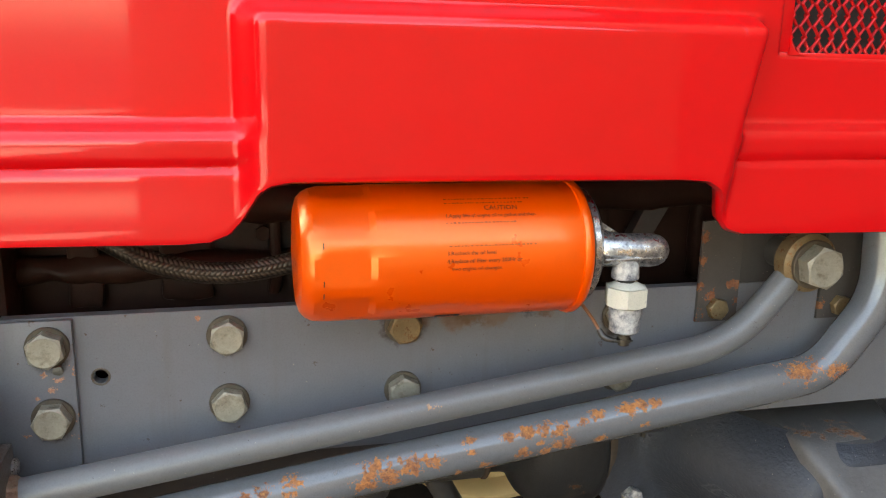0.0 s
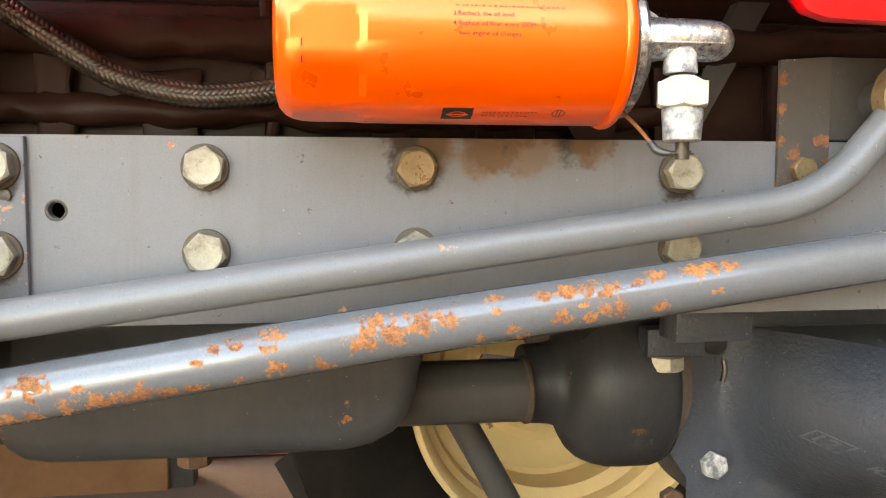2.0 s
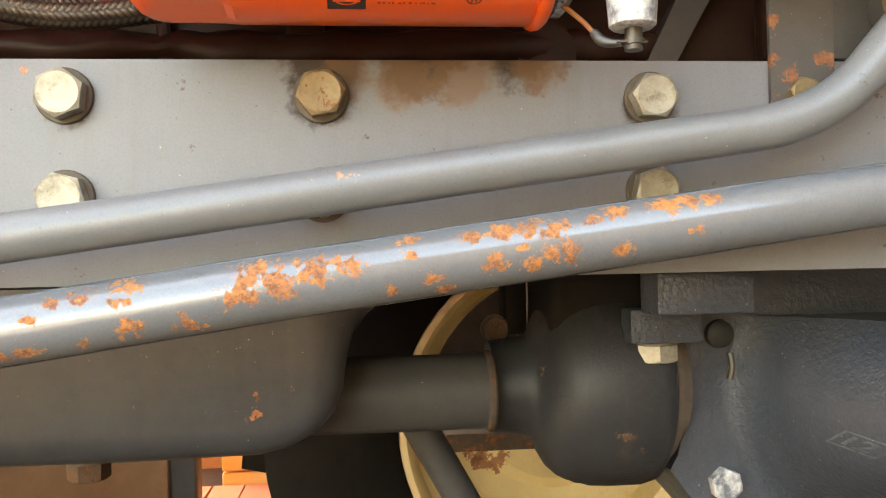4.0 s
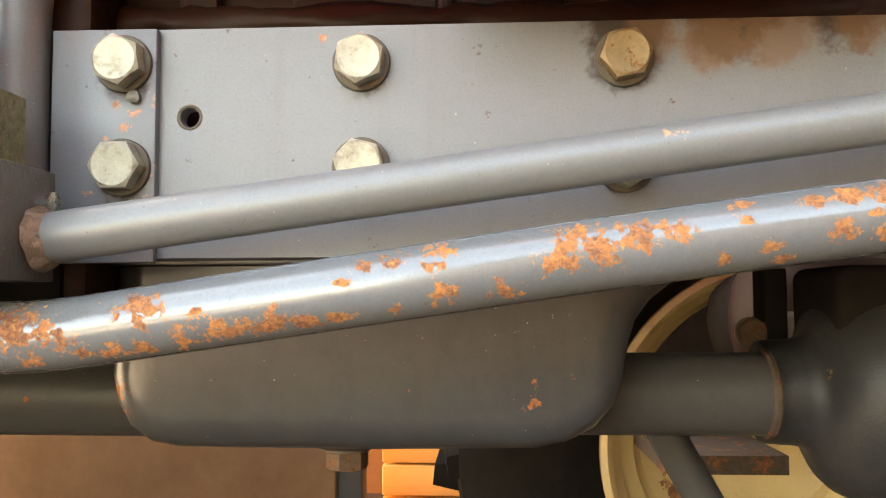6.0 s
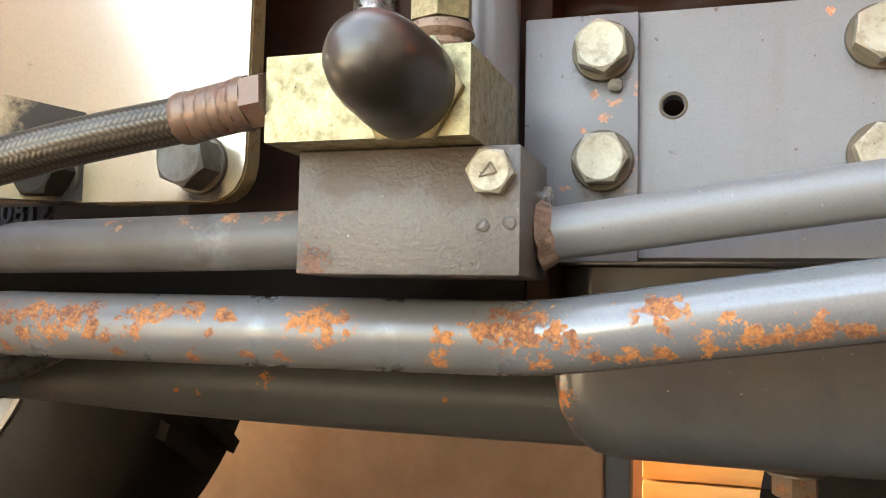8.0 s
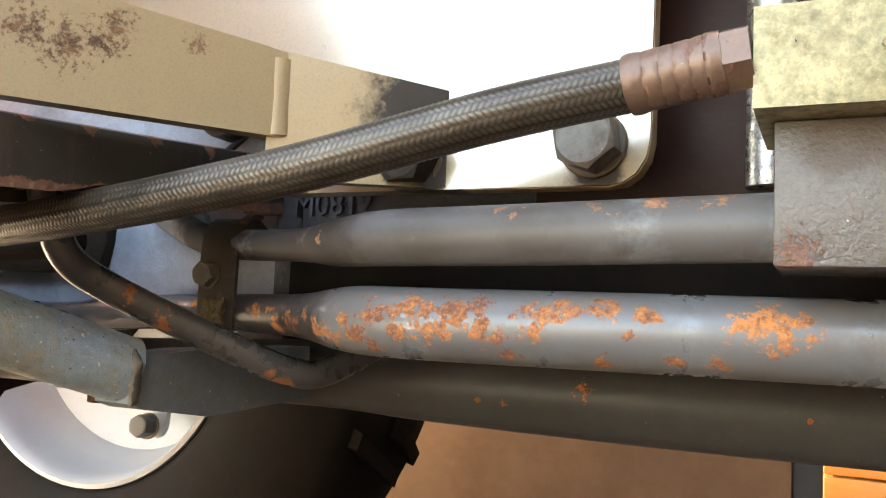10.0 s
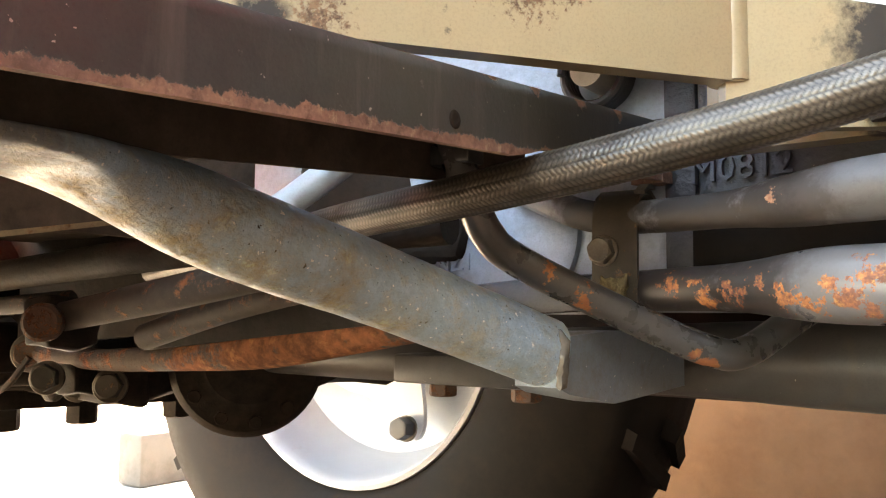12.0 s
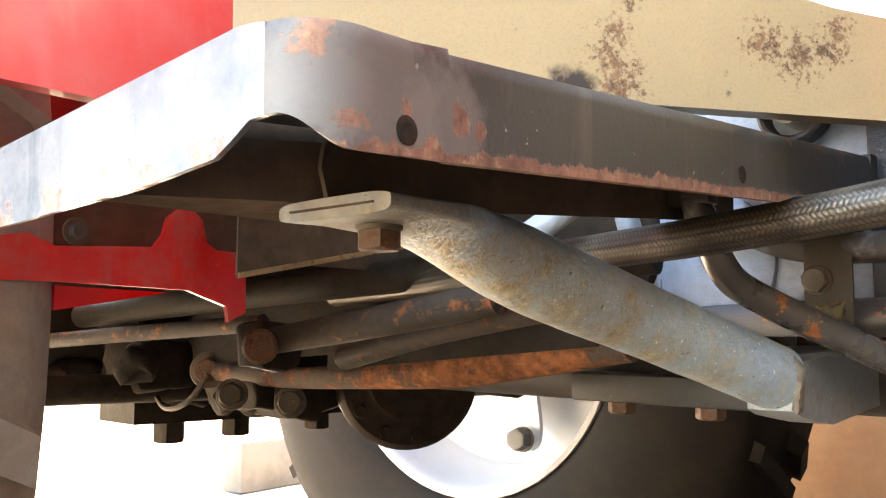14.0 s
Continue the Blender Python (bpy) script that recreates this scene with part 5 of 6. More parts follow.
    bar(0.2268, 0.2275, -65.5, -58.5)
    for dg in (17, -13, -24):
        bar(0.0525, 0.0533, dg, dg + 5, "scratch", m_rod)


oil_filter()


def filter_head():
    h = thing("filter_head", (0.31, 0.65, 0.80), "worn aluminium oil filter head with an outlet arm", "filter head")
    part("flange", lathe([(0, 0), (0, 0.050), (0.006, 0.050), (0.010, 0.045), (0.018, 0.030), (0.018, 0)], (0.2763, FY + 0.004, FZ), (1, 0, 0), 48), m_alu, h)
    arm = sweep(spline([(0.280, 0.645, 0.812, 0.021), (0.290, 0.637, 0.8105, 0.0165), (0.300, 0.631, 0.810, 0.0145), (0.318, 0.628, 0.8095, 0.0142), (0.333, 0.628, 0.809, 0.0142), (0.341, 0.628, 0.809, 0.0125), (0.346, 0.628, 0.809, 0.0088), (0.3485, 0.628, 0.809, 0.0045), (0.349, 0.628, 0.809, 0.001)], 0.002), None, 32)
    part("parting_seam", box(0.286, 0.338, 0.6125, 0.616, 0.8045, 0.8060, 0.0006), m_alu, h)
    part("outlet_arm", arm, m_alu, h)
    part("web", prism([(0.284, 0.835), (0.292, 0.832), (0.315, 0.818), (0.315, 0.812), (0.284, 0.812)], "y", 0.640, 0.652, 0.002), m_alu, h)
    part("outlet_boss", lathe([(0, 0.0), (0, 0.0105), (0.004, 0.0112), (0.012, 0.0118), (0.0165, 0.0118), (0.0172, 0.0112), (0.0172, 0)], (0.3105, 0.626, 0.803), (0, 0, -1), 28), m_greyplastic, h, "boss with chipped grey paint")
    s = thing("oil_pressure_switch", (0.3165, 0.634, 0.724), "oil pressure switch with an off-white hexagon nut", "pressure switch")
    X, Y = 0.3105, 0.622
    part("neck", lathe([(0, 0), (0, 0.0075), (0.012, 0.0075), (0.012, 0)], (X - 0.001, Y, 0.7845), (0, 0, -1), 20), m_clamp, s)
    nutm = hexhead(0.0165, 0.017, 0)
    part("nut", turned(nutm, (X, Y, 0.7795), (0, 0, -1), 20), m_white, s, "off-white painted hexagon nut", 30)
    part("nut_collar", lathe([(0, 0), (0, 0.0085), (0.004, 0.0155), (0.006, 0)], (X, Y, 0.7840), (0, 0, -1), 28), m_white, s)
    part("switch_body", lathe([(0, 0), (0, 0.0138), (0.003, 0.0142), (0.022, 0.0128), (0.0235, 0.011), (0.0235, 0)], (X + 0.0005, Y, 0.7625), (0, 0, -1), 32), m_greyplastic, s, "grey switch body")
    part("terminal", joined(lathe([(0, 0), (0, 0.0048), (0.006, 0.0048), (0.006, 0.0062), (0.009, 0.0062), (0.009, 0.005), (0.012, 0.005), (0.012, 0)], (X + 0.001, Y, 0.739), (0, 0, -1), 16),
                            box(X - 0.009, X + 0.008, Y - 0.004, Y + 0.004, 0.7305, 0.7315, 0.0003)), m_clamp, s, "brass terminal screw")
    part("wire", sweep(spline([(0.266, 0.672, 0.775), (0.279, 0.655, 0.762), (0.288, 0.640, 0.748), (0.293, 0.630, 0.737)], 0.003), 0.0015, 8), m_copper, s, "thin red-brown wire")
    part("wire_boot", sweep(spline([(0.292, 0.631, 0.739, 0.0026), (0.295, 0.627, 0.7335, 0.003), (0.300, 0.624, 0.7315, 0.0026), (0.305, 0.622, 0.731, 0.002)], 0.002), None, 10), m_cap, s)


filter_head()


def cloth_hose():
    h = thing("braided_hose", (-0.05, 0.735, 0.78), "dark cloth-braided hose running behind the oil filter", "hose")
    line = spline([(-0.30, 0.775, 0.90), (-0.22, 0.76, 0.872), (-0.150, 0.745, 0.829), (-0.110, 0.737, 0.803), (-0.077, 0.735, 0.786), (-0.026, 0.733, 0.776), (0.030, 0.735, 0.781), (0.07, 0.745, 0.792), (0.12, 0.765, 0.815)], 0.0008)
    part("hose_body", sweep(line, 0.0094, 72, weave(0.0044, 10, 0.16)), m_cloth, h, smooth=60)


cloth_hose()


def banjo():
    b = thing("banjo_bolt", (0.53, 0.66, 0.75), "large zinc plated banjo bolt on a rusty pipe eye", "banjo bolt")
    part("pipe_eye", lathe([(0, 0), (0, 0.024), (0.004, 0.029), (0.020, 0.029), (0.024, 0.024), (0.024, 0)], (0.527, 0.690, 0.779), (0, -1, 0), 40), m_zinc_rust, b, "rusty brown pipe eye")
    bolt((0.527, 0.666, 0.779), (0, -1, 0), 0.0185, 0.016, b, m_zinc, 12, 0.024, 0.004, "silver hexagon head")
    part("stem", cyl((0.527, 0.70, 0.779), (0.527, 0.80, 0.779), 0.016, seg=24), m_black, b)


banjo()


def bracket_leaf(k):
    part("rear_leaf", box(0.4855, 0.537, 0.7215, 0.7255, 0.747, 0.8155, 0.0008), m_leaf, k, "dark leaf of the bracket")


def lifting_bracket(name, pts, y, label, b_at, br):
    k = thing(name, (b_at[0], y, b_at[2]), label, "bracket")
    part("bracket_plate", prism(pts, "y", y, y + 0.0038, 0.0008), m_bracket, k)
    bolt((b_at[0], y, b_at[2]), (0, -1, 0), br, 0.008, k, m_zinc_rust, 20, 0, label="small tarnished brass-coloured bolt")
    return k


m_bracket = surface("rusting_grey_bracket", (0.072, 0.064, 0.058), 0.48, var=0.14, bump=0.35, grain=90, flecks=0.03, spots=((0.441, 0.7195, 0.795, 0.007), (0.441, 0.7195, 0.77, 0.006), (0.441, 0.7195, 0.745, 0.006), (0.442, 0.7195, 0.714, 0.008), (0.456, 0.7195, 0.735, 0.008), (0.478, 0.7195, 0.748, 0.008), (0.484, 0.7195, 0.73, 0.005), (0.49, 0.7195, 0.81, 0.008), (0.533, 0.7195, 0.80, 0.007), (0.583, 0.7195, 0.72, 0.008)), rust=0.30, rust_scale=100, rust_col=((0.20, 0.07, 0.035), (0.33, 0.13, 0.06)))
m_leaf = surface("dark_bracket_paint", (0.050, 0.046, 0.043), 0.5, var=0.2, bump=0.4, grain=90, flecks=0.03, rust=0.30, rust_scale=100)
first_bracket = lifting_bracket("small_bracket", [(0.4395, 0.708), (0.485, 0.708), (0.485, 0.8155), (0.4395, 0.812)], 0.7195, "grey bracket plate with rusted edges on the rail", (0.461, 0.7195, 0.722), 0.0098)
bracket_leaf(first_bracket)
lifting_bracket("small_bracket", [(0.582, 0.704), (0.630, 0.704), (0.632, 0.80), (0.584, 0.80)], 0.7195, "narrow grey bracket plate with rusted edges on the rail", (0.607, 0.7195, 0.718), 0.0098)


# ---- pipes ----
def upper_pipe():
    p = thing("hydraulic_pipe", (0.1, 0.675, 0.62), "plain grey painted hydraulic pipe", "pipe", "hydraulic pipes")
    line = rounded([(-0.196, 0.672, 0.611, 0.0142), (0.455, 0.678, 0.6985, 0.0140), (0.520, 0.680, 0.772, 0.0138)], 0.05, 12)
    part("pipe", sweep(line, None, 40), m_pipe_up, p)
    part("weld", lumpy(lathe([(-0.001, 0.012), (0.0, 0.0192), (0.0016, 0.0186), (0.0038, 0.0172), (0.0062, 0.0158), (0.0085, 0.0143)], (-0.1937, 0.672, 0.6115), (1, 0.01, 0.134), 36), 0.0016, 0.008, 1), m_weld, p, "rusty uneven weld bead")


upper_pipe()


def lower_pipe():
    p = thing("hydraulic_pipe", (0.1, 0.68, 0.56), "grey painted hydraulic pipe with orange rust patches", "pipe", "hydraulic pipes")
    r = 0.0203
    line = rounded([(-0.735, 0.748, 0.557, 0.0135), (-0.655, 0.725, 0.558, 0.0135), (-0.592, 0.695, 0.5575, 0.0140), (-0.545, 0.668, 0.557, r), (-0.50, 0.662, 0.5563, r), (-0.39, 0.668, 0.5565, r), (-0.195, 0.680, 0.5565, r), (0.12, 0.680, 0.602, r),
                    (0.565, 0.682, 0.660, r), (0.625, 0.684, 0.735, r), (0.63, 0.70, 0.86, r)], 0.030, 8)
    part("pipe", sweep(line, None, 48), m_pipe_low, p)
    tail = rounded([(-0.735, 0.748, 0.557, 0.0135), (-0.80, 0.752, 0.554, 0.0135), (-0.90, 0.765, 0.545, 0.0135), (-1.02, 0.80, 0.55, 0.0135)], 0.04, 6)
    part("tail", sweep(tail, None, 28), m_pipe_low, p)


lower_pipe()


def left_pipe():
    p = thing("hydraulic_pipe", (-0.45, 0.66, 0.59), "grey hydraulic pipe that narrows before its clamp", "pipe", "hydraulic pipes")
    r = 0.0165
    line = rounded([(-0.308, 0.6575, 0.6088, r), (-0.44, 0.658, 0.6056, r), (-0.525, 0.6633, 0.6048, r), (-0.560, 0.6771, 0.6032, 0.0150), (-0.598, 0.7005, 0.6040, 0.0110), (-0.655, 0.721, 0.6054, 0.0110), (-0.710, 0.735, 0.6083, 0.0110), (-0.76, 0.747, 0.6289, 0.0110), (-0.84, 0.775, 0.665, 0.0105)], 0.025, 8)
    part("pipe", sweep(line, None, 36), m_pipe_up, p)


left_pipe()


m_verdigris = surface("yellow_green_corrosion", (0.20, 0.165, 0.075), 0.8, var=0.4, bump=1.0, grain=260, relief=1.0, relief_scale=420, dirt=0.5, dirt_scale=160, dirt_col=(0.07, 0.045, 0.02))


def pipe_clamp():
    c = thing("pipe_clamp", (-0.69, 0.735, 0.55), "tarnished steel strap clamp over two pipes", "clamp")
    x0, x1 = -0.699, -0.667
    # a strap bent over the upper pipe, open at the back
    prof = [(0.7125, 0.541), (0.7135, 0.600), (0.7150, 0.612), (0.7195, 0.6205), (0.7280, 0.6255), (0.7380, 0.6255), (0.7470, 0.6205), (0.7520, 0.6130), (0.7495, 0.6115), (0.7450, 0.6180), (0.7375, 0.6225), (0.7285, 0.6225), (0.7215, 0.6185), (0.7180, 0.611), (0.7165, 0.600), (0.7155, 0.541)]
    part("strap", prism(prof, "x", x0, x1, 0.0006), m_clamp, c)
    part("strap_lip", prism([(0.7205, 0.6210), (0.7280, 0.6258), (0.7380, 0.6258), (0.7380, 0.6285), (0.7275, 0.6285), (0.7190, 0.6230)], "x", x1 - 0.004, x1 + 0.003, 0.0008), m_oldbolt, c, "paler turned-up rim of the strap")
    bolt((-0.690, 0.7130, 0.584), (0, -1, 0), 0.0080, 0.007, c, m_oldbolt, 15, 0.0105, 0.002, "dirty clamp bolt")
    part("corrosion", lumpy(box(-0.692, -0.672, 0.7085, 0.7130, 0.548, 0.566, 0.002), 0.004, 0.006, 3), m_verdigris, c, "crumbling yellow-green corrosion")


pipe_clamp()


def bent_tube():
    t = thing("bent_tube", (-0.65, 0.67, 0.53), "thin dark bent steel tube with rust flecks", "tube")
    line = spline([(-0.737, 0.600, 0.650), (-0.722, 0.603, 0.612), (-0.716, 0.611, 0.589), (-0.707, 0.632, 0.573), (-0.6613, 0.680, 0.5418), (-0.6245, 0.718, 0.5205), (-0.6083, 0.745, 0.5192), (-0.5878, 0.80, 0.543), (-0.56, 0.86, 0.57)], 0.005)
    part("tube", sweep(line, 0.0100, 28), m_bent, t)
    part("welded_tab", lumpy(box(-0.748, -0.716, 0.592, 0.610, 0.628, 0.640, 0.002), 0.001, 0.01, 1), m_channel, t, "dark welded tab at the top of the tube")


m_bent = surface("dark_tube_paint", (0.066, 0.063, 0.059), 0.28, coat=0.5, coat_rough=0.14, var=0.15, bump=0.3, grain=70, rust=0.33, rust_scale=50, rust_col=((0.26, 0.09, 0.04), (0.40, 0.16, 0.06)), spots=((-0.625, 0.71, 0.512, 0.012), (-0.672, 0.655, 0.555, 0.010), (-0.69, 0.64, 0.565, 0.006)))
bent_tube()


# ---- valve block ----
def valve_block():
    b = thing("distribution_block", (-0.252, 0.655, 0.588), "rough grey painted steel block welded to the pipe", "steel block")
    part("block", box(-0.3105, -0.194, 0.621, 0.690, 0.588, 0.6508, 0.0012), m_block, b)
    bolt((-0.2075, 0.621, 0.637), (0, -1, 0), 0.0102, 0.0095, b, m_zinc, 25, 0.0, label="zinc bolt with a stamped mark")
    mk = bmesh.new()
    for a, c in (((-0.0045, -0.003), (0.004, -0.001)), ((0.004, -0.001), (0.001, 0.004)), ((0.001, 0.004), (-0.0045, -0.003))):
        d = Vector((c[0] - a[0], 0, c[1] - a[1])).normalized()
        n = Vector((-d.z, 0, d.x)) * 0.0004
        A, C = Vector((-0.2075 + a[0], 0.6113, 0.637 + a[1])), Vector((-0.2075 + c[0], 0.6113, 0.637 + c[1]))
        mk.faces.new([mk.verts.new(p) for p in (A + n, C + n, C - n, A - n)])
    part("stamp", mk, m_washer, b)
    for x, z in ((-0.212, 0.612), (-0.199, 0.613)):
        part("punch_mark", lumpy(lathe([(0, 0.0034), (0.0006, 0.003), (0.0011, 0.0018), (0.0012, 0)], (x, 0.6209, z), (0, -1, 0), 12), 0.0008, 0.004, 1), m_block, b)
    part("rear_lug", lathe([(0, 0), (0, 0.007), (0.003, 0.0075), (0.0045, 0.0055), (0.0045, 0)], (-0.1942, 0.684, 0.632), (1, 0, 0), 20), m_alu, b)

    v = thing("relief_valve", (-0.265, 0.64, 0.651), "yellow zinc plated relief valve with a black rubber cap", "valve")
    part("valve_body", prism([(-0.3175, 0.597), (-0.213, 0.597), (-0.211, 0.686), (-0.3175, 0.686)], "z", 0.6512, 0.694, 0.0014), m_brass, v)
    cap = lathe([(0, 0), (0, 0.0236), (0.002, 0.0246), (0.014, 0.0244), (0.0155, 0.0239), (0.030, 0.0234), (0.040, 0.0218), (0.048, 0.0190), (0.054, 0.0148), (0.0580, 0.0090), (0.0592, 0)], (-0.243, 0.597, 0.6735), (-0.07, -1, 0.10), 40)
    part("rubber_cap", cap, m_cap, v, "glossy black rubber cap")
    part("cap_collar", lathe([(0, 0), (0, 0.0275), (0.004, 0.0275), (0.005, 0.026), (0.005, 0)], (-0.243, 0.5975, 0.6735), (0, -1, 0), 6), m_brass, v)
    u = thing("hose_union", (-0.255, 0.66, 0.695), "zinc hexagon union with a rusty collar on the valve", "union")
    part("union_nut", turned(hexhead(0.0155, 0.022, 0), (-0.248, 0.662, 0.7265), (0, 0, 1), 10), m_brass, u, smooth=30)
    part("union_collar", lathe([(0, 0), (0, 0.018), (0.006, 0.019), (0.012, 0.015), (0.018, 0.0175), (0.022, 0.0145), (0.026, 0.0185), (0.031, 0.017), (0.0325, 0)], (-0.248, 0.662, 0.694), (0, 0, 1), 28), m_weld, u)
    part("union_pipe", cyl((-0.248, 0.662, 0.744), (-0.248, 0.665, 0.83), 0.011, seg=20), m_alu, u)
    for x, r, y in ((-0.318, 0.014, 0.735), (-0.280, 0.011, 0.738), (-0.236, 0.019, 0.720)):
        q = thing("standing_pipe", (x, y, 0.70), "pale grey upright pipe behind the valve", "pipe", "standing pipes")
        part("pipe", sweep(rounded([(x, y, 0.64, r), (x, y, 0.78, r), (x - 0.01, y + 0.06, 0.86, r)], 0.03), None, 24), m_alu if r < 0.015 else m_pipe_up, q)


valve_block()


m_ferrule = surface("tarnished_ferrule", (0.16, 0.098, 0.070), 0.40, metal=0.3, var=0.2, bump=0.4, grain=170, flecks=0.04, rust=0.40, rust_scale=130, rust_col=((0.15, 0.058, 0.043), (0.24, 0.10, 0.07)))


def steel_hose():
    h = thing("braided_hose", (-0.5, 0.61, 0.63), "steel-braided hydraulic hose with a rusty crimped ferrule", "hose")
    part("hose_nut", turned(hexhead(0.0125, 0.013, 0), (-0.318, 0.604, 0.6755), (-1, 0.03, -0.13), 8), m_ferrule, h, smooth=30)
    d = Vector((-1, 0.05, -0.16)).normalized()
    o = Vector((-0.329, 0.6045, 0.674))
    def crimps(s_, a):
        # rows of small pits between two soft swells
        row = math.cos(2 * math.pi * s_ / 0.0066) * 0.5 + 0.5
        pit = row ** 4 * (math.cos(8 * a + 3 * int(s_ / 0.0066)) * 0.5 + 0.5) ** 3
        return 1 - 0.07 * pit * (0.006 < s_ < 0.036) + 0.05 * math.exp(-((s_ - 0.005) / 0.004) ** 2) + 0.05 * math.exp(-((s_ - 0.039) / 0.003) ** 2), 0
    fl = [tuple(o + d * (0.043 * k / 60)) + (0.0134 - 0.002 * (k == 60),) for k in range(61)]
    part("ferrule", sweep(fl, None, 48, crimps), m_ferrule, h, "pinkish brown crimped ferrule")
    e = o + d * 0.043
    line = spline([tuple(o + d * 0.03), tuple(e), (-0.43, 0.588, 0.6525), (-0.52, 0.5765, 0.6310), (-0.605, 0.574, 0.6172), (-0.6615, 0.5773, 0.6110), (-0.7235, 0.5851, 0.6060), (-0.833, 0.609, 0.6011), (-0.95, 0.638, 0.5925), (-1.2, 0.72, 0.585)], 0.0006)
    part("hose_body", sweep(line, 0.0121, 96, weave(0.0031, 18, 0.050)), m_braid, h, smooth=60)


steel_hose()


# ---- loader mount ----
def loader_mount():
    c = thing("loader_mount", (-0.5, 0.68, 0.634), "cream painted steel loader mount bolted to the chassis", "loader mount")
    outline = [(-0.606, 0.634), (-0.396, 0.634), (-0.388, 0.6355), (-0.381, 0.640), (-0.376, 0.648), (-0.374, 0.658), (-0.372, 0.90), (-0.76, 0.90), (-0.76, 0.722), (-0.606, 0.712)]
    part("mounting_plate", prism(outline, "y", 0.675, 0.692, 0.0022), m_cream, c)
    # Edge strip browner than the plate: rust, and its lesser light painted in.
    rim = [(-0.480, 0.634), (-0.396, 0.634), (-0.388, 0.6355), (-0.381, 0.640), (-0.376, 0.648), (-0.374, 0.658), (-0.372, 0.90)]
    out = [(-0.480, 0.6334), (-0.3959, 0.6334), (-0.3877, 0.6349), (-0.3805, 0.6396), (-0.3754, 0.6477), (-0.3734, 0.6579), (-0.3714, 0.90)]
    part("plate_edge", prism(rim + out[::-1], "y", 0.6772, 0.6900, 0.0), m_edge, c, "rust-stained cut edge with its shaded tone painted in")
    d = Vector((-0.617, -0.787, 0))
    n = Vector((0.787, -0.617, 0))
    a = Vector((-0.578, 0.614, 0))

    def along(s, off, z):
        p = a + d * s + n * off
        return (p.x, p.y, z)
    bm = bmesh.new()
    prof = [(-0.072, 0.657), (0.385, 0.664), (0.385, 0.80), (0.20, 0.744), (0.08, 0.718), (0.0, 0.709), (-0.072, 0.697)]
    lo = [bm.verts.new(along(s, 0, z)) for s, z in prof]
    hi = [bm.verts.new(along(s, -0.012, z)) for s, z in prof]
    bm.faces.new(lo)
    bm.faces.new(hi[::-1])
    for i in range(len(prof)):
        j = (i + 1) % len(prof)
        bm.faces.new((lo[i], hi[i], hi[j], lo[j]))
    part("arm", bevelled(bm, 0.002), m_cream, c)
    gus = bmesh.new()
    foot = [Vector((-0.5775, 0.620, 0)), Vector((-0.490, 0.6752, 0)), Vector((-0.496, 0.682, 0)), Vector((-0.584, 0.628, 0))]
    lo = [gus.verts.new(p + Vector((0, 0, z))) for p, z in zip(foot, (0.634, 0.6345, 0.6345, 0.634))]
    hi = [gus.verts.new(p + Vector((0, 0, z))) for p, z in zip(foot, (0.709, 0.692, 0.692, 0.709))]
    gus.faces.new(lo)
    gus.faces.new(hi[::-1])
    for k in range(4):
        gus.faces.new((lo[k], hi[k], hi[(k + 1) % 4], lo[(k + 1) % 4]))
    bevelled(gus, 0.0012)
    part("gusset", gus, m_cream_grease_shade, c, "cream gusset with a black patch of grease and painted shade")
    part("weld_seam", lumpy(sweep([along(-0.012, -0.0098, 0.659 + 0.004 * k) for k in range(12)], 0.0112, 20), 0.0004, 0.012, 0), m_cream, c)
    for x, z, sp in ((-0.404, 0.656, 10), (-0.510, 0.652, 33)):
        bolt((x, 0.675, z), (0, -1, 0), 0.0150, 0.020, c, m_dirty if sp > 20 else m_oldbolt, sp, 0.0185, 0.004, "greasy black hexagon bolt" if sp > 20 else "weathered grey hexagon bolt")


loader_mount()


# Lit copy of the blue-grey casting: stronger light is put into its colour.
m_housing_lit = surface("pale_blue_housing_paint", (0.37, 0.44, 0.53), 0.42, var=0.16, bump=0.6, grain=120, relief=0.8, relief_scale=260, flecks=0.03, dirt=0.36, dirt_scale=16, dirt_col=(0.22, 0.24, 0.265))


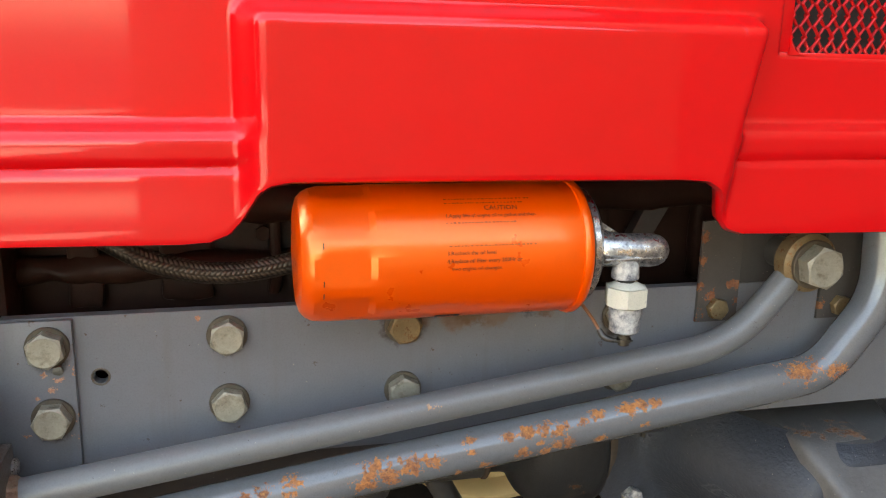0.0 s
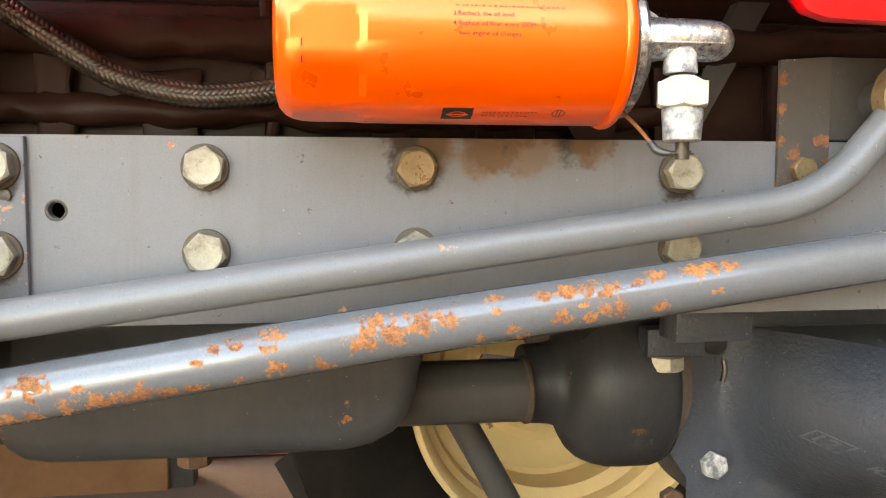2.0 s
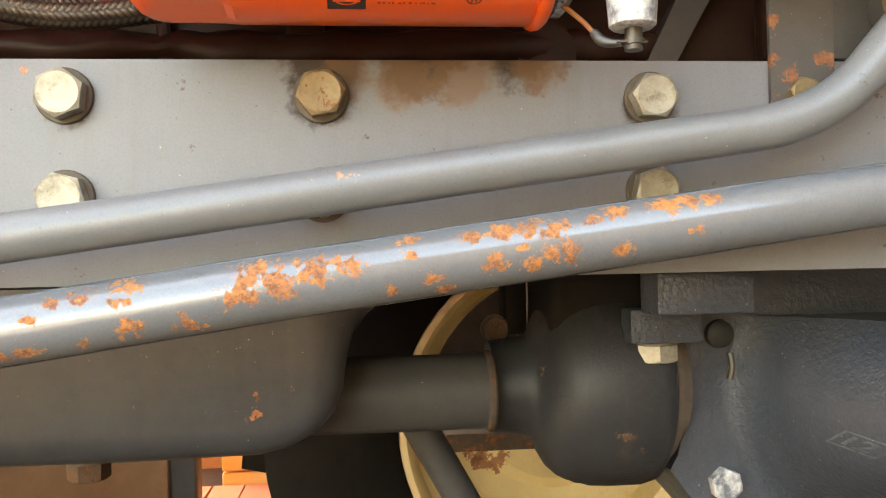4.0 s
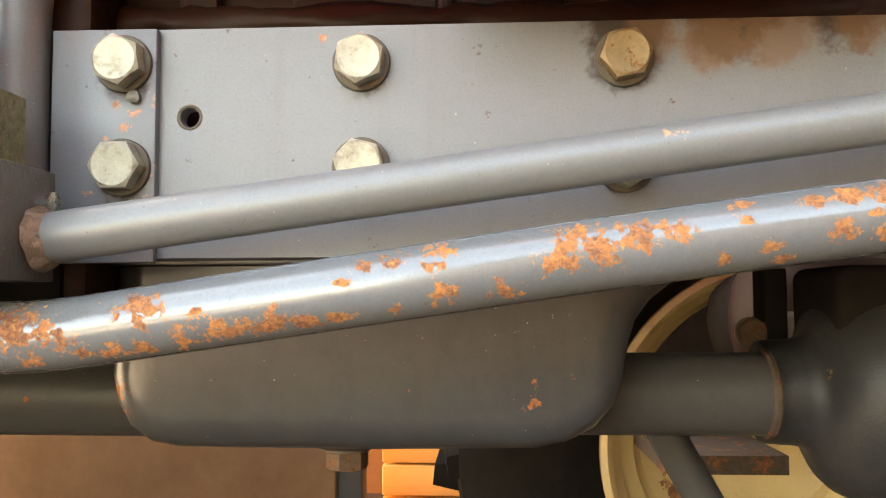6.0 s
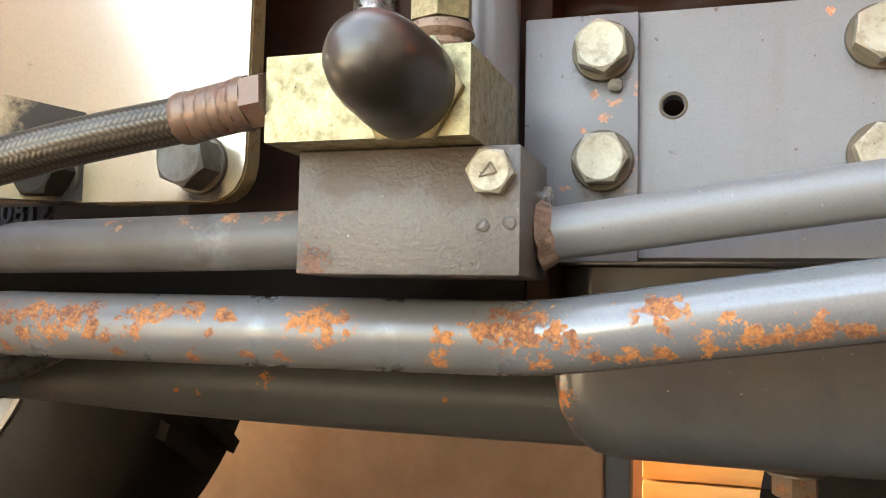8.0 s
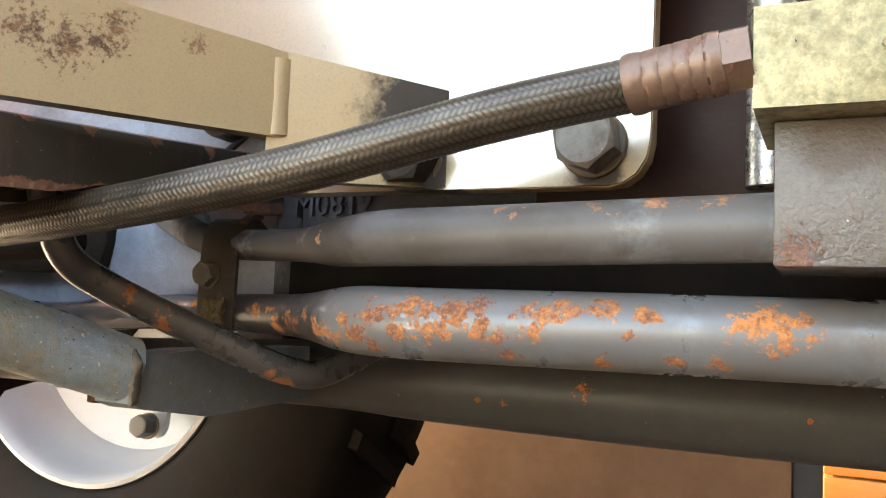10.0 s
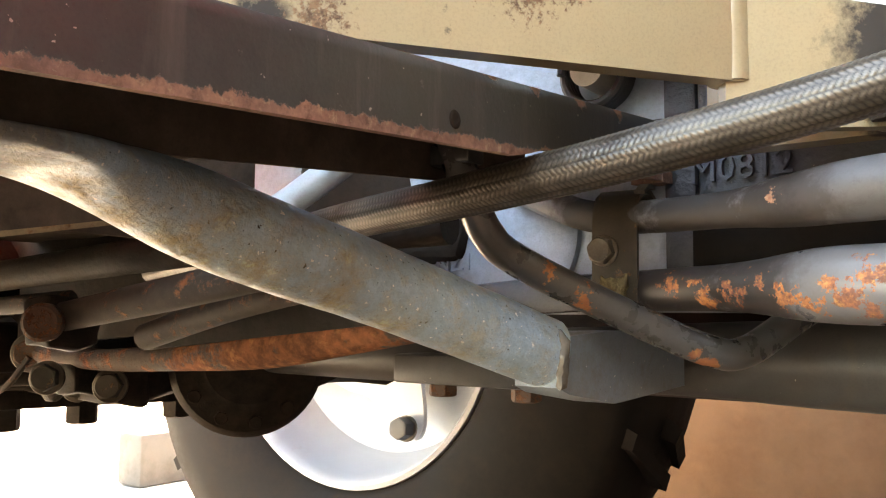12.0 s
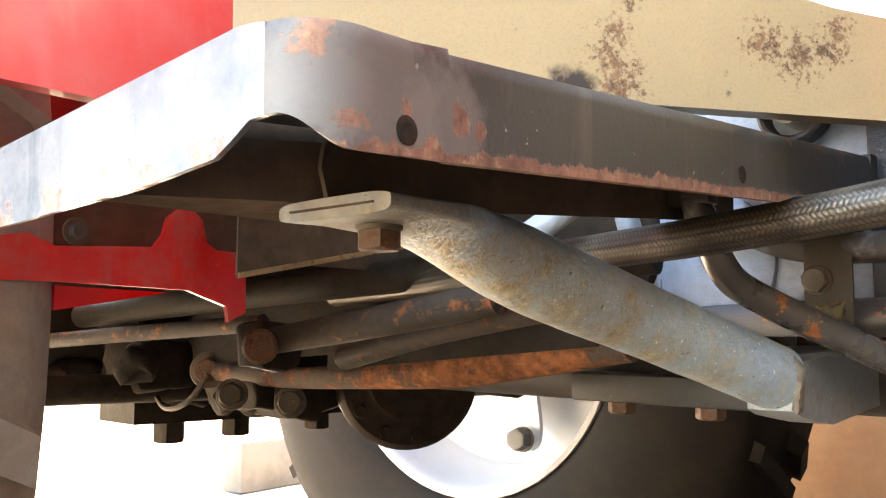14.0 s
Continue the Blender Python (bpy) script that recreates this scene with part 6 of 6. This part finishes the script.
def clutch_housing():
    c = thing("clutch_housing", (-0.75, 0.95, 0.50), "blue-grey cast iron clutch housing with raised cast figures", "housing")
    part("housing", prism([(-1.15, 0.545), (-0.36, 0.545), (-0.36, 1.0), (-1.15, 1.0)], "y", 0.775, 1.15, 0.02), m_housing_lit, c)
    part("front_step", box(-0.64, -0.36, 0.747, 0.776, 0.552, 0.86, 0.008), m_cast_blue, c)
    # Added block that gives the pale pipes their dark background.
    part("lever_housing", lumpy(box(-1.02, -0.835, 0.752, 0.775, 0.585, 0.70, 0.008), 0.006, 0.03, 4), m_dirty, c, "added dark block behind the pale pipes")
    # Added box that darkens the gap where the far wall showed through.
    part("bell_sump", box(-0.78, -0.22, 0.925, 1.12, 0.47, 0.552, 0.012), m_engine, c, "added dark box closing the gap between pipe and shaft")
    # Added near-black sheet: the shadow between the two pipes as a solid.
    part("lower_rim", box(-0.64, -0.215, 0.738, 0.7468, 0.546, 0.610, 0.003), m_rubber_shade, c, "added dark sheet for the shade between the pipes")
    part("rib", box(-0.665, -0.64, 0.752, 0.776, 0.56, 0.86, 0.006), m_cast_blue, c)
    part("round_cover", lathe([(0, 0), (0, 0.062), (0.008, 0.062), (0.012, 0.056), (0.012, 0)], (-0.80, 0.776, 0.605), (0, -1, 0), 40), m_housing_lit, c)
    part("dark_flange", box(-0.46, -0.20, 0.742, 0.80, 0.555, 0.86, 0.006), m_engine, c)
    m = lambda x0, z0: (lambda u, v, h: Vector((x0 + u, 0.7465 - h, z0 + v + u * 0.02)))
    part("cast_mark", lettering("M0812", 0.0240, m(-0.643, 0.6285), 0.0032), m_cast_blue, c, "raised cast mark M0812")
    m2 = lambda u, v, h: Vector((-0.868 + u, 0.7635 - h, 0.578 + v))
    part("cast_mark", lettering("NZ1", 0.020, m2, 0.0016), m_housing_lit, c, "raised cast mark NZ1")
    s = thing("coil_spring", (-0.745, 0.775, 0.72), "dark coil spring on a pedal shaft", "spring")
    coil = [(-0.715 + 0.024 * math.cos(a), 0.768 - a * 0.0008, 0.718 + 0.024 * math.sin(a)) for a in np.linspace(0, 9 * math.pi, 150)]
    part("coil", sweep(coil, 0.0035, 8), m_black, s)
    part("shaft", cyl((-0.715, 0.776, 0.718), (-0.715, 0.738, 0.718), 0.013, seg=20), m_white, s)
    part("lever", sweep(spline([(-0.70, 0.765, 0.70), (-0.735, 0.762, 0.675), (-0.79, 0.765, 0.655)], 0.01), 0.003, 8), m_black, s)


clutch_housing()


# ---- foot step and its strut ----
def lift(y):
    """The step rises a little towards the chassis."""
    return (y - 0.235) * 0.069


def foot_step():
    f = thing("foot_step", (-0.75, 0.4, 0.594), "dark steel foot step channel with rusted edges", "foot step")
    bm = bmesh.new()
    # web towards the front, top and rear web
    y0, y1 = 0.277, 0.755
    hole_r = 0.0043
    X = -0.658
    prof = [(X, 0.0), (X, 0.05), (X, 0.80), (X, 0.88), (X - 0.0012, 0.96), (X - 0.005, 1.0), (X - 0.108, 1.0), (X - 0.108, 0.90), (X - 0.007, 0.90), (X - 0.004, 0.80), (X - 0.004, 0.0)]
    rings = []
    for y in np.linspace(y0, y1, 36):
        h = 0.033 + 0.017 * (y - 0.232)
        cut = 0.16 * smooth_step(0.55, 0.585, y) * (1 - smooth_step(0.66, 0.70, y))      # a notch where the hose passes
        rings.append([bm.verts.new((x, y, 0.5965 + lift(y) + (max(f, cut) if x > -0.67 else f) * h)) for x, f in prof])
    n = len(prof)
    for A, B in zip(rings, rings[1:]):
        for i in range(n):
            bm.faces.new((A[i], A[(i + 1) % n], B[(i + 1) % n], B[i]))
    bm.faces.new(rings[-1])
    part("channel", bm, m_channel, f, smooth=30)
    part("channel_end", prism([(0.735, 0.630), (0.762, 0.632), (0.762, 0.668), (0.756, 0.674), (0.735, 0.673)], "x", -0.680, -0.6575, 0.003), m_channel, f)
    # No holes are cut: dark discs carry the shade inside them.
    for y, z in ((0.259, 0.6055), (0.499, 0.626)):
        part("bolt_hole", lathe([(0.0001, hole_r), (0.00025, hole_r - 0.0002), (0.0002, hole_r - 0.0012), (0.0004, hole_r - 0.0017), (0.0002, hole_r - 0.0024), (0.0002, 0)], (-0.6579, y, z), (1, 0, 0), 24), m_dirty, f, "dark disc in place of a threaded hole")
    part("inner_web", prism([(0.306, 0.599), (0.418, 0.606), (0.60, 0.6205), (0.70, 0.628), (0.70, 0.655), (0.418, 0.640), (0.308, 0.6255), (0.3035, 0.621), (0.302, 0.612)], "x", -0.7452, -0.743, 0.0006), m_dull_brown, f)
    part("gusset_plate", prism([(-0.800, 0.2315), (-0.752, 0.311), (-0.7546, 0.3126), (-0.8026, 0.2331)], "z", 0.600, 0.624, 0.0004), m_dull_brown, f)
    # skirt with its notch
    sk = [(-0.678, 0.6068), (-0.684, 0.6065), (-0.692, 0.602), (-0.700, 0.598), (-0.740, 0.594), (-0.853, 0.5895), (-1.30, 0.572), (-1.30, 0.603), (-0.856, 0.6205), (-0.690, 0.6335), (-0.682, 0.6328), (-0.678, 0.6320)]
    part("skirt", prism(sk, "y", 0.2258, 0.2278, 0.0007), m_skirt, f, "worn skirt edge with rust, sky light painted pale")
    # Its pale tone towards the skirt is sheen painted in, besides wear and rust.
    # the rounded corner where the skirt turns into the channel
    co = bmesh.new()
    rows = []
    for k in range(13):
        u = k / 12
        a = math.pi / 2 * u
        zb, zt = 0.6068 - 0.0092 * smooth_step(0.15, 0.8, u), 0.6320 - 0.0012 * u
        rows.append([co.verts.new((-0.678 + r * math.sin(a), 0.2458 - r * math.cos(a), z)) for r, z in ((0.020, zb), (0.020, zb + 0.0015), (0.020, zt - 0.0045), (0.020, zt - 0.002), (0.0195, zt), (0.0185, zt), (0.018, zt - 0.002), (0.018, zb))])
    for y, zb, zt in ((0.262, 0.5986, 0.6315), (0.2770, 0.5994, 0.6332)):
        rows.append([co.verts.new((x, y, z)) for x, z in ((-0.658, zb), (-0.658, zb + 0.0015), (-0.658, zt - 0.0045), (-0.658, zt - 0.002), (-0.6585, zt), (-0.6595, zt), (-0.660, zt - 0.002), (-0.660, zb))])
    for A, B in zip(rows, rows[1:]):
        for k in range(8):
            co.faces.new((A[k], A[(k + 1) % 8], B[(k + 1) % 8], B[k]))
    co.faces.new(rows[0][::-1])
    part("corner", co, m_channel, f, "worn rounded corner with rust and a painted pale sheen", 50)
    part("corner_top", prism([(-0.6785, 0.2305), (-0.6665, 0.236), (-0.6625, 0.2465), (-0.6625, 0.2785), (-0.7705, 0.2785), (-0.7705, 0.2305)], "z", 0.6275, 0.630, 0.0006), m_dull_brown, f)
    # Added sheet: closes the gap above the deck that should look dark.
    part("deck_riser", prism([(0.2310, 0.620), (0.47, 0.620), (0.47, 0.646), (0.2785, 0.6312), (0.2310, 0.6272)], "x", -0.7725, -0.7690, 0.0006), m_dull_brown, f)
    part("deck", prism([(-0.7705, 0.6265), (-0.905, 0.6180), (-0.905, 0.6145), (-0.7705, 0.6230)], "y", 0.2302, 0.47, 0.0008), m_dull_brown, f, "dark underside of the deck")
    # Added sheet: a dark backing in front of the red fender.
    part("back_panel", prism([(0.232, 0.606), (0.44, 0.606), (0.74, 0.603), (0.74, 0.690), (0.232, 0.652)], "x", -1.075, -1.070, 0.001), m_dull_brown, f)
    part("side_plate", prism([(0.446, 0.586), (0.66, 0.627), (0.66, 0.665), (0.446, 0.655)], "x", -0.9998, -0.998, 0.0006), m_dull_brown, f, "dark brown plate with a rusty lower edge")
    part("plate_lip", prism([(0.446, 0.5850), (0.66, 0.6260), (0.66, 0.6300), (0.446, 0.5890)], "x", -0.9978, -0.9955, 0.0006), m_edge, f)



foot_step()


m_footing = surface("blue_grey_bracket_paint", (0.20, 0.24, 0.265), 0.42, var=0.18, bump=0.6, grain=140, relief=0.6, relief_scale=300, flecks=0.04, fleck_col=(0.6, 0.6, 0.56), dirt=0.38, dirt_scale=30, dirt_col=(0.19, 0.17, 0.12), rust=0.30, rust_scale=80)


def tube_strut():
    s = thing("tube_strut", (-0.73, 0.46, 0.53), "galvanised steel tube strut with a flattened end and rust stains", "strut")
    bm = bmesh.new()
    # place, half width and half height of the section
    keys = [(-0.735, 0.300, 0.5955, 0.0315, 0.0040), (-0.735, 0.330, 0.5957, 0.0312, 0.0042), (-0.742, 0.362, 0.5962, 0.0290, 0.0075), (-0.7505, 0.395, 0.5925, 0.0255, 0.0150), (-0.7500, 0.43, 0.5835, 0.0228, 0.0205),
            (-0.7420, 0.47, 0.5715, 0.0218, 0.0214), (-0.7330, 0.54, 0.5543, 0.0214, 0.0214), (-0.7018, 0.64, 0.5214, 0.0212, 0.0212), (-0.6990, 0.648, 0.5187, 0.0212, 0.0212)]
    line = spline(keys, 0.006)
    n = 40
    rings = []
    for i, p in enumerate(line):
        a, b = Vector(line[max(0, i - 1)][:3]), Vector(line[min(len(line) - 1, i + 1)][:3])
        d = (b - a).normalized()
        u = (Vector((1, 0, 0)) - d * d.x).normalized()
        v = d.cross(u)
        e = 1.0 - 0.55 * smooth_step(0.014, 0.003, p[4]) if p[4] < 0.014 else 1.0      # the flat end is squarer
        ring = []
        for k in range(n):
            t = 2 * math.pi * k / n
            c, w = math.cos(t), math.sin(t)
            bump = 1 + 0.012 * noise.noise(Vector(p[:3]) * 55 + Vector((c, w, 0)))
            ring.append(bm.verts.new(Vector(p[:3]) + (u * (p[3] * math.copysign(abs(c) ** e, c)) + v * (p[4] * math.copysign(abs(w) ** e, w))) * bump))
        rings.append(ring)
    for A, B in zip(rings, rings[1:]):
        for k in range(n):
            bm.faces.new((A[k], A[(k + 1) % n], B[(k + 1) % n], B[k]))
    bm.faces.new(rings[0][::-1])
    bm.faces.new(rings[-1])
    part("tube", bm, m_strut, s, smooth=50)
    part("seam", box(-0.758, -0.712, 0.2988, 0.3002, 0.5952, 0.5960, 0.0001, 1), m_dull_brown, s, "dark slit of the flattened end")
    bolt((-0.738, 0.328, 0.5915), (0, 0, -1), 0.0082, 0.0080, s, m_rustbolt, 12, 0.0094, 0.0022, "rust-brown hexagon bolt")
    b = thing("strut_bracket", (-0.70, 0.73, 0.485), "grey steel bracket block carrying the strut", "bracket")
    part("weld", lumpy(sweep(spline([(-0.692, 0.641, 0.5315), (-0.6815, 0.6395, 0.526), (-0.681, 0.640, 0.512), (-0.684, 0.6415, 0.499)], 0.002), 0.0036, 10), 0.0018, 0.005, 0), m_oldbolt, b, "grey weld bead")
    part("bracket_block", prism([(0.640, 0.5275), (0.640, 0.4985), (0.652, 0.494), (0.715, 0.484), (0.838, 0.4885), (0.838, 0.531), (0.70, 0.531)], "x", -0.714, -0.684, 0.003), m_footing, b)


tube_strut()


def rear_linkage():
    r = thing("rear_linkage", (-1.2, 0.7, 0.5), "rusty three-point linkage rods and pins", "linkage")
    part("rusty_rod", sweep(spline([(-1.46, 0.735, 0.494, 0.012), (-1.30, 0.73, 0.491, 0.012), (-1.15, 0.725, 0.500, 0.015), (-1.03, 0.722, 0.512, 0.020), (-0.93, 0.72, 0.525, 0.018), (-0.84, 0.72, 0.538, 0.016)], 0.02), None, 18), m_rodrust, r, "rust-covered rod")
    bolt((-1.462, 0.735, 0.494), (0.75, -0.66, 0), 0.015, 0.02, r, m_rustbolt, 0, 0.024, 0.006, "rusty nut on the rod's end")
    part("upper_link", sweep(spline([(-1.17, 0.60, 0.536, 0.013), (-1.02, 0.61, 0.556, 0.014), (-0.90, 0.62, 0.574, 0.014)], 0.02), None, 16), m_rod, r)
    part("side_link", sweep(spline([(-1.12, 0.66, 0.520, 0.012), (-0.99, 0.655, 0.548, 0.012), (-0.84, 0.65, 0.572, 0.012)], 0.02), None, 16), m_rod, r)
    part("link_nub", lathe([(0, 0), (0, 0.007), (0.008, 0.006), (0.010, 0)], (-1.12, 0.66, 0.520), (-1, 0, -0.2), 14), m_rustbolt, r)
    part("link_bar", prism([(-1.19, 0.505), (-0.86, 0.535), (-0.86, 0.560), (-1.19, 0.560)], "y", 0.70, 0.715, 0.004), m_dirty, r)
    part("pin", lathe([(0, 0), (0, 0.015), (0.004, 0.0165), (0.016, 0.0165), (0.019, 0.0135), (0.019, 0)], (-1.150, 0.583, 0.533), (0.72, -0.69, 0), 20), m_rustbolt, r, "rusty round pin head")
    part("pin_clevis", lumpy(box(-1.19, -1.152, 0.585, 0.64, 0.51, 0.555, 0.006), 0.006, 0.03, 3), m_dirty, r)
    part("lever_plate", prism([(-1.50, 0.50), (-1.22, 0.52), (-1.10, 0.555), (-1.10, 0.60), (-1.50, 0.60)], "y", 0.735, 0.75, 0.004), m_dirty, r)
    part("hanging_wire", sweep(spline([(-1.44, 0.72, 0.49), (-1.47, 0.71, 0.455), (-1.52, 0.71, 0.443), (-1.57, 0.72, 0.46)], 0.01), 0.004, 8), m_rod, r)
    part("cross_shaft", sweep([(-1.60, 0.55, 0.47), (-1.56, 0.80, 0.465)], 0.020, 14), m_dirty, r)
    bolt((-1.605, 0.545, 0.47), (0.1, -1, 0), 0.016, 0.02, r, m_clamp, 8, 0.024, 0.005)
    part("upper_tube", sweep(spline([(-1.6, 0.63, 0.565), (-1.3, 0.64, 0.583), (-1.0, 0.66, 0.60), (-0.80, 0.69, 0.607)], 0.03), 0.016, 14), m_dirty, r)
    part("flat_link", box(-0.965, -0.735, 0.825, 0.875, 0.478, 0.505, 0.003), m_tube, r)
    for x, y in ((-0.915, 0.838), (-0.825, 0.838)):
        bolt((x, y, 0.478), (0, 0, -1), 0.0118, 0.011, r, m_rustbolt, 14, 0.0, label="rusty bolt under the bar")


rear_linkage()


def rear_castings():
    g = thing("rear_gear_case", (-1.6, 0.95, 0.36), "oil-caked dark rear gear case and drawbar castings", "gear case")
    part("drum", lathe([(0, 0), (0, 0.088), (0.006, 0.094), (0.030, 0.094), (0.040, 0.086), (0.044, 0.060), (0.052, 0.052), (0.056, 0)], (-1.285, 0.918, 0.486), (0.80, -0.60, 0), 44), m_dirty, g, "dark round brake drum")
    for k in range(4):
        a = radians(-50 - 32 * k)
        u = Vector((0.60, 0.80, 0))
        p = Vector((-1.285, 0.918, 0.486)) + Vector((0.80, -0.60, 0)) * 0.040 + u * (0.075 * math.cos(a)) + Vector((0, 0, 0.075 * math.sin(a)))
        bolt(tuple(p), (0.80, -0.60, 0), 0.0075, 0.008, g, m_dirty, 10 * k)
    part("case", lumpy(box(-2.0, -1.32, 0.80, 1.30, 0.44, 0.85, 0.03), 0.03, 0.12, 5), m_dirty, g)
    part("axle_tube", cyl((-1.745, 1.2, 0.567), (-1.745, 1.72, 0.567), 0.10, seg=28), m_dirty, g)
    part("near_axle_tube", cyl((-1.745, 0.20, 0.567), (-1.745, 0.85, 0.567), 0.10, seg=28), m_dirty, g)
    part("drawbar", prism([(0.72, 0.445), (1.12, 0.432), (1.12, 0.400), (0.72, 0.412)], "x", -1.72, -1.62, 0.004), m_dirty, g)
    for y in (0.80, 0.92, 1.09):
        bolt((-1.66, y, 0.402 + 0.005 * (y < 1)), (0, 0, -1), 0.021, 0.030, g, m_dirty, 10)
    for k, (x, y, z, s) in enumerate(((-1.58, 0.72, 0.50, 0.045), (-1.62, 0.80, 0.47, 0.04), (-1.70, 0.66, 0.48, 0.035), (-1.50, 0.80, 0.46, 0.03), (-1.66, 0.74, 0.56, 0.05), (-1.55, 0.86, 0.55, 0.05), (-1.75, 0.60, 0.52, 0.04))):
        part("lug", lumpy(joined(box(x - s, x + s, y - s, y + s, z - s * 0.8, z + s * 0.8, 0.01), lathe([(0, 0), (0, s * 0.6), (s * 0.7, s * 0.5), (s * 0.7, 0)], (x + s * 0.8, y - s * 0.8, z), (0.7, -0.7, 0), 14)), 0.012, 0.03, 2), m_dirty, g, smooth=80)
    for k, (x, y, z) in enumerate(((-1.36, 0.70, 0.470), (-1.40, 0.76, 0.455), (-1.30, 0.74, 0.462))):
        bolt((x, y, z), (0.72, -0.69, 0.05), 0.013, 0.016, g, m_clamp, 17 * k, 0.019, 0.004)
    part("link_yoke", lumpy(joined(box(-1.44, -1.30, 0.75, 0.79, 0.438, 0.500, 0.008), box(-1.40, -1.34, 0.72, 0.80, 0.448, 0.488, 0.010)), 0.008, 0.03, 2), m_dirty, g, smooth=80)
    part("thin_rod", sweep([(-1.9, 0.55, 0.515), (-1.5, 0.62, 0.54), (-1.25, 0.66, 0.555)], 0.010, 10), m_rod, g)
    # Added sheet: keeps the space above the castings dark.
    part("floor_shield", box(-1.6, -1.13, 0.235, 1.35, 0.640, 0.652, 0.004), m_dull_brown, g, "added sheet that darkens the space above the gear case")


rear_castings()


# The pink wash is glare and haze painted into the red.
m_fender = surface("sun_faded_red_paint", (0.60, 0.022, 0.024), 0.34, var=0.08, bump=0.05, coat=0.6, coat_rough=0.10, grain=30, dirt=0.46, dirt_scale=5, dirt_col=(0.60, 0.085, 0.075), streak=0.3, streak_col=(0.58, 0.13, 0.11))
m_flap = surface("dusty_red_paint", (0.66, 0.014, 0.020), 0.36, var=0.12, bump=0.1, coat=0.5, coat_rough=0.12, grain=40, dirt=0.42, dirt_scale=26, dirt_col=(0.52, 0.10, 0.095), streak=0.55, streak_col=(0.50, 0.13, 0.12), flecks=0.02, fleck_col=(0.45, 0.42, 0.42))


def fender():
    f = thing("rear_fender", (-1.05, 0.4, 0.56), "glossy red sheet metal rear fender with a torn lower flap", "fender")
    out = [(0.10, 0.612), (0.298, 0.606), (0.315, 0.609), (0.332, 0.602), (0.400, 0.606), (0.407, 0.615), (0.410, 0.627), (0.418, 0.634), (0.431, 0.634), (0.438, 0.628), (0.442, 0.612), (0.450, 0.607), (0.476, 0.606), (0.477, 0.5615), (0.462, 0.5545), (0.460, 0.566), (0.427, 0.577), (0.340, 0.5795), (0.10, 0.5795)]
    part("lower_flap", prism(out, "x", -1.034, -1.030, 0.0008), m_flap, f, "dusty scuffed red flap")
    part("inner_flap", prism([(0.345, 0.5785), (0.345, 0.562), (0.428, 0.576)], "x", -1.060, -1.057, 0.0006), m_red, f)
    arc = [(-1.745 + 0.84 * math.cos(a), 0.567 + 0.84 * math.sin(a)) for a in np.linspace(0.12, 2.4, 40)]
    inner = [(-1.745 + 0.832 * math.cos(a), 0.567 + 0.832 * math.sin(a)) for a in np.linspace(2.4, 0.12, 40)]
    part("fender_shell", prism(arc + inner, "y", -0.06, 0.46, 0), m_fender, f, smooth=50)
    part("fender_side", prism(arc + [(-1.745, 0.90)], "y", 0.46, 0.464, 0), m_fender, f)
    part("front_panel", prism([(0.10, 0.60), (0.62, 0.655), (0.62, 1.30), (0.10, 1.30)], "x", -1.118, -1.114, 0.001), m_fender, f)
    part("panel_rib", box(-1.1138, -1.100, 0.458, 0.60, 0.66, 1.28, 0.006), m_fender, f)
    bolt((-1.030, 0.345, 0.612), (1, 0, 0), 0.005, 0.005, f, m_black, 0, 0.009, 0.0015)


fender()


def pale_pipe(pts, r):
    q = thing("pale_pipe", pts[-1], "short pale blue-grey pipe behind the hose", "pipe", "pale pipes")
    part("pipe", sweep(rounded([(*p, r) for p in pts], 0.03), None, 22), m_pale, q)
    d = Vector(pts[1]) - Vector(pts[0])
    part("collar", lathe([(0, 0), (0, r * 1.25), (0.010, r * 1.25), (0.012, 0)], pts[0], d, 22), m_pale, q)


m_pale = surface("pale_blue_grey_paint", (0.36, 0.43, 0.50), 0.4, var=0.12, bump=0.2, grain=80, dirt=0.34, dirt_scale=30, dirt_col=(0.22, 0.22, 0.22))
pale_pipe([(-0.785, 0.61, 0.665), (-0.815, 0.58, 0.628), (-0.88, 0.57, 0.594)], 0.0095)
pale_pipe([(-0.86, 0.765, 0.625), (-0.92, 0.76, 0.607), (-1.02, 0.77, 0.588)], 0.0125)
pale_pipe([(-0.83, 0.70, 0.69), (-0.827, 0.688, 0.640), (-0.83, 0.72, 0.612)], 0.0095)
# Unseen; added above the rear parts to hold back the sky.
tagged(part("cab_floor", box(-1.9, -0.42, 0.50, 1.40, 1.0, 1.02, 0.004), m_black), "unseen sheet added at platform height to block sky light", "platform")
